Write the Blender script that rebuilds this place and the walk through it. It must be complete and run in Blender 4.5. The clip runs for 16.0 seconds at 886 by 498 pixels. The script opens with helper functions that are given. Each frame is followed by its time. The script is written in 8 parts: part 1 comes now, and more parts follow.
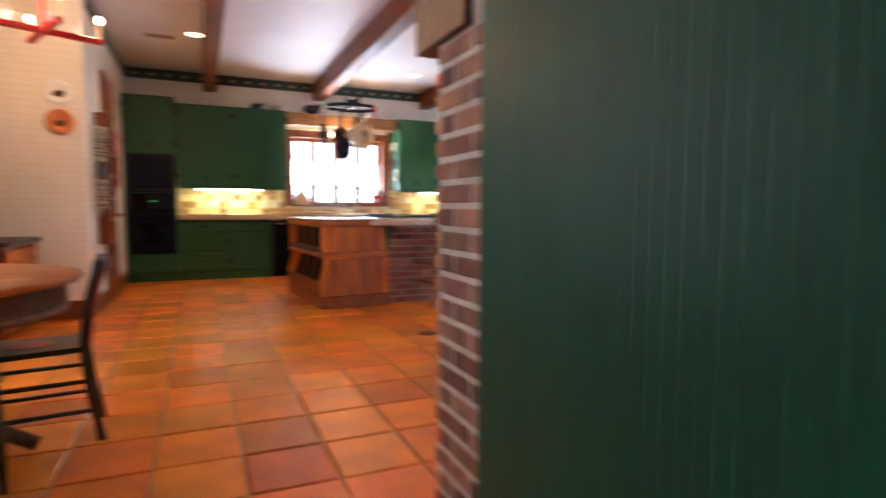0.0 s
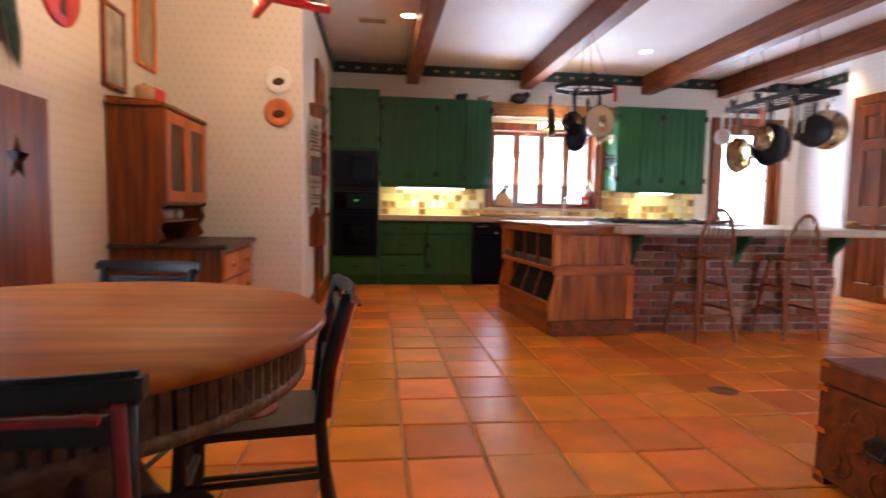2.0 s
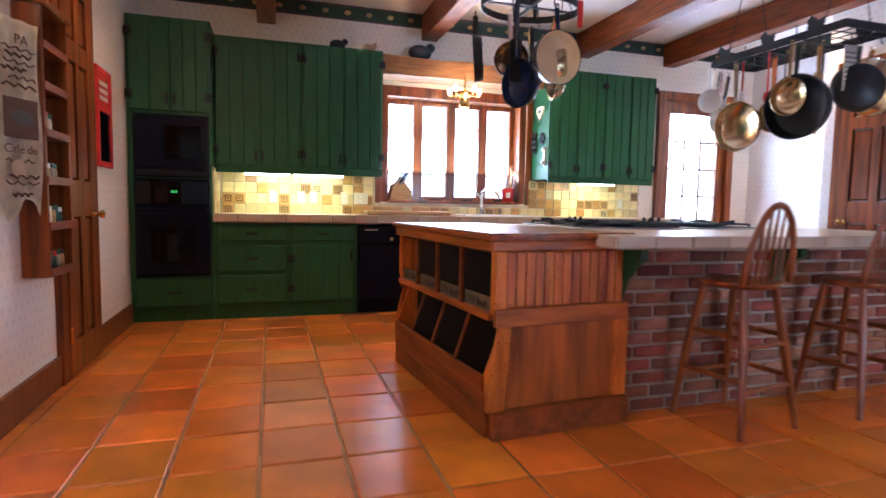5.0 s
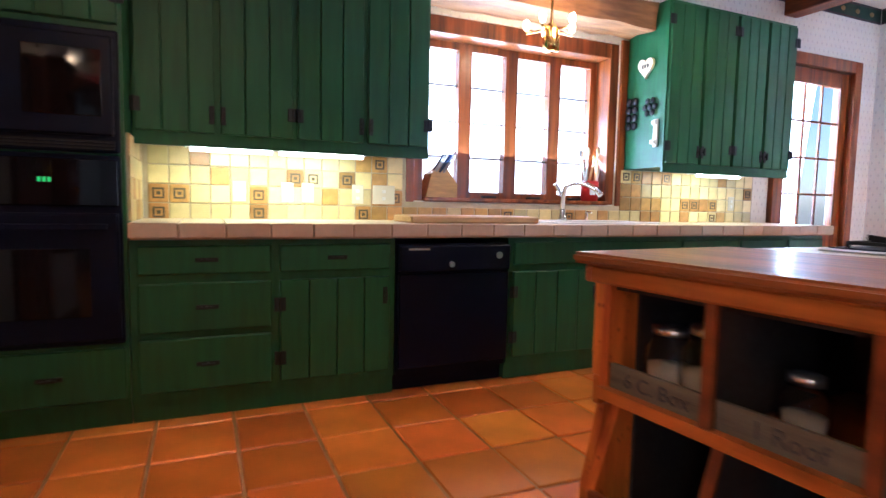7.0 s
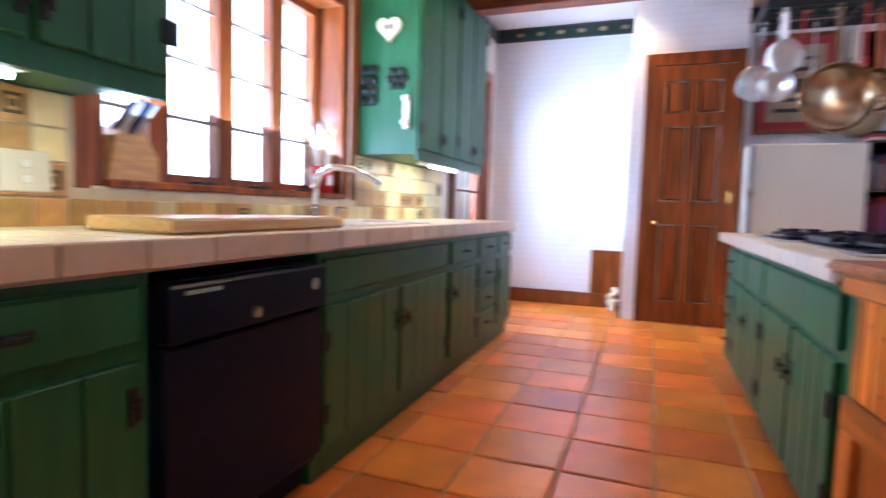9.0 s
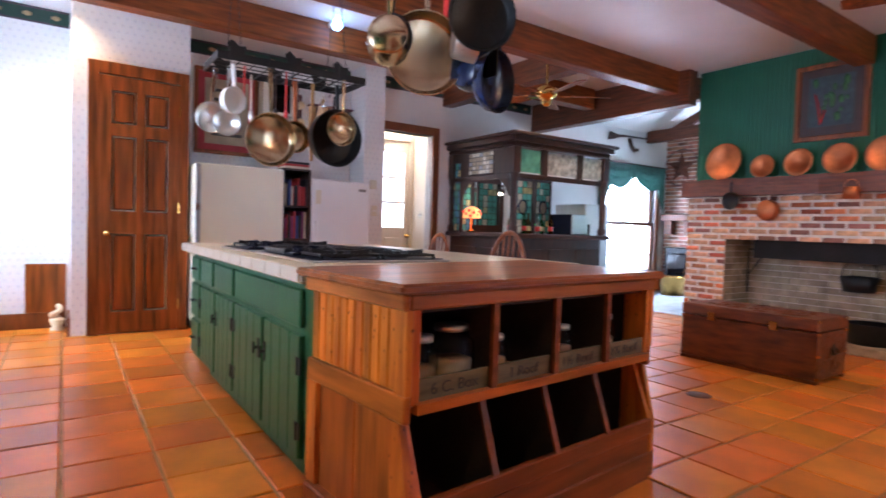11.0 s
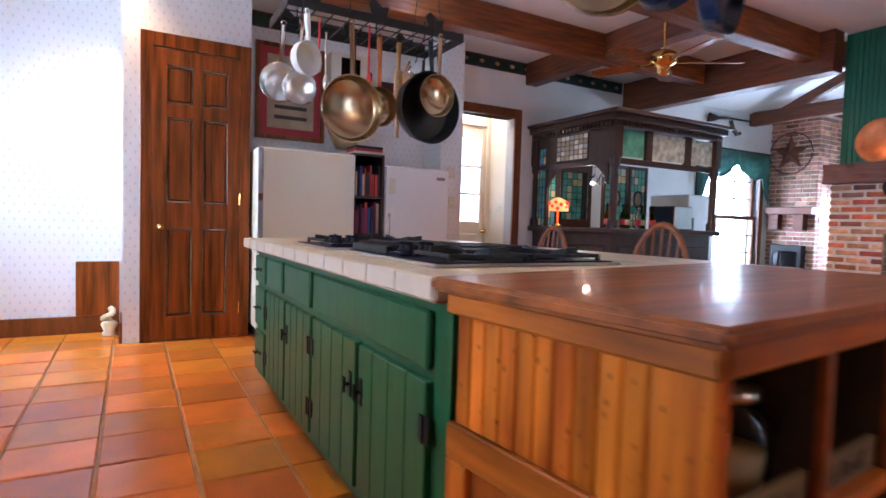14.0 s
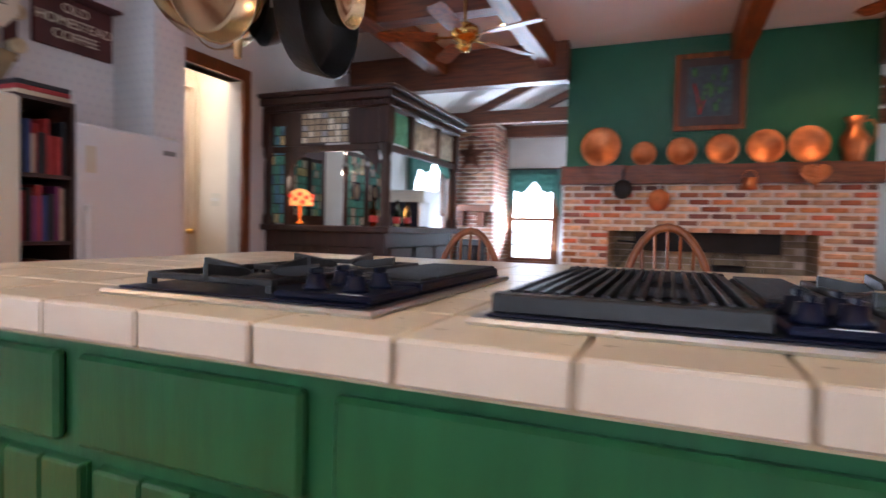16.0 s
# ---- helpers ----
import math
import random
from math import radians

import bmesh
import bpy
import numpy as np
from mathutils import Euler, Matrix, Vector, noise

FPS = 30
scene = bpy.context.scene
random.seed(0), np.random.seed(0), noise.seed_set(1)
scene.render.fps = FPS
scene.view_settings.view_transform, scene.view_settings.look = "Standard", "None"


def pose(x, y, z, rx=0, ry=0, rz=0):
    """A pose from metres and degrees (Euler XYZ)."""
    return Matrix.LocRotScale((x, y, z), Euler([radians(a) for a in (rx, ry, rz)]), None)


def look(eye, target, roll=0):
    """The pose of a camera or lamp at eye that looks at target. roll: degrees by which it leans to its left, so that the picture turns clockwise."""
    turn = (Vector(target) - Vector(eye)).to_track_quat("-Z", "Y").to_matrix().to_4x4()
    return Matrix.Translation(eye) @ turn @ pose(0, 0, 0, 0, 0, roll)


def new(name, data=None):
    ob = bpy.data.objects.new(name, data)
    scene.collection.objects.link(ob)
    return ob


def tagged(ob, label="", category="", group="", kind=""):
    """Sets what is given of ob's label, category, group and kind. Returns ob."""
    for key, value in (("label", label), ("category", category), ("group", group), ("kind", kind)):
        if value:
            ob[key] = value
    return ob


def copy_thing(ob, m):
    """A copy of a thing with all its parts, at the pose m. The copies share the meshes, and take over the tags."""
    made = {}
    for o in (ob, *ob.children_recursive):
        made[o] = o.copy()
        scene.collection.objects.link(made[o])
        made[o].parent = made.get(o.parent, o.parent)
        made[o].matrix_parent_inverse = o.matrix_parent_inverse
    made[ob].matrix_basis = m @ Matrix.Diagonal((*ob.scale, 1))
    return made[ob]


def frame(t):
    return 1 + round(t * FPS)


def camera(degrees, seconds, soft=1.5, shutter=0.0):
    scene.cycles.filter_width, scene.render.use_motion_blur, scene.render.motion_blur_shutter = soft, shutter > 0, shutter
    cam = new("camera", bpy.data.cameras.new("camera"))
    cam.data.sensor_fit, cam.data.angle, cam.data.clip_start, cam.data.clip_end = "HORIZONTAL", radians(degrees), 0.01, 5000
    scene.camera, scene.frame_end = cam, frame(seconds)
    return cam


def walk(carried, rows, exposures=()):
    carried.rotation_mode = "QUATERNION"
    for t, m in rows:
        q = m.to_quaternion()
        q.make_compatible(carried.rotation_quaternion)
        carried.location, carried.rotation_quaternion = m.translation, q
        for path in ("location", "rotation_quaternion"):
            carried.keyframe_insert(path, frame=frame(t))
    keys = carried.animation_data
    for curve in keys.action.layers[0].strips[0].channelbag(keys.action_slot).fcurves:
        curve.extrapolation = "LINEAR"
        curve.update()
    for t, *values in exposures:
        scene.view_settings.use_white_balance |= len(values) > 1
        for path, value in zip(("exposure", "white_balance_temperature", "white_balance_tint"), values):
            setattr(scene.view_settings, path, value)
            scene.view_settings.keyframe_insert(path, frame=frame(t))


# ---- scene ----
cam = camera(77.5, 16.0, shutter=0.5)
PATH = [
    (0, (1.145, 0.12, 1.035), (1.946, 1.948, 0.888), 0.3),
    (0.5, (1.136, 0.487, 1.051), (1.341, 2.471, 0.905), 0.7),
    (1, (1.037, 0.825, 1.05), (1.06, 2.819, 0.899), 0.8),
    (1.5, (0.934, 1.132, 1.029), (0.976, 3.126, 0.876), 0.9),
    (2, (0.817, 1.36, 1.042), (1.057, 3.339, 0.891), 1.1),
    (2.5, (0.737, 1.477, 1.048), (1.448, 3.341, 0.906), 1.3),
    (3, (0.791, 1.627, 1.033), (1.661, 3.423, 0.896), 1.3),
    (3.5, (0.932, 1.969, 1.059), (1.8, 3.765, 0.912), 1.1),
    (4, (1.076, 2.458, 1.053), (1.865, 4.29, 0.901), 1.1),
    (4.5, (1.29, 2.971, 1.037), (1.983, 4.841, 0.884), 0.9),
    (5, (1.33, 3.508, 1.035), (1.924, 5.412, 0.877), 1.0),
    (5.2, (1.324, 3.714, 1.043), (1.921, 5.617, 0.889), 1.2),
    (7.5, (1.141, 6.36, 1.04), (2.116, 8.098, 0.874), 1.3),
    (8, (1.152, 6.827, 1.035), (2.384, 8.393, 0.858), 1.5),
    (8.5, (1.165, 7.294, 1.019), (2.654, 8.621, 0.862), 1.4),
    (9, (1.146, 7.567, 1.015), (3.014, 8.266, 0.87), 1.6),
    (9.5, (1.093, 7.764, 1.035), (3.088, 7.831, 0.908), 2.0),
    (10, (0.972, 7.857, 1.05), (2.912, 7.384, 0.95), 2.1),
    (12.3, (0.71, 7.834, 1.076), (2.127, 6.425, 1.007), 1.4),
    (12.5, (0.716, 7.858, 1.098), (2.138, 6.453, 1.021), 1.5),
    (13, (0.91, 7.813, 1.085), (2.447, 6.537, 1.002), 1.5),
    (13.5, (1.255, 7.768, 1.05), (2.974, 6.749, 0.96), 1.7),
    (14, (1.675, 7.736, 1.037), (3.415, 6.753, 0.944), 1.7),
    (14.5, (2.175, 7.705, 1.030), (3.85, 6.614, 0.932), 1.8),
    (15, (2.635, 7.696, 1.025), (4.205, 6.46, 0.934), 1.8),
    (15.5, (3.08, 7.665, 1.022), (4.32, 6.10, 0.940), 1.8),
    (16, (3.52, 7.69, 1.038), (4.276, 5.839, 0.963), 1.4),
]
WALK = [r for r in PATH if r[0] not in (5.2, 7.3, 10.2, 12.3)]
walk(cam, [(t, look(eye, target, roll)) for t, eye, target, roll in WALK], [(0, 0.5, 6200, 20), (1.5, 0.35, 6100, 20), (5, 0.42, 5450, 20), (8, 0.5, 5050, 20), (10, 0.45, 5250, 20), (12.5, 0.38, 5750, 20), (14, 0.25, 5500, 20), (15, 0.22, 5400, 20), (16, 0.08, 6100, 20)])

# ---- world and large lights ----
world = bpy.data.worlds.new("sky")
scene.world = world
world.use_nodes = True
wn = world.node_tree.nodes
sky = wn.new("ShaderNodeTexSky")
sky.sky_type, sky.sun_disc = "NISHITA", False
sky.sun_elevation, sky.sun_rotation = radians(48), radians(200)
world.node_tree.links.new(sky.outputs[0], wn["Background"].inputs[0])
wn["Background"].inputs[1].default_value = 0.12


def lamp(name, kind, m, power, color, size=0.1, size_y=None, spot=None):
    data = bpy.data.lights.new(name, kind)
    data.energy, data.color = power, color
    if kind == "AREA":
        data.size = size
        if size_y:
            data.shape, data.size_y = "RECTANGLE", size_y
    elif kind == "SUN":
        data.angle = size
    else:
        data.shadow_soft_size = size
    if spot:
        data.spot_size, data.spot_blend = radians(spot), 0.6
    ob = new(name, data)
    ob.matrix_world = m
    return ob


lamp("sun", "SUN", look((0, 0, 20), (-3, 9, 0)), 2.5, (1, 0.95, 0.88), radians(0.6))
DAY, WARM = (0.7, 0.86, 1.0), (1.0, 0.64, 0.31)
lamp("kitchen_window_light", "AREA", look((3.26, 9.7, 1.55), (3.26, 8.0, 4.2)), 105, DAY, 1.5, 1.1)
lamp("french_door_light", "AREA", look((6.42, 9.6, 1.7), (6.6, 6.5, 1.4)), 72, DAY, 0.8, 1.5)
lamp("nook_window_light", "AREA", look((-1.35, 3.3, 1.6), (3.0, 3.3, 0.8)), 14, DAY, 1.4, 2.0)
lamp("living_window_light", "AREA", look((7.55, -0.6, 1.5), (3.0, 0.5, 1.0)), 120, DAY, 1.5, 2.0)
lamp("living_end_window_light", "AREA", look((5.97, -3.0, 1.2), (5.0, 0.0, 3.6)), 240, DAY, 0.9, 1.6)
lamp("hall_light", "AREA", look((7.58, 4.05, 2.6), (7.6, 4.05, 0.0)), 9, (1, 0.86, 0.66), 0.3)

# ---- materials ----


def mat(name, color, rough=0.5, metal=0.0, vary=0.25, grain=8.0, bump=0.1, stretch=(1, 1, 1), spread=0.0, island=False, coat=0.0, dark=None, fine=60.0, spec=0.5):
    m = bpy.data.materials.new(name)
    m.use_nodes = True
    n, k = m.node_tree.nodes, m.node_tree.links
    b = n["Principled BSDF"]
    b.inputs["Metallic"].default_value = metal
    b.inputs["Coat Weight"].default_value = coat
    b.inputs["Specular IOR Level"].default_value = spec
    co, mp = n.new("ShaderNodeTexCoord"), n.new("ShaderNodeMapping")
    mp.inputs["Scale"].default_value = stretch
    k.new(co.outputs["Object"], mp.inputs[0])
    t1, t2 = n.new("ShaderNodeTexNoise"), n.new("ShaderNodeTexNoise")
    t1.inputs["Scale"].default_value, t2.inputs["Scale"].default_value = grain, fine
    t1.inputs["Detail"].default_value = t2.inputs["Detail"].default_value = 4
    k.new(mp.outputs[0], t1.inputs[0])
    k.new(mp.outputs[0], t2.inputs[0])
    ramp = n.new("ShaderNodeValToRGB")
    lo = dark or [c * (1 - vary) for c in color]
    ramp.color_ramp.elements[0].color, ramp.color_ramp.elements[0].position = (*lo, 1), 0.3
    ramp.color_ramp.elements[1].color, ramp.color_ramp.elements[1].position = (*[min(1, c * (1 + vary * 0.5)) for c in color], 1), 0.72
    k.new(t1.outputs[0], ramp.inputs[0])
    out = ramp.outputs[0]
    if spread:
        src = n.new("ShaderNodeNewGeometry").outputs["Random Per Island"] if island else n.new("ShaderNodeObjectInfo").outputs["Random"]
        hsv, rng, rh = n.new("ShaderNodeHueSaturation"), n.new("ShaderNodeMapRange"), n.new("ShaderNodeMapRange")
        rng.inputs[3].default_value, rng.inputs[4].default_value = 1 - spread, 1 + spread
        rh.inputs[3].default_value, rh.inputs[4].default_value = 0.5 - 0.035 * spread, 0.5 + 0.03 * spread
        k.new(src, rng.inputs[0])
        mul = n.new("ShaderNodeMath")
        mul.operation = "MULTIPLY"
        mul.inputs[1].default_value = 7.31
        fr = n.new("ShaderNodeMath")
        fr.operation = "FRACT"
        k.new(src, mul.inputs[0])
        k.new(mul.outputs[0], fr.inputs[0])
        k.new(fr.outputs[0], rh.inputs[0])
        k.new(rng.outputs[0], hsv.inputs["Value"])
        k.new(rh.outputs[0], hsv.inputs["Hue"])
        k.new(out, hsv.inputs["Color"])
        out = hsv.outputs[0]
    k.new(out, b.inputs["Base Color"])
    rr = n.new("ShaderNodeMapRange")
    rr.inputs[3].default_value, rr.inputs[4].default_value = max(0.03, rough * 0.75), min(1, rough * 1.3)
    k.new(t2.outputs[0], rr.inputs[0])
    k.new(rr.outputs[0], b.inputs["Roughness"])
    if bump:
        bp = n.new("ShaderNodeBump")
        bp.inputs["Strength"].default_value, bp.inputs["Distance"].default_value = bump, 0.01
        add = n.new("ShaderNodeMath")
        add.operation = "ADD"
        k.new(t1.outputs[0], add.inputs[0])
        k.new(t2.outputs[0], add.inputs[1])
        k.new(add.outputs[0], bp.inputs["Height"])
        k.new(bp.outputs[0], b.inputs["Normal"])
    return m


def glow(name, color, strength):
    m = bpy.data.materials.new(name)
    m.use_nodes = True
    b = m.node_tree.nodes["Principled BSDF"]
    b.inputs["Base Color"].default_value = (*color, 1)
    b.inputs["Emission Color"].default_value = (*color, 1)
    b.inputs["Emission Strength"].default_value = strength
    return m


def clear(name, color=(1, 1, 1), rough=0.02):
    m = bpy.data.materials.new(name)
    m.use_nodes = True
    b = m.node_tree.nodes["Principled BSDF"]
    b.inputs["Base Color"].default_value = (*color, 1)
    b.inputs["Transmission Weight"].default_value = 1
    b.inputs["Roughness"].default_value = rough
    b.inputs["IOR"].default_value = 1.2
    return m


def wallpaper(name, base, ink):
    """Cream paper with small diamond sprigs in staggered rows."""
    m = mat(name, base, 0.7, vary=0.06, grain=2.0, bump=0.03)
    n, k = m.node_tree.nodes, m.node_tree.links
    b = n["Principled BSDF"]
    old = b.inputs["Base Color"].links[0].from_socket
    co, sep = n.new("ShaderNodeTexCoord"), n.new("ShaderNodeSeparateXYZ")
    k.new(co.outputs["Object"], sep.inputs[0])

    def op(kind, a, c=None):
        x = n.new("ShaderNodeMath")
        x.operation = kind
        for i, v in enumerate((a, c)):
            if v is None:
                continue
            if isinstance(v, (int, float)):
                x.inputs[i].default_value = v
            else:
                k.new(v, x.inputs[i])
        return x.outputs[0]

    u = op("ADD", sep.outputs[0], sep.outputs[1])
    row = op("FLOOR", op("MULTIPLY", sep.outputs[2], 16.0))
    shift = op("MULTIPLY", op("MODULO", row, 2.0), 0.5)
    fu = op("ABSOLUTE", op("SUBTRACT", op("FRACT", op("ADD", op("MULTIPLY", u, 15.0), shift)), 0.5))
    fv = op("ABSOLUTE", op("SUBTRACT", op("FRACT", op("MULTIPLY", sep.outputs[2], 16.0)), 0.5))
    hit = op("LESS_THAN", op("ADD", op("MULTIPLY", fu, 1.7), fv), 0.27)
    mix = n.new("ShaderNodeMix")
    mix.data_type = "RGBA"
    k.new(op("MULTIPLY", hit, 0.34), mix.inputs[0])
    k.new(old, mix.inputs[6])
    mix.inputs[7].default_value = (*ink, 1)
    k.new(mix.outputs[2], b.inputs["Base Color"])
    return m


M_PAPER = wallpaper("cream_wallpaper", (0.78, 0.72, 0.62), (0.42, 0.33, 0.3))
M_PAPERW = wallpaper("white_wallpaper", (0.78, 0.77, 0.76), (0.42, 0.42, 0.48))
M_PLASTER = mat("white_plaster", (0.8, 0.79, 0.77), 0.7, vary=0.06, grain=3, bump=0.08)
M_CREAM = mat("cream_paint", (0.78, 0.68, 0.54), 0.5, vary=0.06, grain=3, bump=0.04)
M_CEIL = mat("ceiling_paint", (0.8, 0.77, 0.74), 0.55, vary=0.05, grain=2, bump=0.05)
M_TILE = mat("terracotta_tile", (0.7, 0.2, 0.014), 0.3, vary=0.26, grain=3.5, bump=0.006, spread=0.28, coat=0.0, fine=8, spec=0.5)
M_TILE_FAR = mat("terracotta_tile_joined", (0.7, 0.2, 0.014), 0.3, vary=0.26, grain=3.5, bump=0.006, spread=0.28, island=True, coat=0.0, fine=8, spec=0.5)
M_GROUT = mat("floor_grout", (0.5, 0.29, 0.14), 0.8, vary=0.3, grain=9, bump=0.2)
M_GREEN = mat("green_paint", (0.014, 0.096, 0.031), 0.42, vary=0.22, grain=5, bump=0.06, stretch=(6, 6, 0.6), spec=0.4)
M_GREEN2 = mat("green_beadboard_paint", (0.008, 0.1, 0.05), 0.45, vary=0.15, grain=4, bump=0.06, stretch=(6, 6, 0.6), spec=0.35)
M_BEAM = mat("beam_wood", (0.22, 0.055, 0.008), 0.45, vary=0.55, grain=7, bump=0.15, stretch=(5, 0.5, 5), spec=0.35)
M_BEAMX = mat("beam_wood_across", (0.14, 0.036, 0.01), 0.42, vary=0.55, grain=7, bump=0.15, stretch=(0.5, 5, 5))
M_TRIM = mat("stained_trim", (0.2, 0.058, 0.013), 0.35, vary=0.4, grain=6, bump=0.06, stretch=(4, 4, 0.5))
M_DOOR = mat("stained_pine_door", (0.25, 0.062, 0.009), 0.32, vary=0.7, grain=4, bump=0.05, stretch=(6, 6, 0.4), coat=0.08, spec=0.35)
M_PINE = mat("honey_pine", (0.62, 0.185, 0.014), 0.34, vary=0.6, spread=0.2, dark=(0.3, 0.06, 0.005), grain=3.6, bump=0.07, stretch=(5, 5, 0.6), coat=0.05, spec=0.35)
M_PINEX = mat("honey_pine_top", (0.36, 0.1, 0.014), 0.36, vary=0.55, grain=4, bump=0.07, stretch=(5, 0.5, 5), coat=0.08, spec=0.4)


def knots(m, size, color):
    """Scatters small dark knots over a wood."""
    n, k = m.node_tree.nodes, m.node_tree.links
    b = n["Principled BSDF"]
    old = b.inputs["Base Color"].links[0].from_socket
    co, mp, vo, rg, mix = n.new("ShaderNodeTexCoord"), n.new("ShaderNodeMapping"), n.new("ShaderNodeTexVoronoi"), n.new("ShaderNodeMapRange"), n.new("ShaderNodeMix")
    mp.inputs["Scale"].default_value = (size, size, size * 0.62)
    k.new(co.outputs["Object"], mp.inputs[0])
    k.new(mp.outputs[0], vo.inputs["Vector"])
    rg.inputs[1].default_value, rg.inputs[2].default_value, rg.inputs[3].default_value, rg.inputs[4].default_value = 0.07, 0.2, 0.85, 0.0
    k.new(vo.outputs["Distance"], rg.inputs[0])
    mix.data_type = "RGBA"
    k.new(rg.outputs[0], mix.inputs[0])
    k.new(old, mix.inputs[6])
    mix.inputs[7].default_value = (*color, 1)
    k.new(mix.outputs[2], b.inputs["Base Color"])


knots(M_PINE, 8.0, (0.1, 0.018, 0.004))
# near-black wood: the shade inside the bins is put into the colour
M_BINSHADE = mat("bin_inside_shade", (0.035, 0.02, 0.013), 0.7, vary=0.4, grain=8)
M_OAK = mat("oak_stool", (0.24, 0.062, 0.01), 0.38, vary=0.4, grain=9, bump=0.05, stretch=(3, 3, 0.6))
M_TABLE = mat("table_top_wood", (0.42, 0.118, 0.011), 0.44, vary=0.35, grain=4, bump=0.02, stretch=(0.6, 5, 5), spec=0.3)
M_WICKER = mat("woven_apron", (0.2, 0.12, 0.07), 0.6, vary=0.5, grain=30, bump=0.5)
M_TWIG = mat("twig_wood", (0.12, 0.07, 0.04), 0.6, vary=0.5, grain=12, bump=0.4)
M_BLACKCH = mat("black_chair_paint", (0.012, 0.013, 0.015), 0.35, vary=0.4, grain=9, bump=0.06)
M_REDLINE = mat("red_pinstripe", (0.3, 0.02, 0.02), 0.4)
M_BAR = mat("dark_mahogany", (0.04, 0.013, 0.008), 0.4, vary=0.5, grain=6, bump=0.06, stretch=(4, 4, 0.6))
M_TRUNK = mat("carved_camphor_wood", (0.17, 0.042, 0.007), 0.42, vary=0.55, grain=8, bump=0.25, stretch=(0.7, 3, 3), spec=0.35)
M_BRICK = mat("orange_brick", (0.55, 0.17, 0.065), 0.85, vary=0.45, grain=14, bump=0.5, spread=0.45, fine=90)
M_BRICKP = mat("pale_brick", (0.64, 0.35, 0.19), 0.88, vary=0.45, grain=14, bump=0.5, spread=0.3, fine=90)
M_BRICKG = mat("plum_grey_brick", (0.3, 0.13, 0.085), 0.85, vary=0.4, grain=14, bump=0.5, spread=0.45, fine=90)
M_BRICKD = mat("dark_red_brick", (0.22, 0.065, 0.035), 0.8, vary=0.4, grain=12, bump=0.5, spread=0.5, fine=90)
M_BRICKJ = mat("brick_joined", (0.42, 0.2, 0.13), 0.85, vary=0.5, grain=12, bump=0.4, spread=0.5, island=True, fine=90)
M_FIREB = mat("fire_brick", (0.42, 0.33, 0.21), 0.85, vary=0.4, grain=10, bump=0.3, spread=0.25)
M_MORTAR = mat("mortar", (0.78, 0.69, 0.58), 0.9, vary=0.2, grain=14, bump=0.5)
M_MORTARD = mat("grey_mortar", (0.36, 0.29, 0.24), 0.9, vary=0.25, grain=14, bump=0.5)
M_SOOT = mat("soot", (0.012, 0.011, 0.01), 0.9, vary=0.4, grain=5)
M_IRON = mat("black_iron", (0.012, 0.012, 0.013), 0.42, metal=0.3, vary=0.3, grain=18, bump=0.15)
M_HINGE = mat("black_hinge", (0.01, 0.01, 0.01), 0.5, metal=0.2, bump=0.1)
M_STEEL = mat("stainless_steel", (0.72, 0.71, 0.69), 0.3, metal=1, vary=0.08, grain=6, bump=0.0)
# pan steel with the room's warm reflection put into its golden colour
M_STEELB = mat("warm_tinted_pan_steel", (0.66, 0.52, 0.33), 0.2, metal=1, vary=0.12, grain=6, bump=0.0)
M_CHROME = mat("chrome", (0.75, 0.76, 0.78), 0.08, metal=1, vary=0.05, bump=0)
M_COPPER = mat("copper", (0.55, 0.18, 0.07), 0.42, metal=1, vary=0.3, grain=10, bump=0.08)
M_BRASS = mat("polished_brass", (0.75, 0.47, 0.14), 0.16, metal=1, vary=0.15, bump=0.01)
M_ENAMEL = mat("cream_enamel", (0.76, 0.63, 0.4), 0.38, vary=0.08)
M_BLUEEN = mat("dark_blue_enamel", (0.012, 0.022, 0.06), 0.18, vary=0.5, grain=25, bump=0.02)
M_COUNTER = mat("counter_tile", (0.68, 0.57, 0.4), 0.3, vary=0.1, grain=8, bump=0.03, spread=0.07, spec=0.35)
M_EDGE = mat("edge_tile", (0.54, 0.41, 0.28), 0.4, vary=0.15, grain=10, bump=0.06, spread=0.08, spec=0.35)
M_EDGEW = mat("white_edge_tile", (0.56, 0.46, 0.35), 0.32, vary=0.08, grain=10, bump=0.05, spread=0.05, spec=0.4)
M_CGROUT = mat("counter_grout", (0.45, 0.33, 0.2), 0.85)
M_SPLASH = mat("cream_splash_tile", (0.72, 0.58, 0.27), 0.3, vary=0.2, grain=9, bump=0.12, spread=0.22)
M_SPLASHO = mat("amber_splash_tile", (0.5, 0.27, 0.07), 0.3, vary=0.35, grain=14, bump=0.2, spread=0.25)
M_DECO = mat("dark_tile_motif", (0.1, 0.07, 0.035), 0.4, bump=0.1)
M_SGROUT = mat("splash_grout", (0.55, 0.45, 0.3), 0.85)
M_BLACKAP = mat("black_appliance", (0.004, 0.006, 0.017), 0.35, vary=0.2, bump=0.0, spec=0.12)
M_BLACKGL = mat("black_oven_glass", (0.003, 0.003, 0.004), 0.06, vary=0.1, bump=0, spec=0.3)
M_FRIDGE = mat("almond_enamel", (0.74, 0.69, 0.54), 0.32, vary=0.04, grain=3, bump=0.06, fine=220)
M_FREEZER = mat("white_enamel", (0.78, 0.78, 0.78), 0.32, vary=0.04, grain=3, bump=0.06, fine=220)
M_GREY = mat("grey_plastic", (0.28, 0.27, 0.26), 0.45)
M_WHITE = mat("white_paint", (0.78, 0.77, 0.74), 0.4, vary=0.05)
M_IVORY = mat("ivory_plastic", (0.7, 0.64, 0.5), 0.4, vary=0.05)
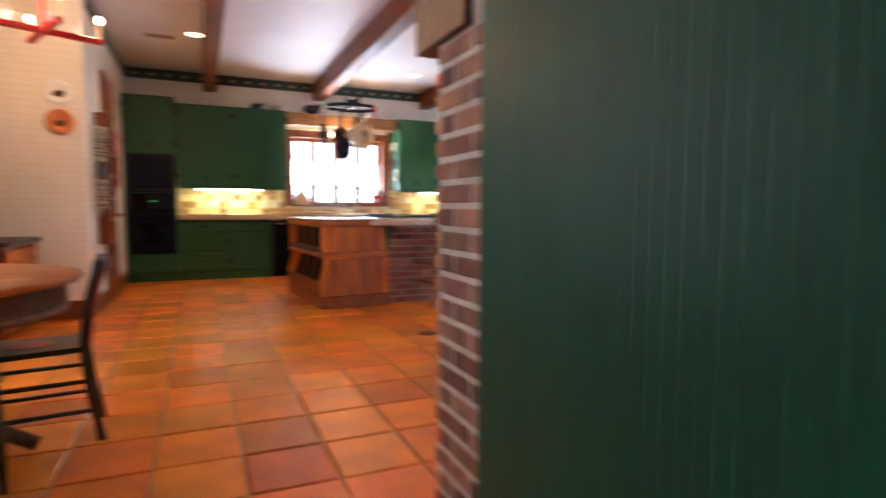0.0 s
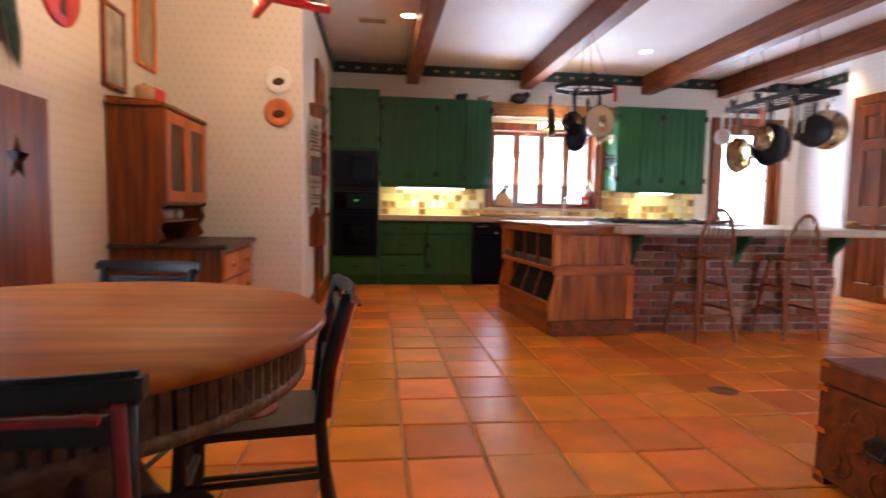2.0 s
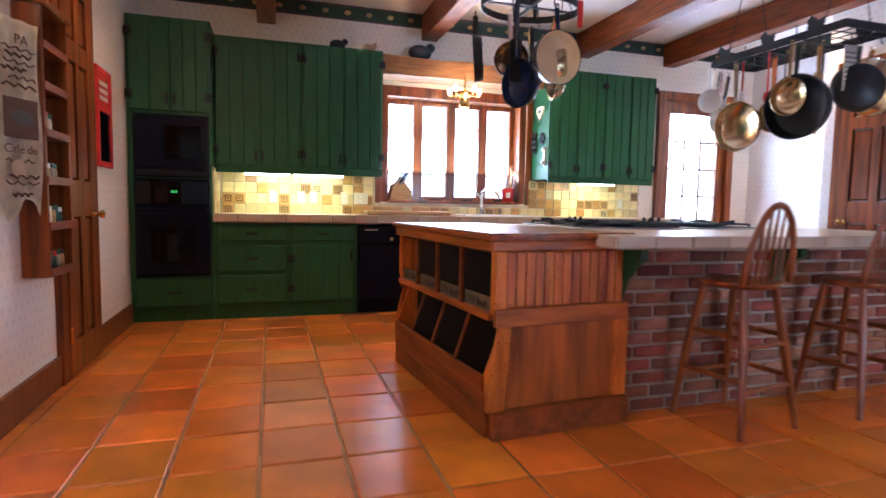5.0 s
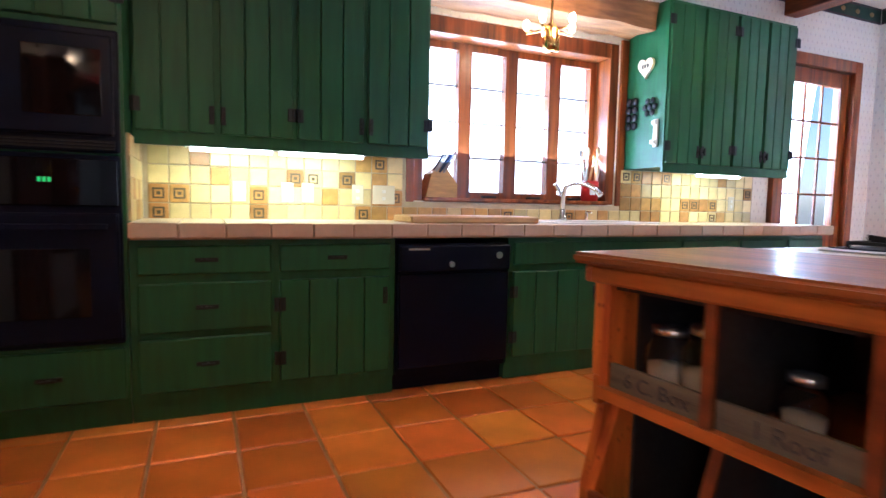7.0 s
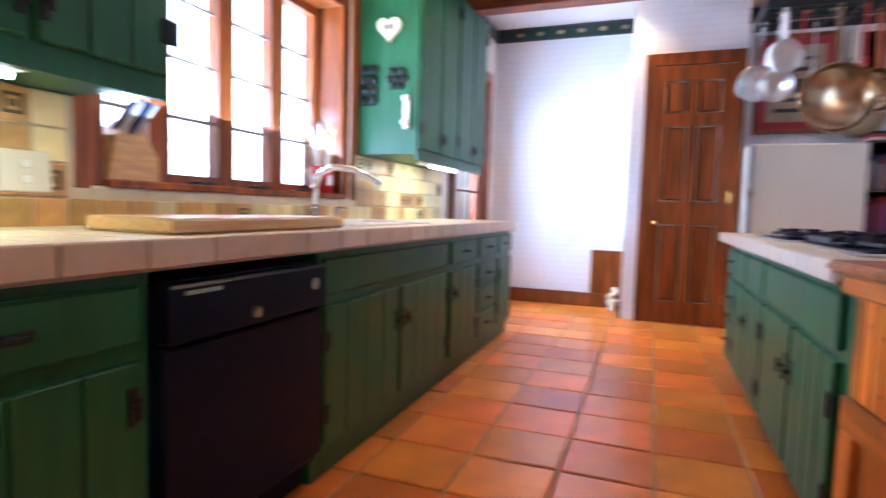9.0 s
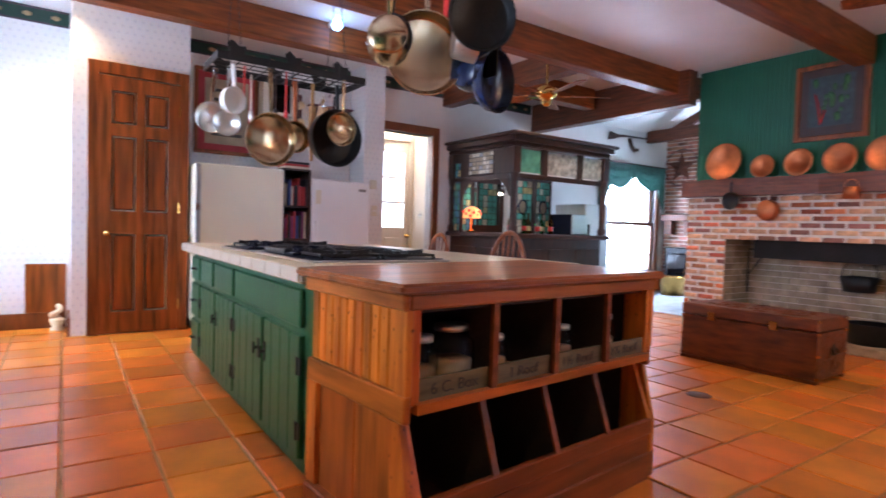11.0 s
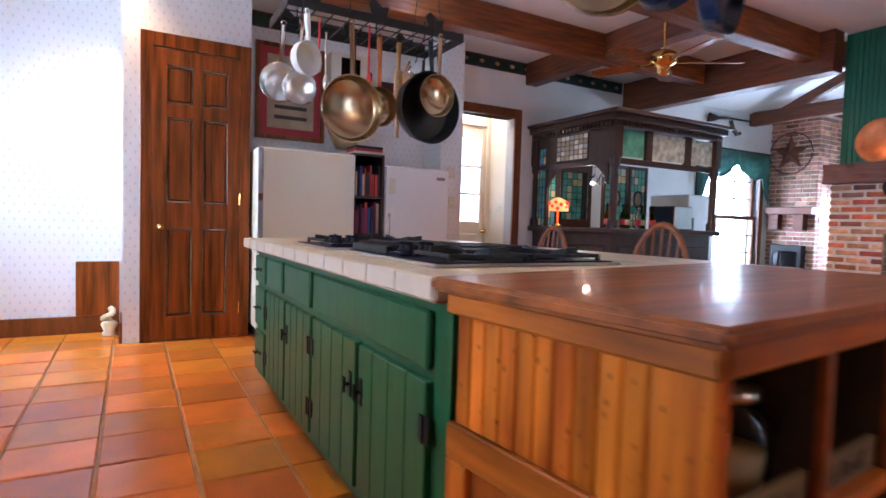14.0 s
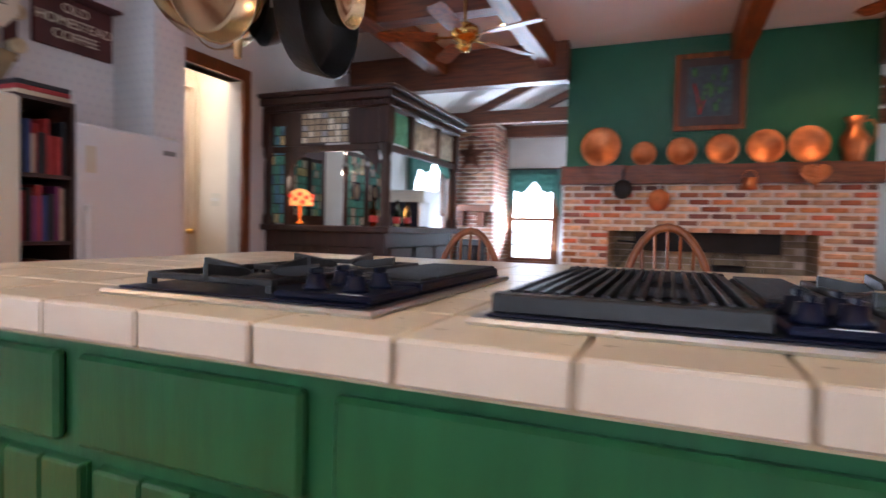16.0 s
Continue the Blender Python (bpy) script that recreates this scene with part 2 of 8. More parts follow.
M_RED = mat("red_paint", (0.6, 0.025, 0.02), 0.35, vary=0.15)
M_REDM = mat("red_mat_board", (0.4, 0.03, 0.04), 0.6, vary=0.15)
M_TAN = mat("old_tan_paper", (0.42, 0.33, 0.22), 0.7, vary=0.3, grain=6)
M_INK = mat("dark_ink", (0.05, 0.04, 0.035), 0.6)
M_DARKGREEN = mat("dark_green_border", (0.015, 0.05, 0.035), 0.65, vary=0.25, grain=12)
M_GOLDM = mat("gold_motif", (0.5, 0.32, 0.15), 0.6, vary=0.3, grain=20)
M_PURPLE = mat("plum_stripe", (0.10, 0.045, 0.07), 0.65)
M_CLOTH = mat("green_check_cloth", (0.05, 0.12, 0.1), 0.85, vary=0.6, grain=30, bump=0.4)
M_CLOTH2 = mat("sage_drape_cloth", (0.09, 0.2, 0.17), 0.7, vary=0.4, grain=9, bump=0.3, stretch=(4, 4, 0.6))
M_TOWEL = mat("printed_linen", (0.68, 0.6, 0.46), 0.9, vary=0.3, grain=14, bump=0.3)
M_BROWN = mat("brown_print", (0.08, 0.035, 0.018), 0.9)
M_GLASS = clear("clear_glass")
M_PANE = clear("window_glass", (0.97, 0.99, 1.0))
M_DAY = glow("bright_outdoors", (0.9, 0.96, 1.0), 1.9)
M_BULB = glow("warm_bulb", (1.0, 0.72, 0.38), 28.0)
M_CAN = glow("recessed_bulb", (1.0, 0.75, 0.42), 9.0)
M_FLOOD = glow("blue_white_flood", (0.25, 0.5, 1.0), 9.0)
M_TUBE = glow("fluorescent_tube", (0.95, 1.0, 0.88), 9.0)
M_LED = glow("green_digits", (0.05, 0.5, 0.1), 0.7)
M_LAMPSH = glow("amber_lamp_glass", (1.0, 0.42, 0.12), 0.9)
M_LAMPRED = glow("red_lamp_glass", (0.9, 0.05, 0.02), 0.8)
# red pine, darkened so the bin counter's shaded front is in its colour
M_SHADEPINE = mat("shaded_red_pine", (0.24, 0.058, 0.008), 0.45, vary=0.5, grain=4, bump=0.1, stretch=(4, 0.5, 4), spread=0.15, spec=0.35)
M_PINEH = mat("honey_pine_rail", (0.5, 0.14, 0.012), 0.36, vary=0.55, grain=4, bump=0.07, stretch=(0.6, 0.6, 5), spread=0.12, spec=0.35)
M_PINEM = mat("amber_pine_board", (0.42, 0.11, 0.01), 0.38, vary=0.6, grain=3.2, bump=0.07, stretch=(5, 5, 0.6), spread=0.15, spec=0.35)
M_LOG = mat("hewn_log", (0.36, 0.16, 0.05), 0.6, vary=0.5, grain=6, bump=0.5, stretch=(0.5, 4, 4))
M_FROST = mat("bevelled_glass", (0.5, 0.55, 0.57), 0.1, vary=0.5, grain=16, bump=0.1)
M_CRATE = mat("old_crate_board", (0.16, 0.125, 0.07), 0.7, vary=0.4, grain=9, bump=0.15, stretch=(4, 0.5, 4))
M_SG_Y = mat("amber_stained_glass", (0.82, 0.72, 0.38), 0.15, vary=0.4, grain=9)
M_SG_G = mat("green_stained_glass", (0.16, 0.52, 0.42), 0.12, vary=0.4, grain=9)
M_SG_B = mat("blue_stained_glass", (0.16, 0.42, 0.6), 0.12, vary=0.5, grain=9)
M_MIRROR = mat("mirror", (0.85, 0.9, 0.88), 0.03, metal=1, vary=0.03, bump=0)
M_WOODSIGN = mat("plum_sign_wood", (0.09, 0.022, 0.022), 0.5, vary=0.3)
M_TEAL = mat("teal_wall_paint", (0.05, 0.24, 0.27), 0.5, vary=0.1)
M_SOFA = mat("dark_leather", (0.03, 0.02, 0.018), 0.45, vary=0.3, bump=0.2)
M_WOODBOWL = mat("worn_wood_bowl", (0.42, 0.29, 0.14), 0.6, vary=0.4, grain=8, bump=0.2)
M_RUST = mat("rusty_metal", (0.16, 0.055, 0.03), 0.6, metal=0.4, vary=0.5, grain=12, bump=0.2)
M_BLOCK = mat("butcher_block", (0.55, 0.33, 0.13), 0.4, vary=0.25, grain=9, stretch=(0.4, 6, 6))
M_PHOTO = mat("dark_floral_print", (0.03, 0.06, 0.06), 0.3, vary=0.9, grain=18, dark=(0.01, 0.012, 0.03))
M_PHOTO2 = mat("pale_print", (0.45, 0.42, 0.36), 0.4, vary=0.5, grain=8)
M_BOOKS = [mat(f"book_cloth_{c}", v, 0.6, vary=0.2) for c, v in (("red", (0.4, 0.03, 0.03)), ("blue", (0.03, 0.07, 0.25)), ("cream", (0.6, 0.5, 0.35)), ("black", (0.02, 0.02, 0.025)), ("plum", (0.2, 0.03, 0.12)))]
M_AMBERB = clear("brown_bottle_glass", (0.35, 0.14, 0.03))
M_GREENB = clear("green_bottle_glass", (0.1, 0.3, 0.1))
M_STONE = mat("pale_slate", (0.35, 0.36, 0.38), 0.5, vary=0.25, grain=4)

# ---- mesh helpers ----


def box(bm, x0, x1, y0, y1, z0, z1, bevel=0.0):
    m = Matrix.Translation(((x0 + x1) / 2, (y0 + y1) / 2, (z0 + z1) / 2)) @ Matrix.Diagonal((abs(x1 - x0), abs(y1 - y0), abs(z1 - z0), 1))
    vs = bmesh.ops.create_cube(bm, size=1, matrix=m)["verts"]
    if bevel:
        es = list({e for v in vs for e in v.link_edges})
        bmesh.ops.bevel(bm, geom=es, offset=bevel, segments=1, affect="EDGES")
    return bm


def rod(bm, a, b, r0, r1=None, seg=10):
    a, b = Vector(a), Vector(b)
    d = b - a
    m = Matrix.Translation((a + b) / 2) @ d.to_track_quat("Z", "Y").to_matrix().to_4x4()
    bmesh.ops.create_cone(bm, cap_ends=True, segments=seg, radius1=r0, radius2=r0 if r1 is None else r1, depth=d.length, matrix=m)
    return bm


def tube(bm, pts, r, seg=6):
    """One smooth tube swept along the points."""
    pts = [Vector(p) for p in pts]
    closed = (pts[0] - pts[-1]).length < 1e-5
    rings, side = [], None
    for i, p in enumerate(pts):
        d = (pts[min(i + 1, len(pts) - 1)] - pts[max(i - 1, 0)]).normalized()
        if d.length < 0.5:
            d = Vector((0, 0, 1))
        if side is None:
            side = d.orthogonal().normalized()
        side = (side - d * side.dot(d))
        side = side.normalized() if side.length > 1e-4 else d.orthogonal().normalized()
        up = d.cross(side)
        rings.append([bm.verts.new(p + r * (math.cos(2 * math.pi * k / seg) * side + math.sin(2 * math.pi * k / seg) * up)) for k in range(seg)])
    for a, b in zip(rings, rings[1:]):
        for k in range(seg):
            bm.faces.new((a[k], a[(k + 1) % seg], b[(k + 1) % seg], b[k])).smooth = True
    if not closed:
        bm.faces.new(rings[0][::-1])
        bm.faces.new(rings[-1])
    return bm


def lathe(bm, prof, seg=24, m=Matrix()):
    """Turns a profile of (radius, height) about z."""
    rings = []
    for r, z in prof:
        rings.append([bm.verts.new(m @ Vector((max(r, 1e-4) * math.cos(2 * math.pi * i / seg), max(r, 1e-4) * math.sin(2 * math.pi * i / seg), z))) for i in range(seg)])
    for a, b in zip(rings, rings[1:]):
        for i in range(seg):
            bm.faces.new((a[i], a[(i + 1) % seg], b[(i + 1) % seg], b[i])).smooth = True
    return bm


def ball(bm, c, r, sx=1, sy=1, sz=1, sub=2):
    m = Matrix.Translation(c) @ Matrix.Diagonal((sx, sy, sz, 1))
    vs = bmesh.ops.create_icosphere(bm, subdivisions=sub, radius=r, matrix=m)["verts"]
    for f in {f for v in vs for f in v.link_faces}:
        f.smooth = True
    return bm


def prism(bm, pts, axis, lo, hi):
    """A flat outline pushed out along an axis; pts are the two other coordinates in order."""
    def at(p, w):
        return {"x": (w, p[0], p[1]), "y": (p[0], w, p[1]), "z": (p[0], p[1], w)}[axis]
    a, b = [bm.verts.new(at(p, lo)) for p in pts], [bm.verts.new(at(p, hi)) for p in pts]
    bm.faces.new(a)
    bm.faces.new(b[::-1])
    for i in range(len(pts)):
        j = (i + 1) % len(pts)
        bm.faces.new((a[i], b[i], b[j], a[j]))
    bmesh.ops.recalc_face_normals(bm, faces=bm.faces)
    return bm


def mesh(name, bm, material):
    me = bpy.data.meshes.new(name)
    bm.to_mesh(me)
    bm.free()
    me.materials.append(material)
    return me


def part(name, bm, material, parent, label=""):
    ob = new(name, mesh(name, bm, material))
    ob.parent = parent
    if label:
        ob["label"] = label
    return ob


def B(*a, **k):
    return box(bmesh.new(), *a, **k)


def boxes(rows, bevel=0.0):
    bm = bmesh.new()
    for r in rows:
        box(bm, *r, bevel=bevel)
    return bm


def R(*a, **k):
    return rod(bmesh.new(), *a, **k)


def L(prof, seg=24, m=Matrix()):
    return lathe(bmesh.new(), prof, seg, m)


def thing(name, label, category, group="", at=(0, 0, 0), rz=0.0):
    e = new(name)
    e.matrix_world = pose(*at, 0, 0, rz)
    e.empty_display_size = 0.1
    return tagged(e, label, category, group)


def struct(name, bm, material, label="", category=""):
    return tagged(new(name, mesh(name, bm, material)), label, category or name.split("_")[0], kind="structure")


def text(name, body, size, m, material, parent, depth=0.002):
    cu = bpy.data.curves.new(name, "FONT")
    cu.body, cu.size, cu.extrude, cu.align_x, cu.align_y = body, size, depth, "CENTER", "CENTER"
    tmp = bpy.data.objects.new(name, cu)
    me = bpy.data.meshes.new_from_object(tmp)
    bpy.data.objects.remove(tmp)
    me.materials.append(material)
    ob = new(name, me)
    ob.parent = parent
    ob.matrix_local = m
    return ob


FACE_W = pose(0, 0, 0, 90, 0, -90)  # writing that is read looking along +x

# ---- structure ----
CEIL = 3.03
struct("floor", B(-1.1, 9.6, -2.9, 9.5, -0.12, -0.012), M_GROUT, "brown grout bed under square terracotta tiles", "floor")
struct("living_floor", B(-1.08, 7.2, -2.75, 1.0, -0.012, 0.004), M_STONE, "pale slate floor beyond the fireplace", "floor")
struct("hall_floor", B(7.2, 7.95, 3.5, 4.75, -0.012, 0.002), M_STONE, "pale floor of the vestibule", "floor")
struct("wall_window", boxes([(0.05, 2.43, 9.29, 9.58, 0, CEIL), (2.43, 4.1, 9.29, 9.58, 0, 1.06), (2.43, 4.1, 9.29, 9.58, 2.28, CEIL), (4.1, 5.95, 9.29, 9.58, 0, CEIL), (5.95, 6.9, 9.29, 9.44, 2.38, CEIL), (6.9, 7.45, 9.29, 9.44, 0, CEIL)]), M_PAPER, "cream wallpapered wall behind the sink and window", "wall")
struct("wall_spice_door", B(0.05, 0.2, 6.25, 9.29, 0, CEIL), M_PAPER, "cream wallpapered wall with a stained door", "wall")
struct("wall_plates", B(-0.93, 0.2, 6.1, 6.25, 0, CEIL), M_PAPER, "cream wallpapered wall with two hung plates", "wall")
struct("wall_nook", boxes([(-1.08, -0.93, -2.75, 2.75, 0, CEIL), (-1.08, -0.93, 2.75, 4.05, 0, 0.45), (-1.08, -0.93, 2.75, 4.05, 2.72, CEIL), (-1.08, -0.93, 4.05, 6.3, 0, CEIL)]), M_PAPER, "cream wallpapered breakfast nook wall with a tall window", "wall")
struct("wall_white", B(7.3, 7.45, 7.8, 9.29, 0, CEIL), M_PAPERW, "bright white papered wall beside the back door", "wall")
struct("wall_pantry", boxes([(6.72, 7.45, 6.84, 7.8, 0, CEIL)]), M_PAPERW, "pale patterned wall block holding the pantry door", "wall")
struct("wall_fridge", B(7.3, 7.45, 4.85, 6.84, 0, CEIL), M_PAPERW, "pale patterned wall of the refrigerator niche", "wall")
struct("wall_stub", B(6.9, 7.45, 4.58, 4.85, 0, CEIL), M_PAPERW, "narrow wallpapered stub wall with a thermostat", "wall")
struct("wall_bar", boxes([(7.2, 7.35, 4.46, 4.58, 0, CEIL), (7.2, 7.35, 3.67, 4.46, 2.34, CEIL), (7.2, 7.35, 0.1, 3.67, 0, CEIL), (7.2, 7.35, -1.45, 0.1, 0, 0.35), (7.2, 7.35, -1.45, 0.1, 2.2, CEIL), (7.2, 7.35, -2.75, -1.45, 0, CEIL)]), M_PLASTER, "cream wall behind the antique bar", "wall")
struct("wall_end", boxes([(-1.08, 5.55, -2.9, -2.75, 0, 4.7), (5.55, 6.4, -2.9, -2.75, 0, 0.45), (5.55, 6.4, -2.9, -2.75, 2.05, 4.7), (6.4, 7.35, -2.9, -2.75, 0, 4.7)]), M_PLASTER, "white end wall of the living room", "wall")
struct("hall_walls", boxes([(7.82, 7.95, 3.5, 3.62, 0, 2.9), (7.82, 7.95, 3.62, 4.56, 2.36, 2.9), (7.82, 7.95, 4.56, 4.75, 0, 2.9), (7.35, 7.82, 3.5, 3.6, 0, 2.9), (7.35, 7.82, 4.64, 4.75, 0, 2.9)]), M_CREAM, "warm cream painted vestibule walls", "wall")
struct("hall_ceiling", B(7.35, 7.95, 3.5, 4.75, 2.9, 3.0), M_CEIL, "white vestibule ceiling", "ceiling")
struct("ceiling", B(-1.08, 7.45, 1.2, 9.44, CEIL, CEIL + 0.12), M_CEIL, "off-white painted kitchen ceiling", "ceiling")
bm = bmesh.new()
prism(bm, [(-1.08, 2.9), (3.1, 4.65), (7.35, 2.9), (7.35, 3.02), (3.1, 4.8), (-1.08, 3.02)], "y", -2.9, 1.2)
struct("vaulted_ceiling", bm, M_CEIL, "white vaulted ceiling of the living room", "ceiling")
bm = bmesh.new()
prism(bm, [(-1.08, CEIL + 0.12), (7.35, CEIL + 0.12), (3.1, 4.8)], "y", 1.2, 1.3)
struct("gable_wall", bm, M_PLASTER, "white gable above the kitchen ceiling edge", "wall")

# ceiling beams
for i, x in enumerate((1.3, 2.94, 4.78, 5.98)):
    b = struct(f"beam_{i+1}", B(x - 0.085, x + 0.085, 1.9 if i in (0, 3) else 1.27, 9.29, 2.76, CEIL - 0.002, bevel=0.008), M_BEAM, "dark stained timber ceiling beam", "beam")
struct("header_beam", boxes([(4.56, 7.2, 1.66, 1.84, 2.62, CEIL - 0.003)], bevel=0.008), M_BEAMX, "deep dark timber header beside the chimney", "beam")
struct("header_beam_nook", boxes([(-0.93, 1.82, 1.5, 1.68, 2.62, CEIL - 0.003)], bevel=0.008), M_BEAMX, "deep dark timber header over the nook end", "beam")
struct("cross_beam", boxes([(4.835, 5.895, 3.35, 3.52, 2.765, CEIL - 0.003), (6.065, 7.2, 3.35, 3.52, 2.765, CEIL - 0.003)], bevel=0.006), M_BEAMX, "dark timber cross beam", "beam")
for y in (-1.15, -2.55):
    t = thing("roof_truss", "dark stained timber truss with tie beam and slanting rafters", "truss", "living room trusses")
    part("tie_beam", B(-0.93, 7.2, y - 0.07, y + 0.07, 2.78, 2.99, bevel=0.006), M_BEAMX, t)
    for x0, x1 in ((-0.9, 3.05), (7.15, 3.15)):
        bm = bmesh.new()
        prism(bm, [(x0, 2.8), (x1, 4.56), (x1, 4.42), (x0 + (0.32 if x1 > x0 else -0.32), 2.8)], "y", y - 0.05, y + 0.05)
        part("rafter", bm, M_BEAMX, t)
    part("king_post", B(3.03, 3.17, y - 0.05, y + 0.05, 2.99, 4.42), M_BEAMX, t)

# paper border under the ceiling, in three bands with a motif every 0.2 m


def border(name, x0, x1, y0, y1, n, drop=0.002):
    """A strip along a wall; n is the wall's inward normal."""
    b = struct(name, B(min(x0, x1), max(x0, x1), min(y0, y1), max(y0, y1), CEIL - 0.15, CEIL - drop), M_DARKGREEN, "dark green wallpaper border with gold fruit motifs", "border")
    along_x = abs(x1 - x0) > abs(y1 - y0)
    length = max(abs(x1 - x0), abs(y1 - y0))
    for k in range(int(length / 0.22)):
        u = (k + 0.5) * 0.22
        cx, cy = (min(x0, x1) + u, (y0 + y1) / 2 + n[1] * 0.004) if along_x else ((x0 + x1) / 2 + n[0] * 0.004, min(y0, y1) + u)
        bm = bmesh.new()
        ball(bm, (cx, cy, CEIL - 0.078), 0.034, *( (1.15, 0.1, 0.75) if along_x else (0.1, 1.15, 0.75)), sub=1)
        part("motif", bm, M_GOLDM, b)
    for z in (CEIL - 0.148, CEIL - 0.02):
        ex = 0.002
        part("stripe", B(min(x0, x1) - ex * (not along_x), max(x0, x1) + ex * (not along_x), min(y0, y1) - ex * along_x, max(y0, y1) + ex * along_x, z, z + 0.012), M_PURPLE, b)
    return b


border("border_window", 0.21, 7.29, 9.284, 9.29, (0, -1))
border("border_spice", 0.2, 0.206, 6.27, 9.28, (1, 0))
border("border_nook", -0.93, -0.924, 1.4, 6.09, (1, 0))
border("border_white", 7.294, 7.3, 7.81, 9.28, (-1, 0))
border("border_fridge", 7.294, 7.3, 4.87, 6.83, (-1, 0))
border("border_bar", 7.194, 7.2, 1.86, 4.57, (-1, 0))

# baseboards
struct("baseboard", boxes([(-0.93, 0.2, 6.08, 6.1, 0, 0.17), (0.2, 0.222, 6.08, 6.98, 0, 0.17), (0.2, 0.222, 7.72, 8.64, 0, 0.17), (-0.93, -0.91, 1.0, 6.08, 0, 0.17), (7.278, 7.3, 7.83, 9.29, 0, 0.15), (6.72, 7.278, 7.8, 7.822, 0, 0.17), (6.88, 6.9, 4.63, 4.85, 0, 0.17), (7.18, 7.2, -1.7, 1.7, 0, 0.17)], bevel=0.004), M_TRIM, "stained wooden baseboard", "baseboard")
struct("low_panel", B(7.27, 7.298, 7.83, 8.15, 0.152, 0.62, bevel=0.004), M_DOOR, "stained wooden access panel in the white wall", "panel")

# kitchen window with four casements
w = tagged(new("window_1"), "stained wood kitchen window of four divided casements", "window", kind="structure")
part("casing", boxes([(2.431, 2.5, 9.3, 9.56, 1.061, 2.279), (4.02, 4.099, 9.3, 9.56, 1.061, 2.279), (2.5, 4.02, 9.3, 9.56, 2.17, 2.279)], bevel=0.005), M_DOOR, w)
part("casing", B(4.1, 4.168, 9.268, 9.289, 1.05, 2.31, bevel=0.004), M_DOOR, w)
part("casing", B(2.372, 2.43, 9.268, 9.289, 1.05, 2.31, bevel=0.004), M_DOOR, w)
part("window_sill", B(2.5, 4.02, 9.26, 9.56, 1.055, 1.085, bevel=0.006), M_DOOR, w)
for i in range(4):
    x0 = 2.5 + i * 0.38
    x1 = x0 + 0.38
    part("casement_frame", boxes([(x0, x0 + 0.05, 9.47, 9.54, 1.085, 2.17), (x1 - 0.05, x1, 9.47, 9.54, 1.085, 2.17), (x0 + 0.05, x1 - 0.05, 9.47, 9.54, 1.085, 1.13), (x0 + 0.05, x1 - 0.05, 9.47, 9.54, 2.12, 2.17)]), M_DOOR, w)
    part("muntin", boxes([(x0 + 0.05, x1 - 0.05, 9.5, 9.515, z, z + 0.014) for z in (1.37, 1.62, 1.87)]), M_GREY, w)
    p = part("pane", B(x0 + 0.05, x1 - 0.05, 9.505, 9.509, 1.13, 2.12), M_PANE, w)
    p.visible_shadow = False
    part("crank", B(x0 + 0.14, x0 + 0.24, 9.4, 9.46, 1.087, 1.105, bevel=0.004), M_HINGE, w)
lg = thing("log_lintel", "rough hewn pale log beam over the kitchen window", "beam")
bm = B(2.38, 4.16, 8.98, 9.28, 2.32, 2.5)
bmesh.ops.subdivide_edges(bm, edges=bm.edges, cuts=9, use_grid_fill=True)
for v in bm.verts:
    v.co += 0.02 * noise.noise_vector(v.co * 6)
part("log", bm, M_LOG, lg)

# french door
d = tagged(new("door_1"), "stained french door with small panes beside the white wall", "door", kind="structure")
part("door_frame", boxes([(5.84, 5.95, 9.24, 9.44, 0, 2.47), (6.9, 7.0, 9.24, 9.44, 0, 2.47), (5.95, 6.9, 9.24, 9.44, 2.36, 2.47)], bevel=0.005), M_DOOR, d)
part("door_leaf", boxes([(5.95, 6.06, 9.3, 9.35, 0.01, 2.36), (6.79, 6.9, 9.3, 9.35, 0.01, 2.36), (6.06, 6.79, 9.3, 9.35, 0.01, 0.85), (6.06, 6.79, 9.3, 9.35, 2.22, 2.36)], bevel=0.004), M_DOOR, d)
part("muntin", boxes([(6.06, 6.79, 9.315, 9.335, z, z + 0.02) for z in (1.19, 1.53, 1.87)] + [(x, x + 0.02, 9.314, 9.336, 0.85, 2.22) for x in (6.295, 6.535)]), M_DOOR, d)
p = part("pane", B(6.06, 6.79, 9.322, 9.327, 0.85, 2.22), M_PANE, d)
p.visible_shadow = False


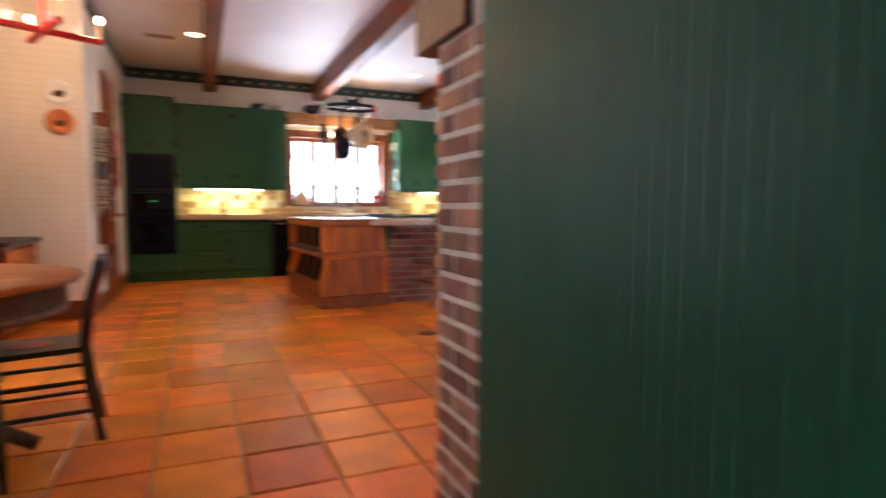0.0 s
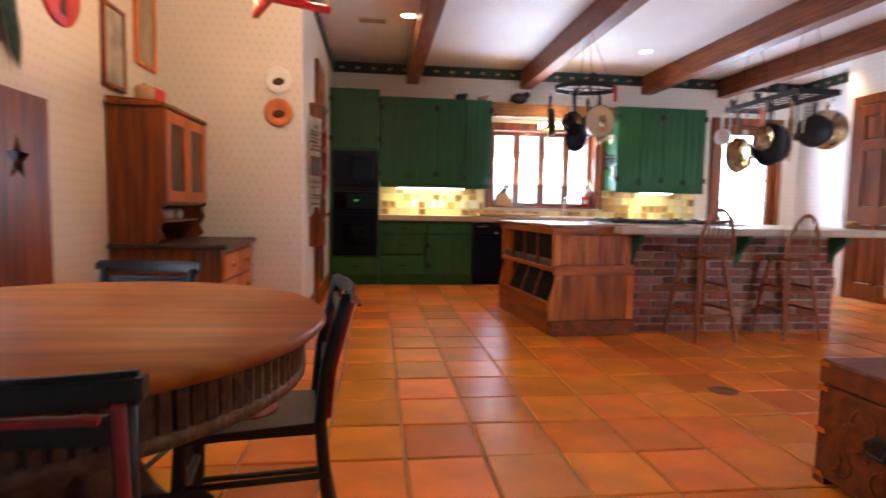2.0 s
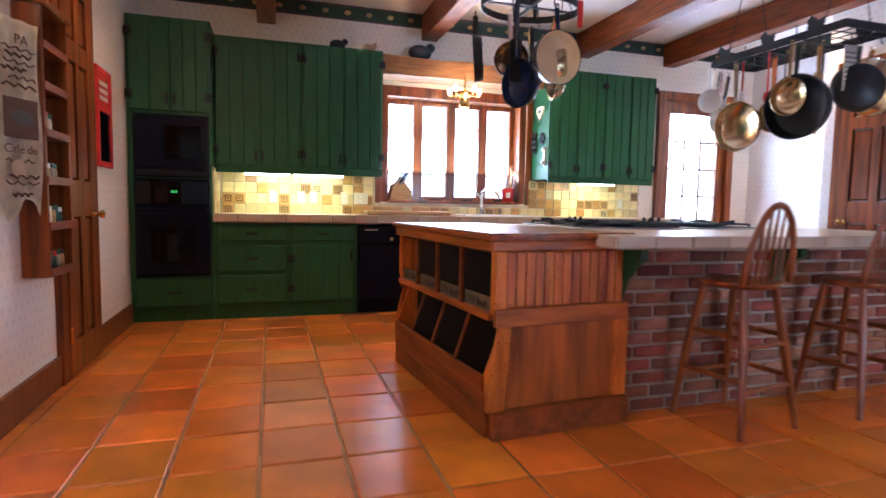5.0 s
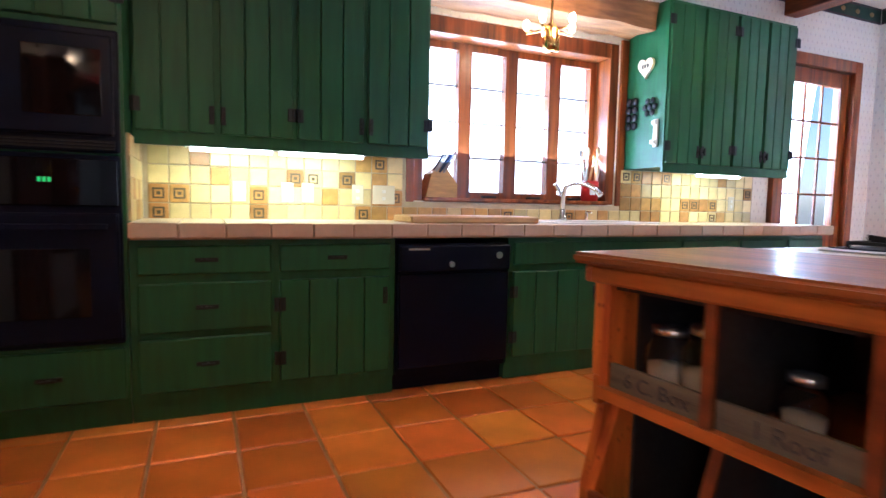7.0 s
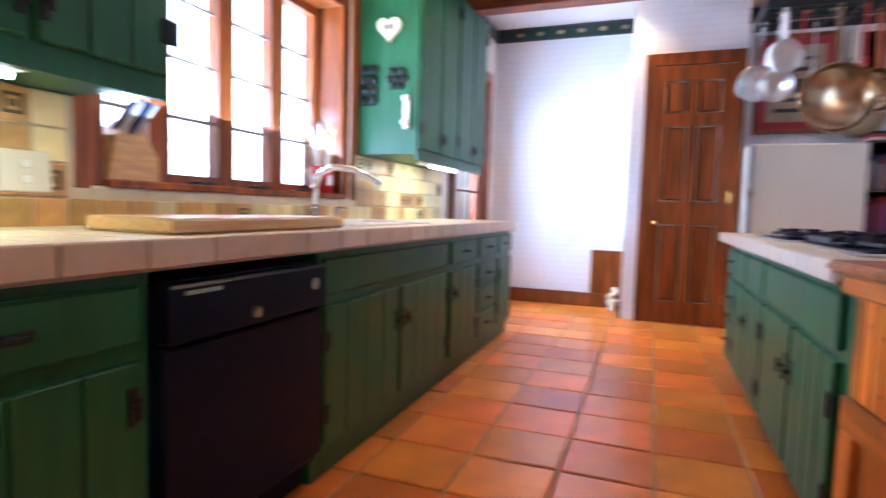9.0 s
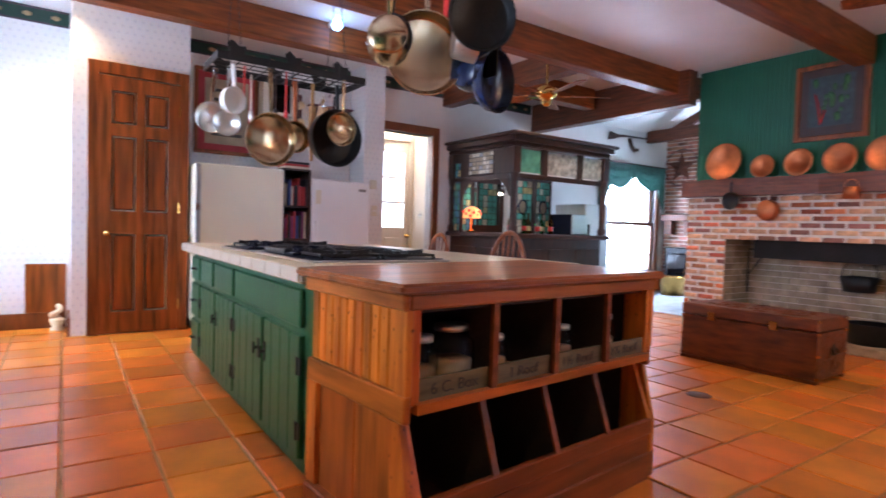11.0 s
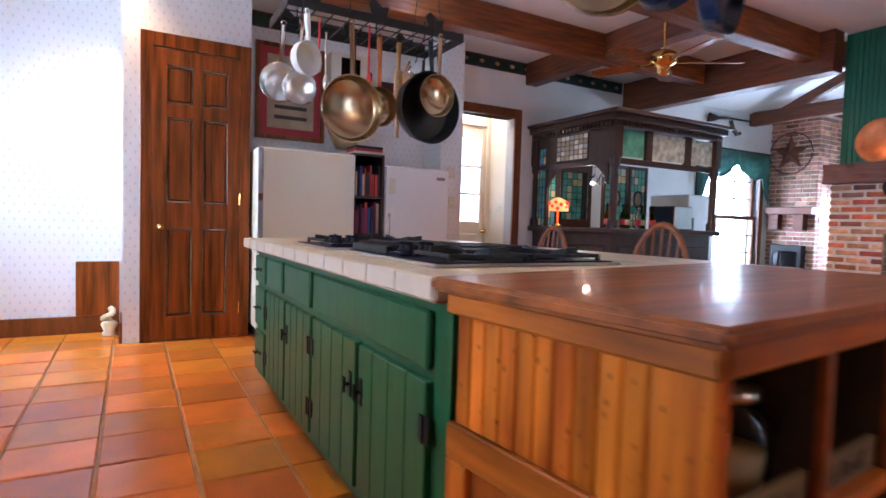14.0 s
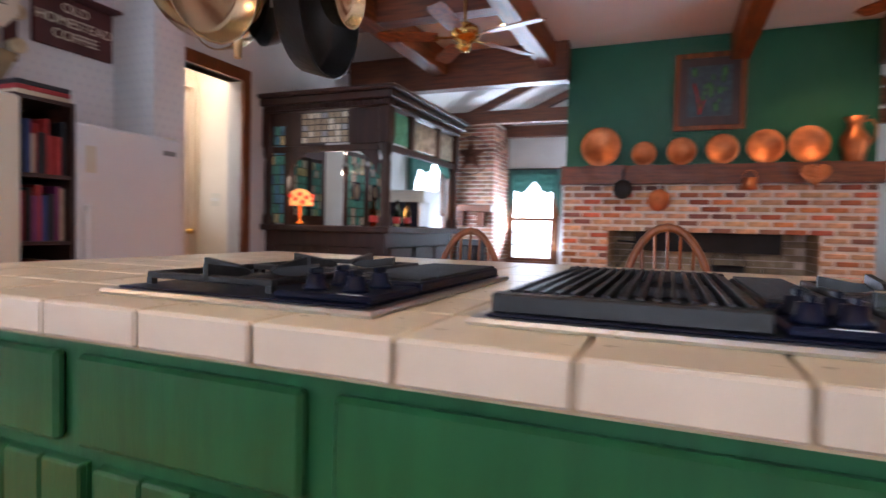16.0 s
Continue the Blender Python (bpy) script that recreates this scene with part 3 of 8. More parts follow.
def sash_window(name, label, axis, at, u0, u1, z0, z1, inward, material, cols=2):
    """A double-hung window in a wall normal to the axis."""
    w = tagged(new(name), label, "window", kind="structure")

    def b(rows, dep0, dep1):
        out = []
        for a0, a1, c0, c1 in rows:
            lo, hi = sorted((at + inward * dep0, at + inward * dep1))
            out.append((lo, hi, a0, a1, c0, c1) if axis == "x" else (a0, a1, lo, hi, c0, c1))
        return boxes(out, bevel=0.004)

    part("casing", b([(u0 - 0.1, u0, z0 - 0.1, z1 + 0.1), (u1, u1 + 0.1, z0 - 0.1, z1 + 0.1), (u0, u1, z1, z1 + 0.1)], -0.13, 0.025), material, w)
    part("window_sill", b([(u0 - 0.1, u1 + 0.1, z0 - 0.05, z0)], -0.13, 0.08), material, w)
    mid = (z0 + z1) / 2
    for lo, hi, dep in ((z0, mid + 0.03, -0.05), (mid - 0.03, z1, -0.1)):
        part("sash", b([(u0, u0 + 0.06, lo, hi), (u1 - 0.06, u1, lo, hi), (u0 + 0.06, u1 - 0.06, lo, lo + 0.06), (u0 + 0.06, u1 - 0.06, hi - 0.06, hi)], dep - 0.02, dep + 0.02), material, w)
        step = (u1 - u0) / (cols + 1)
        part("muntin", b([(u0 + step * (k + 1) - 0.01, u0 + step * (k + 1) + 0.01, lo + 0.06, hi - 0.06) for k in range(cols)] + [(u0 + 0.06, u1 - 0.06, lo + (hi - lo) * f - 0.01, lo + (hi - lo) * f + 0.01) for f in (0.36, 0.66)], dep - 0.012, dep + 0.012), material, w)
        p = part("pane", b([(u0 + 0.06, u1 - 0.06, lo + 0.06, hi - 0.06)], dep - 0.003, dep + 0.003), M_PANE, w)
        p.visible_shadow = False
    return w


sash_window("window_2", "tall dark sash window of the breakfast nook", "x", -0.93, 2.75, 4.05, 0.45, 2.72, 1, M_BLACKCH)
sash_window("window_3", "stained sash window of the living room", "x", 7.2, -1.45, 0.1, 0.35, 2.2, -1, M_TRIM)
sash_window("window_4", "stained sash window in the end wall", "y", -2.75, 5.55, 6.4, 0.45, 2.05, 1, M_TRIM)
struct("backdrop_kitchen", B(1.2, 8.2, 10.6, 10.62, -0.5, 3.6), M_DAY, "overexposed daylight outside the kitchen", "backdrop")
struct("backdrop_nook", B(-2.4, -2.38, 1.0, 6.2, -0.5, 3.6), M_DAY, "overexposed daylight outside the nook", "backdrop")
struct("backdrop_living", B(8.6, 8.62, -3.4, 1.6, -0.5, 3.2), M_DAY, "overexposed daylight outside the living room", "backdrop")
struct("backdrop_end", B(4.4, 7.4, -3.9, -3.88, -0.5, 3.2), M_DAY, "overexposed daylight outside the end wall", "backdrop")


def panel_door(name, label, w, h, material):
    """A six-panel door, hinged edge at x = 0, face towards -y, standing on z = 0."""
    d = tagged(new(name), label, "door", kind="structure")
    s, mid = w * 0.15, w / 2
    part("stile", boxes([(0, s, -0.02, 0.02, 0, h), (w - s, w, -0.02, 0.02, 0, h)], bevel=0.003), material, d)
    part("mullion", B(mid - s * 0.4, mid + s * 0.4, -0.019, 0.019, 0.1, h - 0.1), material, d)
    zs = [(0, 0.2), (h * 0.39, h * 0.48), (h * 0.77, h * 0.82), (h - 0.13, h)]
    part("rail", boxes([(s, w - s, -0.0195, 0.0195, a, b) for a, b in zs], bevel=0.002), material, d)
    for (a, b), (c, e) in zip(zs, zs[1:]):
        for x0, x1 in ((s, mid - s * 0.4), (mid + s * 0.4, w - s)):
            part("panel", B(x0 + 0.012, x1 - 0.012, -0.012, 0.012, b + 0.012, c - 0.012, bevel=0.011), material, d)
    kn = bmesh.new()
    lathe(kn, [(0.0, 0), (0.028, 0.0), (0.028, 0.006), (0.011, 0.012), (0.011, 0.035), (0.027, 0.05), (0.027, 0.062), (0.0, 0.075)], 14, pose(w - 0.06, -0.02, 0.93, 90, 0, 0))
    part("door_knob", kn, M_BRASS, d, "polished brass knob")
    for z in (0.25, h / 2, h - 0.25):
        part("hinge", R((0.0, -0.022, z - 0.05), (0.0, -0.022, z + 0.05), 0.008, seg=8), M_BRASS, d)
    return d


pd = panel_door("door_2", "closed reddish stained six-panel pantry door", 0.66, 2.36, M_DOOR)
pd.matrix_world = pose(6.705, 6.93, 0.01, 0, 0, -90) @ Matrix.Diagonal((-1, 1, 1, 1))
struct("pantry_door_trim", boxes([(6.685, 6.72, 6.845, 6.93, 0, 2.49), (6.685, 6.72, 7.59, 7.68, 0, 2.49), (6.685, 6.72, 6.93, 7.59, 2.38, 2.49)], bevel=0.004), M_DOOR, "stained pantry door casing", "trim")
sd = panel_door("door_3", "stained six-panel door beside a hanging spice rack", 0.52, 2.36, M_DOOR)
sd.matrix_world = pose(0.222, 7.08, 0.01, 0, 0, 90)
struct("spice_door_trim", boxes([(0.2, 0.235, 6.98, 7.075, 0, 2.47), (0.2, 0.235, 7.605, 7.7, 0, 2.47), (0.2, 0.235, 7.075, 7.605, 2.375, 2.47)], bevel=0.004), M_DOOR, "stained door casing", "trim")
struct("hall_trim", boxes([(7.17, 7.35, 3.57, 3.67, 0, 2.45), (7.17, 7.35, 4.46, 4.56, 0, 2.45), (7.17, 7.35, 3.67, 4.46, 2.34, 2.45)], bevel=0.004), M_TRIM, "stained casing of the hall opening", "trim")
hd = tagged(new("door_4"), "cream outside door with a glazed upper half", "door", kind="structure")
part("door_leaf", boxes([(7.83, 7.87, 3.63, 3.72, 0.01, 2.34), (7.83, 7.87, 4.42, 4.55, 0.01, 2.34), (7.83, 7.87, 3.72, 4.42, 0.01, 1.07), (7.83, 7.87, 3.72, 4.42, 2.16, 2.34)], bevel=0.004), M_CREAM, hd)
for y0, y1 in ((3.77, 4.04), (4.1, 4.37)):
    part("panel", B(7.822, 7.84, y0, y1, 0.2, 0.92, bevel=0.008), M_CREAM, hd)
part("muntin", boxes([(7.84, 7.86, 3.72, 4.42, z, z + 0.025) for z in (1.42, 1.78)]), M_CREAM, hd)
p = part("pane", B(7.848, 7.852, 3.72, 4.42, 1.07, 2.16), M_PANE, hd)
p.visible_shadow = False
part("casing", boxes([(7.79, 7.82, 3.6, 3.66, 0, 2.4), (7.79, 7.82, 3.66, 4.6, 2.32, 2.4)], bevel=0.004), M_CREAM, hd)
kn = bmesh.new()
lathe(kn, [(0.0, 0), (0.028, 0.0), (0.028, 0.006), (0.011, 0.012), (0.011, 0.035), (0.027, 0.05), (0.027, 0.062), (0.0, 0.075)], 14, pose(7.83, 3.68, 0.95, 0, -90, 0))
part("door_knob", kn, M_BRASS, hd, "polished brass knob")
hs = thing("switch_plate", "ivory light switch plate on the vestibule wall", "switch")
part("plate", B(7.5, 7.62, 3.6, 3.606, 1.2, 1.32, bevel=0.003), M_IVORY, hs)
for k in range(3):
    part("toggle", B(7.522 + 0.033 * k, 7.532 + 0.033 * k, 3.606, 3.615, 1.245, 1.275), M_WHITE, hs)
struct("backdrop_hall", B(8.5, 8.52, 2.4, 5.8, -0.5, 3.2), M_DAY, "overexposed daylight outside the vestibule door", "backdrop")

# chimney block with green beadboard
X0, X1, YF = 1.86, 4.76, 1.42
# the fireplace and all that hangs on it stand in a frame of their own
HEARTH = Matrix.Translation((0.72, 7.86, 0)) @ Matrix.Diagonal((0.9565, 0.9565, 1, 1)) @ Matrix.Translation((-0.72, -7.86, 0))


def seated(before):
    for ob in [o for o in scene.objects if o not in before and o.parent is None]:
        ob.matrix_world = HEARTH @ ob.matrix_world


was = set(scene.objects)
struct("chimney_core", boxes([(X0 + 0.02, X1 - 0.02, -0.5, 0.82, 0, CEIL), (X0 + 0.02, X1 - 0.02, 0.82, 1.22, 1.541, CEIL), (X0 + 0.02, 2.3, 0.82, 1.432, 0, 1.54), (4.27, X1 - 0.02, 0.82, 1.432, 0, 1.54), (2.3, 4.27, 0.82, 1.432, 1.06, 1.54)]), M_MORTAR, "mortar core of the fireplace", "wall")
gb = struct("chimney_green_panelling", bmesh.new(), M_GREEN2, "dark green painted beadboard on the chimney", "panelling")
for k in range(58):
    x = X0 + k * (X1 - X0) / 58
    part("board", B(x + 0.0015, x + (X1 - X0) / 58 - 0.0015, 1.225, 1.25, 1.7, CEIL - 0.003, bevel=0.002), M_GREEN2, gb)
for k in range(46):
    y = -0.525 + k * 0.035
    part("board", B(X0 - 0.012, X0 + 0.015, y + 0.001, y + 0.034, 0.0, CEIL - 0.003, bevel=0.0015), M_GREEN2, gb)
part("board", B(X0 - 0.012, X0 + 0.015, 1.087, 1.25, 1.73, CEIL - 0.003, bevel=0.002), M_GREEN2, gb)
part("board", B(X1 - 0.015, X1 + 0.012, -0.5, 1.25, 0, CEIL - 0.003, bevel=0.002), M_GREEN2, gb)
struct("hearth", B(2.3, 4.27, 0.62, 1.44, 0, 0.08, bevel=0.006), M_FIREB, "low firebrick hearth", "hearth")
fb = tagged(new("firebox_lining"), "sooty tan firebrick lining", "fireplace", kind="structure")
for r in range(14):
    z0, z1 = 0.084 + r * 0.07, 0.146 + r * 0.07
    for c in range(10):
        x = 2.3 + c * 0.2 + (0.1 if r % 2 else 0)
        if x < 4.2:
            part("brick", B(x + 0.004, min(x + 0.196, 4.27), 0.8, 0.832, z0, z1), M_FIREB, fb)
    for y in (0.84, 1.04, 1.24):
        part("brick", B(2.28, 2.312, y, y + 0.19, z0, z1), M_FIREB, fb)
        part("brick", B(4.258, 4.29, y, y + 0.19, z0, z1), M_FIREB, fb)
struct("firebox_throat", B(2.6, 4.0, 0.835, 1.3, 0.86, 1.079), M_SOOT, "soot-black firebox throat", "fireplace")

seated(was)

# ---- cabinets ----


def hinge(parent, x, y, z, dy=-1):
    part("hinge", boxes([(x - 0.028, x + 0.028, y, y + dy * 0.007, z - 0.034, z + 0.034), (x - 0.006, x + 0.006, y + dy * 0.007, y + dy * 0.013, z - 0.036, z + 0.036)], bevel=0.002), M_HINGE, parent, "black iron hinge")


def pull(parent, x, y, z, dy=-1, upright=False):
    a, c = (0.012, 0.045) if upright else (0.05, 0.01)
    part("handle", boxes([(x - a, x + a, y, y + dy * 0.006, z - c, z + c), (x - a * 0.6, x + a * 0.6, y + dy * 0.02, y + dy * 0.03, z - c * 0.6, z + c * 0.6), (x - 0.006, x + 0.006, y, y + dy * 0.022, z - 0.006, z + 0.006)], bevel=0.002), M_HINGE, parent, "black iron pull")


def plank_door(parent, x0, x1, y, z0, z1, dy=-1, planks=3, hinges="", handle=None):
    """A door of upright planks on a cabinet face at y, facing dy."""
    d = part("door", B(x0, x1, *sorted((y, y + dy * 0.008)), z0, z1), M_GREEN, parent)
    w = (x1 - x0) / planks
    for k in range(planks):
        part("plank", B(x0 + k * w + 0.002, x0 + (k + 1) * w - 0.002, *sorted((y + dy * 0.004, y + dy * 0.022)), z0 + 0.001, z1 - 0.001, bevel=0.004), M_GREEN, d)
    f = y + dy * 0.022
    if hinges:
        hx = x0 + 0.0 if hinges == "l" else x1 - 0.0
        for z in (z0 + 0.12, z1 - 0.12):
            hinge(d, hx, f, z, dy)
    if handle:
        pull(d, handle[0], f, handle[1], dy, True)
    return d


def drawer(parent, x0, x1, y, z0, z1, dy=-1, plain=False):
    d = part("drawer_front", B(x0, x1, *sorted((y, y + dy * 0.022)), z0, z1, bevel=0.007), M_GREEN, parent)
    if not plain:
        pull(d, (x0 + x1) / 2, y + dy * 0.022, (z0 + z1) / 2, dy)
    return d


def base_unit(label, x0, x1, y, yb, dy=-1, z0=0.1, z1=0.849):
    c = thing("base_cabinet", label, "cabinet", "green base cabinets")
    part("body", B(x0, x1, *sorted((y, yb)), z0, z1), M_GREEN, c)
    part("toe_kick", B(x0, x1, *sorted((y - dy * 0.02, yb)), 0, z0), M_GREEN, c)
    return c


YB = 8.66
# oven tower
ov = thing("oven_tower", "tall dark green plank cabinet holding two black wall ovens", "cabinet")
part("body", B(0.21, 0.845, YB, 9.27, 0.1, 2.54), M_GREEN, ov)
part("toe_kick", B(0.21, 0.845, YB + 0.02, 9.27, 0, 0.1), M_GREEN, ov)
plank_door(ov, 0.23, 0.535, YB, 1.78, 2.52, planks=2, hinges="l", handle=(0.51, 1.88))
plank_door(ov, 0.54, 0.83, YB, 1.78, 2.52, planks=3, hinges="r", handle=(0.57, 1.88))
drawer(ov, 0.25, 0.83, YB, 0.13, 0.37)
w1 = thing("wall_microwave", "black built-in microwave oven with a dark glass door", "oven")
part("body", B(0.250, 0.830, YB - 0.02, YB + 0.3, 1.23, 1.75, bevel=0.006), M_BLACKAP, w1)
part("door", B(0.270, 0.810, YB - 0.045, YB - 0.02, 1.3, 1.72, bevel=0.008), M_BLACKAP, w1)
part("glass", B(0.490, 0.770, YB - 0.05, YB - 0.044, 1.38, 1.66, bevel=0.003), M_BLACKGL, w1)
part("vent", boxes([(0.270, 0.810, YB - 0.03, YB - 0.02, 1.245 + k * 0.014, 1.253 + k * 0.014) for k in range(3)]), M_HINGE, w1)
w2 = thing("wall_oven", "black built-in wall oven with a green lit clock", "oven")
part("body", B(0.250, 0.830, YB - 0.02, YB + 0.5, 0.39, 1.22, bevel=0.006), M_BLACKAP, w2)
part("door", B(0.260, 0.820, YB - 0.05, YB - 0.02, 0.41, 0.97, bevel=0.01), M_BLACKAP, w2)
part("glass", B(0.370, 0.710, YB - 0.056, YB - 0.049, 0.52, 0.82, bevel=0.003), M_BLACKGL, w2)
part("handle", boxes([(0.300, 0.780, YB - 0.09, YB - 0.07, 0.9, 0.925), (0.320, 0.340, YB - 0.075, YB - 0.05, 0.9, 0.925), (0.740, 0.760, YB - 0.075, YB - 0.05, 0.9, 0.925)], bevel=0.004), M_BLACKAP, w2)
part("control_panel", B(0.260, 0.820, YB - 0.035, YB - 0.02, 1.0, 1.2, bevel=0.004), M_BLACKGL, w2)
part("clock", boxes([(0.53 + k * 0.018, 0.54 + k * 0.018, YB - 0.038, YB - 0.035, 1.1, 1.12) for k in range(3)]), M_LED, w2)

# base run along the window wall
c = base_unit("dark green base cabinet with three drawers", 0.85, 1.48, YB, 9.27)
for z0, z1 in ((0.69, 0.825), (0.42, 0.65), (0.14, 0.39)):
    drawer(c, 0.88, 1.46, YB, z0, z1)
c = base_unit("dark green base cabinet with one drawer over a plank door", 1.48, 2.1, YB, 9.27)
drawer(c, 1.5, 2.07, YB, 0.69, 0.825)
plank_door(c, 1.5, 2.07, YB, 0.14, 0.65, planks=4, hinges="l", handle=(2.04, 0.55))
dw = thing("dishwasher", "black built-in dishwasher with a plain front", "dishwasher")
part("body", B(2.11, 2.79, YB, 9.2, 0.1, 0.82), M_BLACKAP, dw)
part("door", B(2.115, 2.785, YB - 0.04, YB, 0.14, 0.66, bevel=0.006), M_BLACKAP, dw)
part("control_panel", B(2.115, 2.785, YB - 0.055, YB, 0.67, 0.815, bevel=0.008), M_BLACKAP, dw)
part("dial", R((2.41, YB - 0.055, 0.71), (2.41, YB - 0.07, 0.71), 0.016, seg=14), M_STEEL, dw)
part("badge", R((2.71, YB - 0.055, 0.755), (2.71, YB - 0.059, 0.755), 0.02, seg=16), M_STEEL, dw)
part("latch", B(2.16, 2.28, YB - 0.06, YB - 0.055, 0.79, 0.8), M_STEEL, dw)
part("toe_kick", B(2.11, 2.79, YB + 0.05, 9.2, 0, 0.1), M_BLACKAP, dw)
c = base_unit("dark green sink base with two plank doors", 2.8, 4.13, YB, 9.27)
drawer(c, 2.83, 4.1, YB, 0.69, 0.825, plain=True)
plank_door(c, 2.83, 3.45, YB, 0.14, 0.65, planks=4, hinges="l", handle=(3.42, 0.5))
plank_door(c, 3.48, 4.1, YB, 0.14, 0.65, planks=4, hinges="r", handle=(3.52, 0.5))
c = base_unit("dark green base cabinet with one drawer over a plank door", 4.13, 4.7, YB, 9.27)
drawer(c, 4.16, 4.68, YB, 0.69, 0.825)
plank_door(c, 4.16, 4.68, YB, 0.14, 0.65, planks=3, hinges="r", handle=(4.2, 0.52))
c = base_unit("dark green base cabinet with four drawers", 4.7, 5.2, YB, 9.27)
for z0, z1 in ((0.69, 0.825), (0.5, 0.65), (0.32, 0.47), (0.14, 0.29)):
    drawer(c, 4.72, 5.18, YB, z0, z1)
c = base_unit("dark green base cabinet with one drawer over a plank door", 5.2, 5.65, YB, 9.27)
drawer(c, 5.23, 5.63, YB, 0.69, 0.825)
plank_door(c, 5.23, 5.63, YB, 0.14, 0.65, planks=3, hinges="l")


LIFT = 0.018


def tiled_top(name, label, x0, x1, y0, y1, edges, holes=(), lift=LIFT, drop=0.068, edge_m=None):
    """A counter of square tiles with an edge of thicker tiles on the given sides."""
    t = thing(name, label, "worktop", at=(0, 0, lift))
    edge_m = edge_m or M_EDGE
    part("slab", B(x0 + 0.012, x1 - 0.012, y0 + 0.012, y1 - 0.012, 0.904 - drop, 0.904), M_CGROUT, t, "tan grout bed")
    nx, ny = max(1, round((x1 - x0) / 0.2)), max(1, round((y1 - y0) / 0.2))
    sx, sy = (x1 - x0) / nx, (y1 - y0) / ny
    top = mesh("tile", B(-sx / 2 + 0.0025, sx / 2 - 0.0025, -sy / 2 + 0.0025, sy / 2 - 0.0025, 0, 0.01, bevel=0.003), M_COUNTER)
    ex = mesh("edge_tile", B(-sx / 2 + 0.003, sx / 2 - 0.003, -0.006, 0.006, -drop, 0.0, bevel=0.004), edge_m)
    ey = mesh("edge_tile", B(-0.006, 0.006, -sy / 2 + 0.003, sy / 2 - 0.003, -drop, 0.0, bevel=0.004), edge_m)

    def put(name, me, x, y, z):
        o = new(name, me)
        o.parent = t
        o.location = (x, y, z)

    for i in range(nx):
        for j in range(ny):
            x, y = x0 + (i + 0.5) * sx, y0 + (j + 0.5) * sy
            if not any(a < x < b and c < y < d for a, b, c, d in holes):
                put("tile", top, x, y, 0.902)
        if "f" in edges:
            put("edge_tile", ex, x0 + (i + 0.5) * sx, y0, 0.912)
        if "b" in edges:
            put("edge_tile", ex, x0 + (i + 0.5) * sx, y1, 0.912)
    for j in range(ny):
        if "l" in edges:
            put("edge_tile", ey, x0, y0 + (j + 0.5) * sy, 0.912)
        if "r" in edges:
            put("edge_tile", ey, x1, y0 + (j + 0.5) * sy, 0.912)
    return t


tiled_top("worktop", "pale tiled worktop along the window wall", 0.85, 5.7, 8.61, 9.27, "fr", [(3.2, 4.0, 8.75, 9.2)])
sk = thing("sink", "white enamel kitchen sink set in the tiled worktop", "sink", at=(0, 0, LIFT))
part("rim", boxes([(3.18, 4.02, 8.72, 8.76, 0.9, 0.925), (3.18, 4.02, 9.12, 9.2, 0.9, 0.925), (3.18, 3.22, 8.76, 9.12, 0.9, 0.925), (3.98, 4.02, 8.76, 9.12, 0.9, 0.925)], bevel=0.006), M_WHITE, sk)
part("bowl", boxes([(3.22, 3.98, 8.76, 9.12, 0.905, 0.909)]), M_WHITE, sk)
fc = thing("faucet", "chrome arched kitchen faucet with a single lever", "faucet", at=(-0.1, 0, LIFT - 0.01))
bm = bmesh.new()
tube(bm, [(3.62, 9.15, 0.92), (3.62, 9.15, 1.1), (3.62, 9.12, 1.17), (3.64, 9.05, 1.2), (3.66, 8.95, 1.19), (3.68, 8.86, 1.15), (3.685, 8.82, 1.11)], 0.018, 10)
part("spout", bm, M_CHROME, fc)
part("base", L([(0.0, 0.92), (0.035, 0.92), (0.035, 0.94), (0.024, 0.96), (0.024, 1.0)], 16, Matrix.Translation((3.62, 9.15, 0.005))), M_CHROME, fc)
part("lever", R((3.62, 9.15, 1.1), (3.55, 9.15, 1.19), 0.01, 0.014), M_CHROME, fc)
so = thing("soap_pump", "small chrome soap pump by the sink", "soap pump", at=(-0.08, 0, LIFT))
bm = R((3.82, 9.16, 0.925), (3.82, 9.16, 0.99), 0.012)
rod(bm, (3.82, 9.16, 0.985), (3.82, 9.1, 0.98), 0.007)
part("pump", bm, M_CHROME, so)

# uppers


def upper(label, x0, x1, n, z0=1.335, z1=2.5, y=8.88):
    c = thing("wall_cabinet", label, "cabinet", "green wall cabinets")
    part("body", B(x0, x1, y, 9.285, z0, z1), M_GREEN, c)
    w = (x1 - x0) / n
    for k in range(n):
        plank_door(c, x0 + k * w + 0.012, x0 + (k + 1) * w - 0.012, y, z0 + 0.03, z1 - 0.02, planks=3, hinges="lr"[k % 2], handle=(x0 + (k + (0.93 if k % 2 == 0 else 0.07)) * w, z0 + 0.12))
    part("light_rail", B(x0, x1, y - 0.004, y + 0.02, z0 - 0.035, z0), M_GREEN, c)
    return c


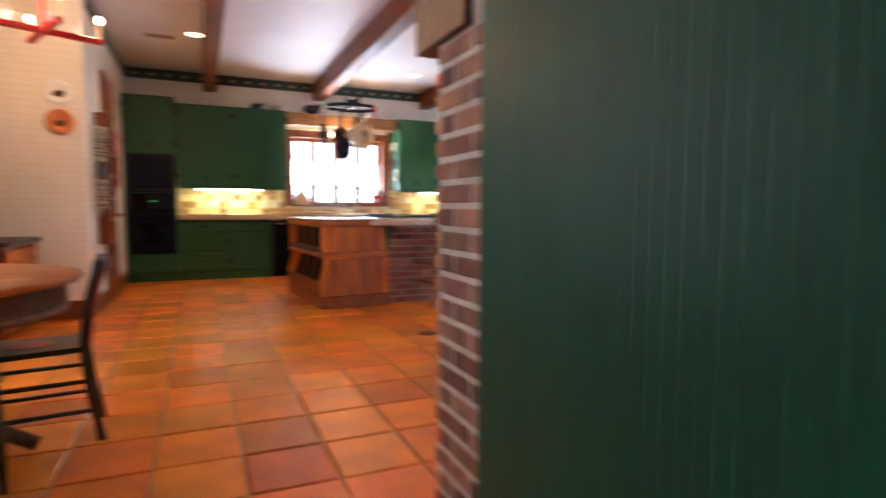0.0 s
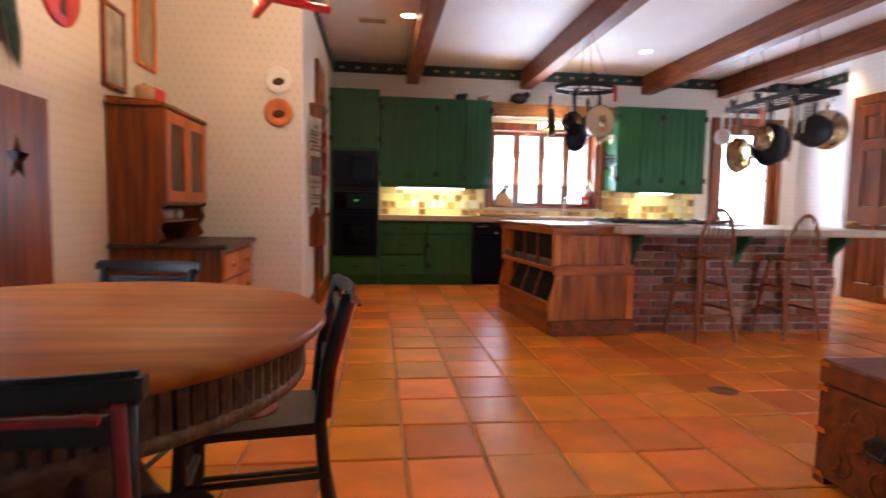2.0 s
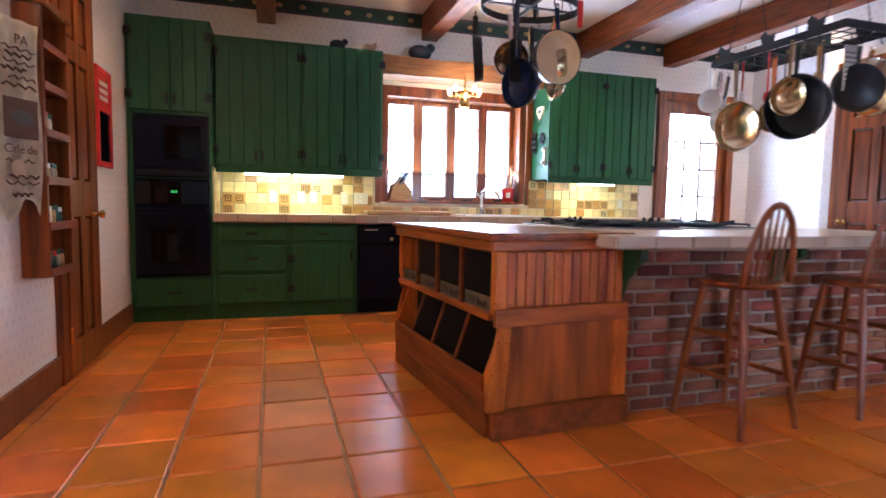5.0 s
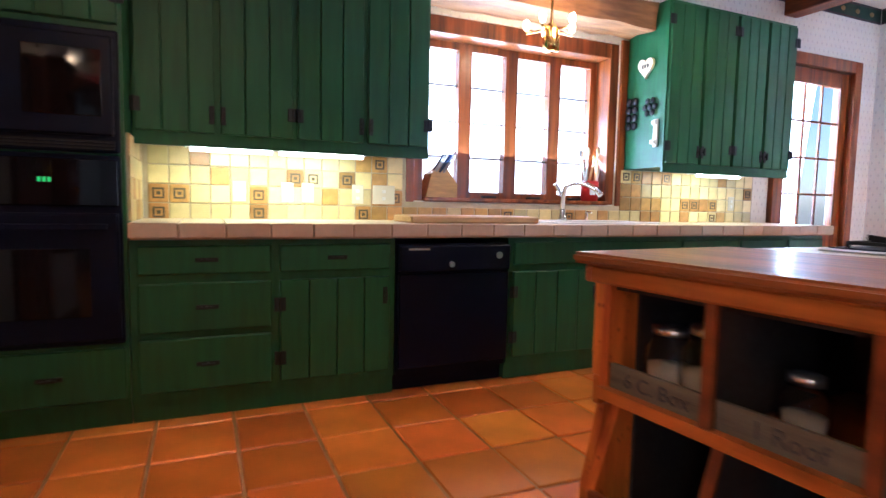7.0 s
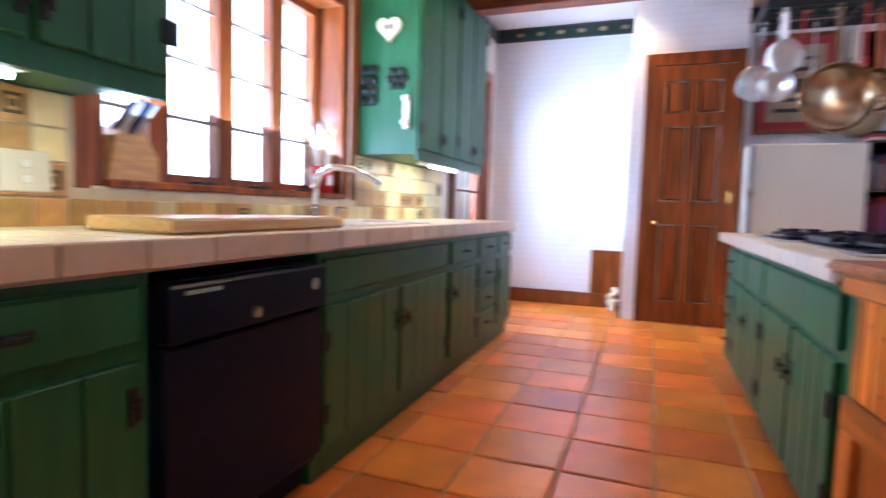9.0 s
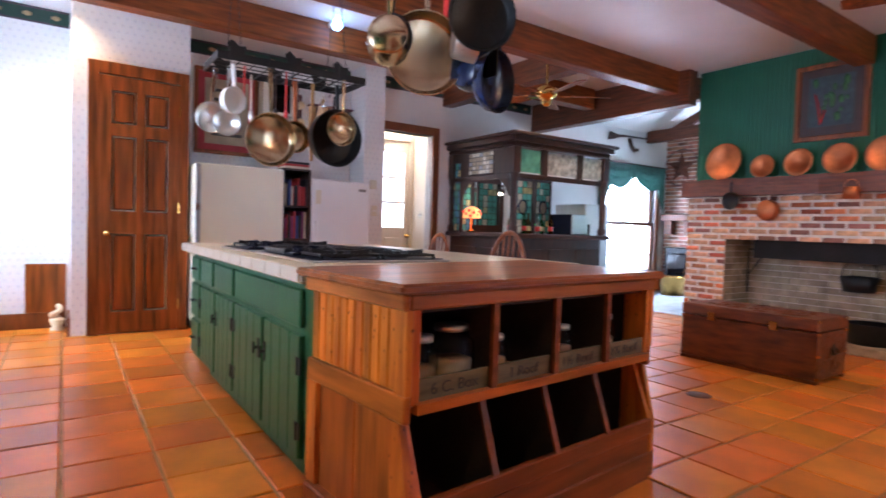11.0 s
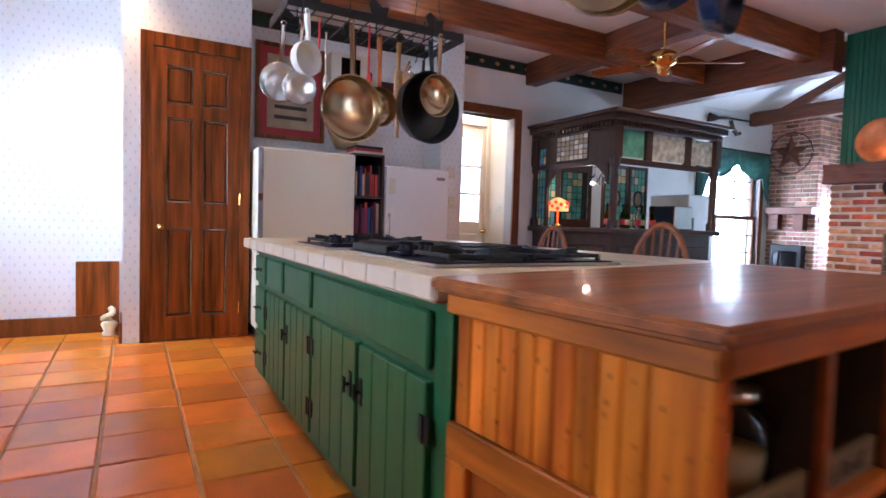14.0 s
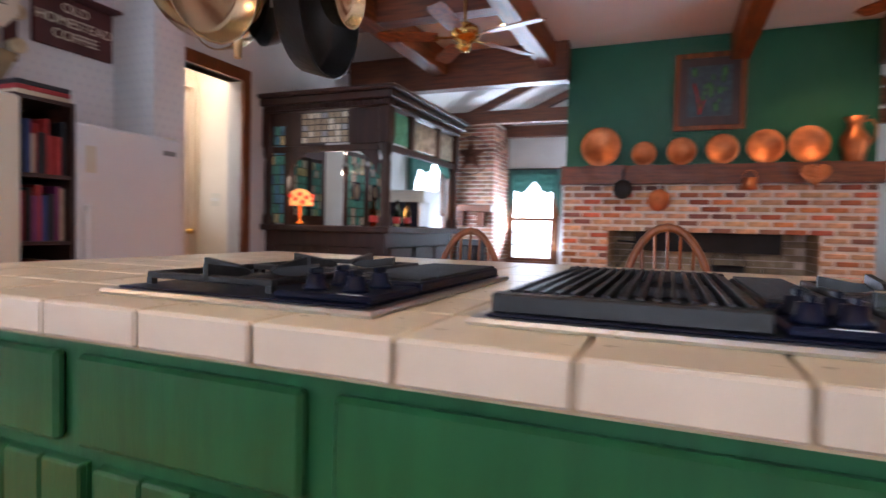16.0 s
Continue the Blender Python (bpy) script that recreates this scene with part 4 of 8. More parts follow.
upper("dark green plank wall cabinet with four doors", 0.85, 2.37, 4)
upper("green plank wall cabinet with four doors", 4.17, 5.5, 4)
for x0, x1 in ((1.1, 1.5), (1.54, 2.0), (4.6, 5.05)):
    u = thing("under_cabinet_light", "slim lit fluorescent strip under a wall cabinet", "light", "under-cabinet lights")
    part("housing", B(x0 - 0.03, x1 + 0.03, 8.93, 9.05, 1.305, 1.328, bevel=0.004), M_WHITE, u)
    part("tube", R((x0, 8.96, 1.295), (x1, 8.96, 1.295), 0.012, seg=10), M_TUBE, u)
    lamp("under_cabinet_lamp", "AREA", look(((x0 + x1) / 2, 8.99, 1.283), ((x0 + x1) / 2, 9.12, 0.9)), 4.8 * (x1 - x0) / 0.8, (0.97, 1.0, 0.6), x1 - x0, 0.06)

# backsplash tiles
bs = struct("backsplash", boxes([(0.85, 2.42, 9.272, 9.288, 0.91, 1.33), (2.42, 4.1, 9.272, 9.288, 0.91, 1.05), (4.1, 5.62, 9.272, 9.288, 0.91, 1.33)]), M_SGROUT, "cream and amber hand-made tile backsplash", "backsplash")
rnd = random.Random(4)
SP = 0.105
tile_me = [mesh("tile", B(-SP / 2 + 0.003, SP / 2 - 0.003, -0.008, 0.0, -SP / 2 + 0.003, SP / 2 - 0.003, bevel=0.003), m) for m in (M_SPLASH, M_SPLASHO)]
deco_me = mesh("motif", boxes([(-0.03, 0.03, -0.012, -0.0075, -0.03, -0.02), (-0.03, 0.03, -0.012, -0.0075, 0.02, 0.03), (-0.03, -0.02, -0.012, -0.0075, -0.02, 0.02), (0.02, 0.03, -0.012, -0.0075, -0.02, 0.02), (-0.01, 0.01, -0.012, -0.0075, -0.01, 0.01)]), M_DECO)
for i in range(int((5.62 - 0.88) / SP)):
    for j in range(4):
        x, z = 0.88 + (i + 0.5) * SP, 0.912 + (j + 0.5) * SP
        if 2.40 < x < 4.12 and j > 0:
            continue
        warm = rnd.random() < (0.75 if 2.1 < x < 4.6 else 0.12)
        deco = rnd.random() < 0.17
        o = new("tile", tile_me[1 if warm or (deco and rnd.random() < 0.6) else 0])
        o.parent, o.location = bs, (x, 9.272, z)
        if deco:
            o2 = new("motif", deco_me)
            o2.parent, o2.location = o, (0, 0, 0)

sb = struct("side_backsplash", B(0.846, 0.852, 8.7, 9.262, 0.935, 1.33), M_SGROUT, "cream tile splash on the oven tower's side", "backsplash")
for i in range(5):
    for j in range(4):
        o = new("tile", tile_me[1 if rnd.random() < 0.2 else 0])
        o.parent, o.location, o.rotation_euler = sb, (0.852, 8.705 + (i + 0.5) * SP, 0.932 + (j + 0.5) * 0.1), (0, 0, math.pi / 2)

# ---- island ----
IX0, IX1, IY0, IY1 = 2.81, 5.25, 5.88, 7.06
c = thing("island_cabinet", "green painted island cabinets with plank doors and drawers", "cabinet")
part("body", B(IX0, IX1 - 0.1, 6.5, IY1, 0.1, 0.849), M_GREEN, c)
part("rear_body", B(IX0, 4.88, IY0 + 0.1, 6.498, 0.1, 0.849), M_GREEN, c)
part("toe_kick", B(IX0, 4.88, IY0 + 0.1, IY1 - 0.06, 0, 0.1), M_GREEN, c)
part("end_panel", B(IX0 - 0.004, IX0 + 0.02, IY0 + 0.1, IY1 + 0.002, 0.1, 0.849), M_GREEN, c)
for x0, x1 in ((2.9, 3.92), (3.97, 4.42), (4.47, 4.82)):
    drawer(c, x0, x1, IY1, 0.66, 0.815, 1, plain=True)
for x0, x1, hg, hx in ((2.9, 3.38, "l", 3.35), (3.41, 3.92, "r", 3.45), (3.95, 4.38, "l", 4.34), (4.41, 4.82, "r", None)):
    plank_door(c, x0, x1, IY1, 0.13, 0.63, 1, planks=4, hinges=hg, handle=(hx, 0.48) if hx else None)
for z0, z1 in ((0.66, 0.815), (0.4, 0.63), (0.13, 0.37)):
    drawer(c, 4.87, 5.13, IY1, z0, z1, 1)
struct("island_brick_core", B(2.86, 4.9, 5.842, 5.975, 0, 0.849), M_MORTARD, "grey mortar behind the island bricks", "wall")
tiled_top("island_worktop", "pale tiled island worktop overhanging a brick front", 2.785, 5.235, 5.6, 7.13, "fbrl", lift=0.0, drop=0.055, edge_m=M_EDGEW)
for x in (2.98, 3.95, 4.85):
    k = thing("corbel", "dark green curved wooden bracket under the island top", "bracket", "island brackets")
    bm = bmesh.new()
    prism(bm, [(5.885, 0.848), (5.66, 0.848), (5.66, 0.8), (5.72, 0.76), (5.8, 0.68), (5.84, 0.58), (5.885, 0.52)], "x", x - 0.02, x + 0.02)
    part("bracket", bm, M_GREEN, k)

# cooktops


def cooktop(label, x0, x1, y0, y1, spans):
    """A steel tray with cells across x; spans: kind, start, end, as shares of the width."""
    c = thing("cooktop", label, "cooktop", "island cooktops")
    part("tray", B(x0, x1, y0, y1, 0.9125, 0.9225, bevel=0.005), M_STEEL, c, "stainless steel tray")
    part("pan", B(x0 + 0.022, x1 - 0.022, y0 + 0.022, y1 - 0.022, 0.9225, 0.9265, bevel=0.002), M_BLACKAP, c)
    w = x1 - x0
    for kind, f0, f1 in spans:
        a, e, ya, yb = x0 + w * f0, x0 + w * f1, y0 + 0.035, y1 - 0.035
        if kind == "grill":
            g = part("grill_frame", boxes([(a, e, ya, ya + 0.03, 0.926, 0.953), (a, e, yb - 0.03, yb, 0.926, 0.953), (a, a + 0.014, ya + 0.03, yb - 0.03, 0.926, 0.95), (e - 0.014, e, ya + 0.03, yb - 0.03, 0.926, 0.95), (a + 0.014, e - 0.014, (ya + yb) / 2 - 0.008, (ya + yb) / 2 + 0.008, 0.926, 0.944)], bevel=0.003), M_IRON, c)
            n = round((e - a) / 0.021)
            for k in range(1, n):
                x = a + k * (e - a) / n
                part("grill_bar", B(x - 0.0035, x + 0.0035, ya + 0.028, yb - 0.028, 0.943, 0.956), M_IRON, g)
        elif kind == "vent":
            v = part("vent_box", boxes([(a, e, ya, yb - 0.17, 0.926, 0.944), (a, e, yb - 0.17, yb, 0.926, 0.938)], bevel=0.004), M_BLACKAP, c, "black downdraft vent and control panel")
            n = round((yb - 0.19 - ya) / 0.02)
            for k in range(n):
                y = ya + 0.012 + k * 0.02
                part("vent_slat", B(a + 0.006, e - 0.006, y, y + 0.008, 0.944, 0.949), M_IRON, v)
            for k in range(4):
                m = Matrix.Translation((a + (e - a) * (0.3 if k % 2 else 0.72), yb - 0.045 - 0.075 * (k // 2), 0.938))
                bm = L([(0, 0), (0.021, 0), (0.021, 0.006), (0.016, 0.01), (0.014, 0.024), (0, 0.025)], 16, m)
                bm2 = B(-0.004, 0.004, -0.016, 0.016, 0.0245, 0.034, bevel=0.002)
                bm2.transform(m)
                kn = part("knob", bm, M_BLACKAP, v)
                part("grip", bm2, M_BLACKAP, kn)
            part("badge", B(a + 0.02, a + 0.06, yb - 0.012, yb - 0.006, 0.938, 0.939), M_STEEL, v)
        else:
            for k in (0, 1):
                y = ya + (yb - ya) * (0.27 + 0.46 * k)
                x = (a + e) / 2
                part("burner", L([(0, 0.926), (0.052, 0.926), (0.052, 0.934), (0.034, 0.941), (0, 0.941)], 18, Matrix.Translation((x, y, 0))), M_IRON, c)
                hx, hy = (e - a) / 2 - 0.012, (yb - ya) * 0.22
                bm = boxes([(x - hx, x + hx, y - hy, y - hy + 0.012, 0.937, 0.949), (x - hx, x + hx, y + hy - 0.012, y + hy, 0.937, 0.949), (x - hx, x - hx + 0.012, y - hy + 0.012, y + hy - 0.012, 0.937, 0.949), (x + hx - 0.012, x + hx, y - hy + 0.012, y + hy - 0.012, 0.937, 0.949)], bevel=0.002)
                for u, v in ((-1, 0), (1, 0), (0, -1), (0, 1)):
                    if u:
                        prism(bm, [(x + u * hx, 0.937), (x + u * hx, 0.968), (x + u * 0.045, 0.956), (x + u * 0.03, 0.946), (x + u * 0.045, 0.943)], "y", y - 0.006, y + 0.006)
                    else:
                        prism(bm, [(y + v * hy, 0.937), (y + v * hy, 0.968), (y + v * 0.045, 0.956), (y + v * 0.03, 0.946), (y + v * 0.045, 0.943)], "x", x - 0.006, x + 0.006)
                for u in (-1, 1):
                    for v in (-1, 1):
                        box(bm, x + u * (hx - 0.006) - 0.006, x + u * (hx - 0.006) + 0.006, y + v * (hy - 0.006) - 0.006, y + v * (hy - 0.006) + 0.006, 0.926, 0.938)
                part("grate", bm, M_IRON, c)
    return c


cooktop("black gas cooktop with a downdraft grille in a stainless tray", 3.885, 4.42, 6.35, 7.045, (("vent", 0.04, 0.36), ("burners", 0.39, 0.95)))
cooktop("wide black cooktop with a ribbed grill in a stainless tray", 3.0, 3.765, 6.29, 7.015, (("grill", 0.53, 0.965), ("vent", 0.38, 0.515), ("burners", 0.03, 0.365)))

# bin counter at the island's end
b = thing("bin_counter", "honey pine general-store bin counter with a worn dark top", "counter")
TURNED = Matrix.Translation((2.152, 6.39, 0)) @ Matrix.Rotation(radians(5.3), 4, "Z") @ Matrix.Diagonal((0.95, 1.096, 1, 1)) @ Matrix.Translation((-2.14, -6.395, 0))
b.matrix_world = TURNED @ Matrix.Diagonal((1, 1, 1.028, 1))
bm = bmesh.new()
prism(bm, [(2.14, 5.75), (2.98, 5.75), (2.85, 7.04), (2.14, 7.04)], "z", 0.863, 0.893)
bmesh.ops.bevel(bm, geom=bm.edges[:], offset=0.009, segments=3, affect="EDGES")
part("top", bm, M_PINEX, b, "worn dark wooden top")
part("top_moulding", boxes([(2.165, 2.96, 5.765, 5.785, 0.815, 0.862), (2.165, 2.82, 6.995, 7.015, 0.815, 0.862), (2.165, 2.185, 5.785, 6.995, 0.815, 0.862)], bevel=0.006), M_PINEH, b)
PROF = [(2.19, 0.815), (2.82, 0.815), (2.82, 0.1), (2.2, 0.1), (2.16, 0.2), (2.155, 0.26), (2.25, 0.5), (2.19, 0.54)]
for y0, y1 in ((5.79, 5.815), (6.945, 6.97)):
    bm = bmesh.new()
    prism(bm, PROF, "y", y0, y1)
    part("side_panel", bm, M_PINE, b)
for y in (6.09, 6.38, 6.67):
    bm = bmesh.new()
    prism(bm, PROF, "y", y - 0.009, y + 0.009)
    part("divider", bm, M_BINSHADE, b)
    part("divider_edge", B(2.175, 2.191, y - 0.012, y + 0.012, 0.545, 0.815), M_SHADEPINE, b)
    bm = bmesh.new()
    prism(bm, [(2.24, 0.512), (2.15, 0.27), (2.158, 0.265), (2.252, 0.51)], "y", y - 0.012, y + 0.012)
    part("divider_edge", bm, M_SHADEPINE, b)
# back and lining carry the bins' shade as a near-black colour
part("back", B(2.8, 2.83, 5.815, 6.945, 0.1, 0.815), M_BINSHADE, b)
part("inside", boxes([(2.3, 2.8, 5.816, 6.944, 0.11, 0.125), (2.21, 2.8, 5.816, 6.944, 0.8, 0.814), (2.3, 2.8, 5.8155, 5.825, 0.12, 0.8), (2.3, 2.8, 6.935, 6.9445, 0.12, 0.8)]), M_BINSHADE, b, "bin interior coloured near-black for its shade")
part("shelf", B(2.17, 2.8, 5.8, 6.96, 0.515, 0.545), M_PINEH, b)
part("shelf_lip", B(2.2, 2.215, 5.816, 6.944, 0.545, 0.608), M_CRATE, b, "old grey stencilled crate board")
# lips, front and plinth use the darker pine as painted shade
part("bin_lip", B(2.145, 2.172, 5.8, 6.96, 0.205, 0.27, bevel=0.005), M_SHADEPINE, b)
part("bin_front", B(2.156, 2.176, 5.8, 6.96, 0.12, 0.203, bevel=0.004), M_SHADEPINE, b)
part("plinth", boxes([(2.17, 2.95, 5.735, 5.788, 0, 0.12), (2.17, 2.82, 6.972, 7.01, 0, 0.12), (2.155, 2.2, 5.788, 6.972, 0, 0.12)], bevel=0.006), M_SHADEPINE, b)
for y, dy in ((5.79, -1), (6.97, 1)):
    ya, yb = sorted((y, y + dy * 0.024))
    xe = 2.84 if dy > 0 else 2.96
    part("rail", B(2.19, xe, ya, yb, 0.487, 0.567, bevel=0.004), M_PINEH, b)
    bm = bmesh.new()
    prism(bm, [(2.158, 0.12), (2.245, 0.12), (2.275, 0.487), (2.215, 0.487), (2.158, 0.26)], "y", ya, yb)
    part("stile", bm, M_PINE, b)
    part("stile", B(xe - 0.08, xe, ya, yb, 0.12, 0.487, bevel=0.003), M_PINE, b)
    part("corner_post", B(2.185, 2.245, ya, yb, 0.567, 0.815, bevel=0.003), M_PINE, b)
    for x0, x1 in ((2.24, 2.5), (2.506, xe - 0.08)) if dy > 0 else ((2.24, xe - 0.08),):
        part("plank", B(x0, x1, *sorted((y, y + dy * 0.009)), 0.12, 0.487, bevel=0.003), M_PINEM, b)
    for k in range(11 if dy > 0 else 13):
        x = 2.247 + k * 0.0522
        part("beadboard", B(x + 0.001, x + 0.0512, *sorted((y, y + dy * 0.014)), 0.567, 0.813, bevel=0.005), M_PINE, b)
for y, lab in ((6.81, "6 C. Box"), (6.52, "1 Roof"), (6.24, "1\u00bd Roof"), (5.95, "1\u00be Roof")):
    o = text("stencil", lab, 0.05, pose(2.198, y, 0.574) @ FACE_W, M_INK, b, 0.001)
    o["kind"] = "stuff"
for y, r, h in ((6.86, 0.058, 0.15), (6.74, 0.078, 0.175), (6.55, 0.045, 0.12), (6.2, 0.045, 0.12), (5.93, 0.045, 0.14)):
    j = thing("glass_jar", "squat clear glass jar on the bin shelf", "jar", "jars in the bin counter")
    j.matrix_world = TURNED @ pose(0, 0, 0.015)
    part("jar", L([(0, 0.547), (r, 0.547), (r, 0.547 + h * 0.8), (r * 0.7, 0.547 + h * 0.9), (r * 0.7, 0.547 + h), (r * 0.66, 0.547 + h), (r * 0.66, 0.547 + h * 0.9), (r * 0.93, 0.547 + h * 0.78), (r * 0.93, 0.552), (0, 0.552)], 18, Matrix.Translation((2.32, y, 0))), M_GLASS, j)
    part("contents", L([(0, 0.553), (r * 0.9, 0.553), (r * 0.9, 0.547 + h * 0.45), (0, 0.547 + h * 0.47)], 18, Matrix.Translation((2.32, y, 0))), M_ENAMEL, j, "pale dry goods")
    part("lid", L([(0, 0.547 + h), (r * 0.74, 0.547 + h), (r * 0.74, 0.567 + h), (0, 0.569 + h)], 18, Matrix.Translation((2.32, y, 0))), M_STEEL, j)

# ---- window-wall small things, hung on the green cabinet's side ----
hp = thing("heart_plaque", "cream heart-shaped wall plaque", "plaque")
bm = bmesh.new()
prism(bm, [(9.07 + 0.075 * (16 * math.sin(t) ** 3) / 16, 2.07 + 0.07 * (13 * math.cos(t) - 5 * math.cos(2 * t) - 2 * math.cos(3 * t) - math.cos(4 * t)) / 14) for t in [i * 2 * math.pi / 28 for i in range(28)]], "x", 4.145, 4.169)
part("heart", bm, M_ENAMEL, hp)
part("motif", boxes([(4.141, 4.146, 9.035 + k * 0.025, 9.05 + k * 0.025, 2.06, 2.09) for k in range(3)]), M_INK, hp)
for y, z, n in ((9.2, 1.745, 8), (9.015, 1.775, 7)):
    mo = thing("iron_mould", "dark cast-iron baking mould hung on the cabinet side", "mould", "hung iron moulds")
    for k in range(n):
        if n == 8:
            c = (4.155, y - 0.03 + 0.06 * (k % 2), z - 0.09 + 0.06 * (k // 2))
        else:
            c = (4.155, y + 0.05 * math.cos(k * math.pi / 3) * (k < 6), z + 0.05 * math.sin(k * math.pi / 3) * (k < 6))
        part("cup", ball(bmesh.new(), c, 0.034 if n == 8 else 0.026, 0.4, 1, 1, 1), M_IRON, mo)
kh = thing("key_holder", "small pale wall key holder", "key holder")
part("board", boxes([(4.15, 4.169, 8.93, 8.97, 1.48, 1.68), (4.12, 4.15, 8.93, 8.97, 1.5, 1.53), (4.13, 4.15, 8.93, 8.97, 1.64, 1.67)], bevel=0.004), M_IVORY, kh)
kb = thing("knife_block", "slanted pale wooden knife block full of grey-handled knives", "knife block")
kb.matrix_world = pose(2.66, 9.41, 1.086) @ Matrix.Diagonal((1.05, 1.05, 1.1, 1)) @ pose(-2.54, -9.09, -0.915)
bm = bmesh.new()
prism(bm, [(2.42, 0.915), (2.66, 0.915), (2.66, 1.0), (2.56, 1.12), (2.46, 1.06)], "y", 9.04, 9.14)
bmesh.ops.rotate(bm, verts=bm.verts, cent=(2.5, 9.1, 0.915), matrix=Matrix.Rotation(0.15, 3, "Z"))
part("block", bm, M_BLOCK, kb)
for k in range(6):
    a = Vector((2.5 + 0.028 * (k % 3), 9.05 + 0.04 * (k // 3), 1.07))
    part("knife_handle", R(a, a + Vector((0.075, -0.01, 0.11)), 0.011, 0.014, seg=8), M_BLUEEN if k % 2 else M_GREY, kb)
cb = thing("cutting_board", "thick pale butcher-block cutting board on the worktop", "cutting board", at=(0, 0, LIFT))
part("board", B(2.2, 3.02, 8.68, 9.0, 0.914, 0.955, bevel=0.008), M_BLOCK, cb)
ut = thing("utensil_crock", "red crock full of wooden and steel cooking utensils", "utensil crock", at=(-0.12, 0.26, 0.171))
part("crock", L([(0, 0.915), (0.065, 0.915), (0.07, 1.06), (0.066, 1.07), (0.06, 1.06), (0.058, 0.93), (0, 0.93)], 20, Matrix.Translation((4.05, 9.12, 0))), M_RED, ut)
part("spot", boxes([(4.0, 4.05, 9.045, 9.052, 0.96, 1.02)], bevel=0.002), M_WHITE, ut)
for k in range(7):
    a = Vector((4.05 + 0.03 * math.cos(k), 9.12 + 0.03 * math.sin(k), 0.95))
    e = a + Vector((0.09 * math.cos(k * 2.2), 0.05 * math.sin(k * 2.2), 0.3 + 0.02 * (k % 3)))
    bm = R(a, e, 0.007, 0.009, seg=7)
    ball(bm, e, 0.03, 0.7, 0.4, 1.3, 1)
    part("utensil", bm, M_BLOCK if k % 2 else M_STEEL, ut)
for x, w in ((1.35, 1), (1.62, 1), (1.74, 1), (2.05, 1), (2.22, 2), (5.35, 1)):
    s = thing("outlet_plate", "ivory plastic outlet plate on the tiles", "outlet", "backsplash outlets")
    part("plate", B(x - 0.037 * w, x + 0.037 * w, 9.258, 9.264, 1.03, 1.15, bevel=0.003), M_IVORY, s)
    for z in (1.055, 1.1):
        part("socket", B(x - 0.012, x + 0.012, 9.254, 9.259, z, z + 0.022, bevel=0.002), M_WHITE, s)

# ---- refrigerator niche ----
f = thing("refrigerator", "almond refrigerator with a bottom freezer drawer", "refrigerator")
part("body", B(6.5, 7.25, 5.98, 6.82, 0.09, 1.63, bevel=0.01), M_FRIDGE, f)
part("upper_door", B(6.43, 6.495, 5.98, 6.82, 0.72, 1.63, bevel=0.014), M_FRIDGE, f)
part("lower_door", B(6.43, 6.495, 5.98, 6.82, 0.13, 0.71, bevel=0.014), M_FRIDGE, f)
part("handle_strip", B(6.418, 6.44, 6.785, 6.825, 0.74, 1.62, bevel=0.004), M_GREY, f, "grey metal handle strip")
part("latch", B(6.41, 6.42, 6.79, 6.825, 1.18, 1.24), M_CHROME, f)
part("gap_trim", B(6.426, 6.44, 5.98, 6.82, 0.7, 0.722), M_STEEL, f)
part("base_grille", B(6.47, 7.2, 6.0, 6.8, 0, 0.1), M_HINGE, f)
f = thing("freezer", "white upright freezer with a vented base", "freezer")
part("body", B(6.59, 7.27, 4.95, 5.645, 0.15, 1.57, bevel=0.01), M_FREEZER, f)
part("door", B(6.525, 6.588, 4.95, 5.645, 0.15, 1.57, bevel=0.014), M_FREEZER, f)
part("handle", boxes([(6.48, 6.5, 5.585, 5.61, 0.75, 1.12), (6.495, 6.527, 5.585, 5.61, 0.75, 0.79), (6.495, 6.527, 5.585, 5.61, 1.08, 1.12)], bevel=0.006), M_FREEZER, f)
part("badge", B(6.52, 6.527, 5.0, 5.09, 1.46, 1.49), M_GREY, f)
part("sticker", B(6.521, 6.527, 5.54, 5.6, 1.3, 1.45), M_IVORY, f)
part("grille", boxes([(6.56, 6.6, 4.97, 5.7, 0.05, 0.14)] + [(6.553, 6.561, 5.1, 5.56, 0.065 + 0.014 * k, 0.072 + 0.014 * k) for k in range(5)]), M_IVORY, f)
part("platform", B(6.52, 7.28, 4.92, 5.72, 0, 0.05, bevel=0.006), M_TRIM, f)
k = thing("bookcase", "narrow dark wooden bookcase between refrigerator and freezer", "bookcase")
part("side", B(6.52, 7.1, 5.945, 5.965, 0, 1.66), M_BAR, k)
part("side", B(6.52, 7.1, 5.66, 5.68, 0, 1.66), M_BAR, k)
part("back", B(7.09, 7.1, 5.68, 5.945, 0, 1.66), M_BAR, k)
rb = random.Random(2)
for z in (0.1, 0.5, 0.9, 1.25, 1.64):
    part("shelf", B(6.53, 7.09, 5.68, 5.945, z, z + 0.02), M_BAR, k)
for z in (0.12, 0.52, 0.92, 1.27):
    y = 5.685
    while y < 5.92:
        w, h, dx = rb.uniform(0.018, 0.038), rb.uniform(0.2, 0.3), rb.uniform(0, 0.03)
        bk = thing("book", "cloth and paper bound cookbook on a shelf", "book", "cookbooks")
        part("cover", B(6.545 + dx, 6.77, y, min(y + w, 5.944) - 0.0015, z, z + h, bevel=0.003), M_BOOKS[rb.choice((0, 0, 0, 1, 2, 3, 4))], bk)
        part("pages", B(6.552 + dx, 6.762, y + 0.003, min(y + w, 5.944) - 0.0045, z + h - 0.003, z + h + 0.0005), M_IVORY, bk)
        y += w
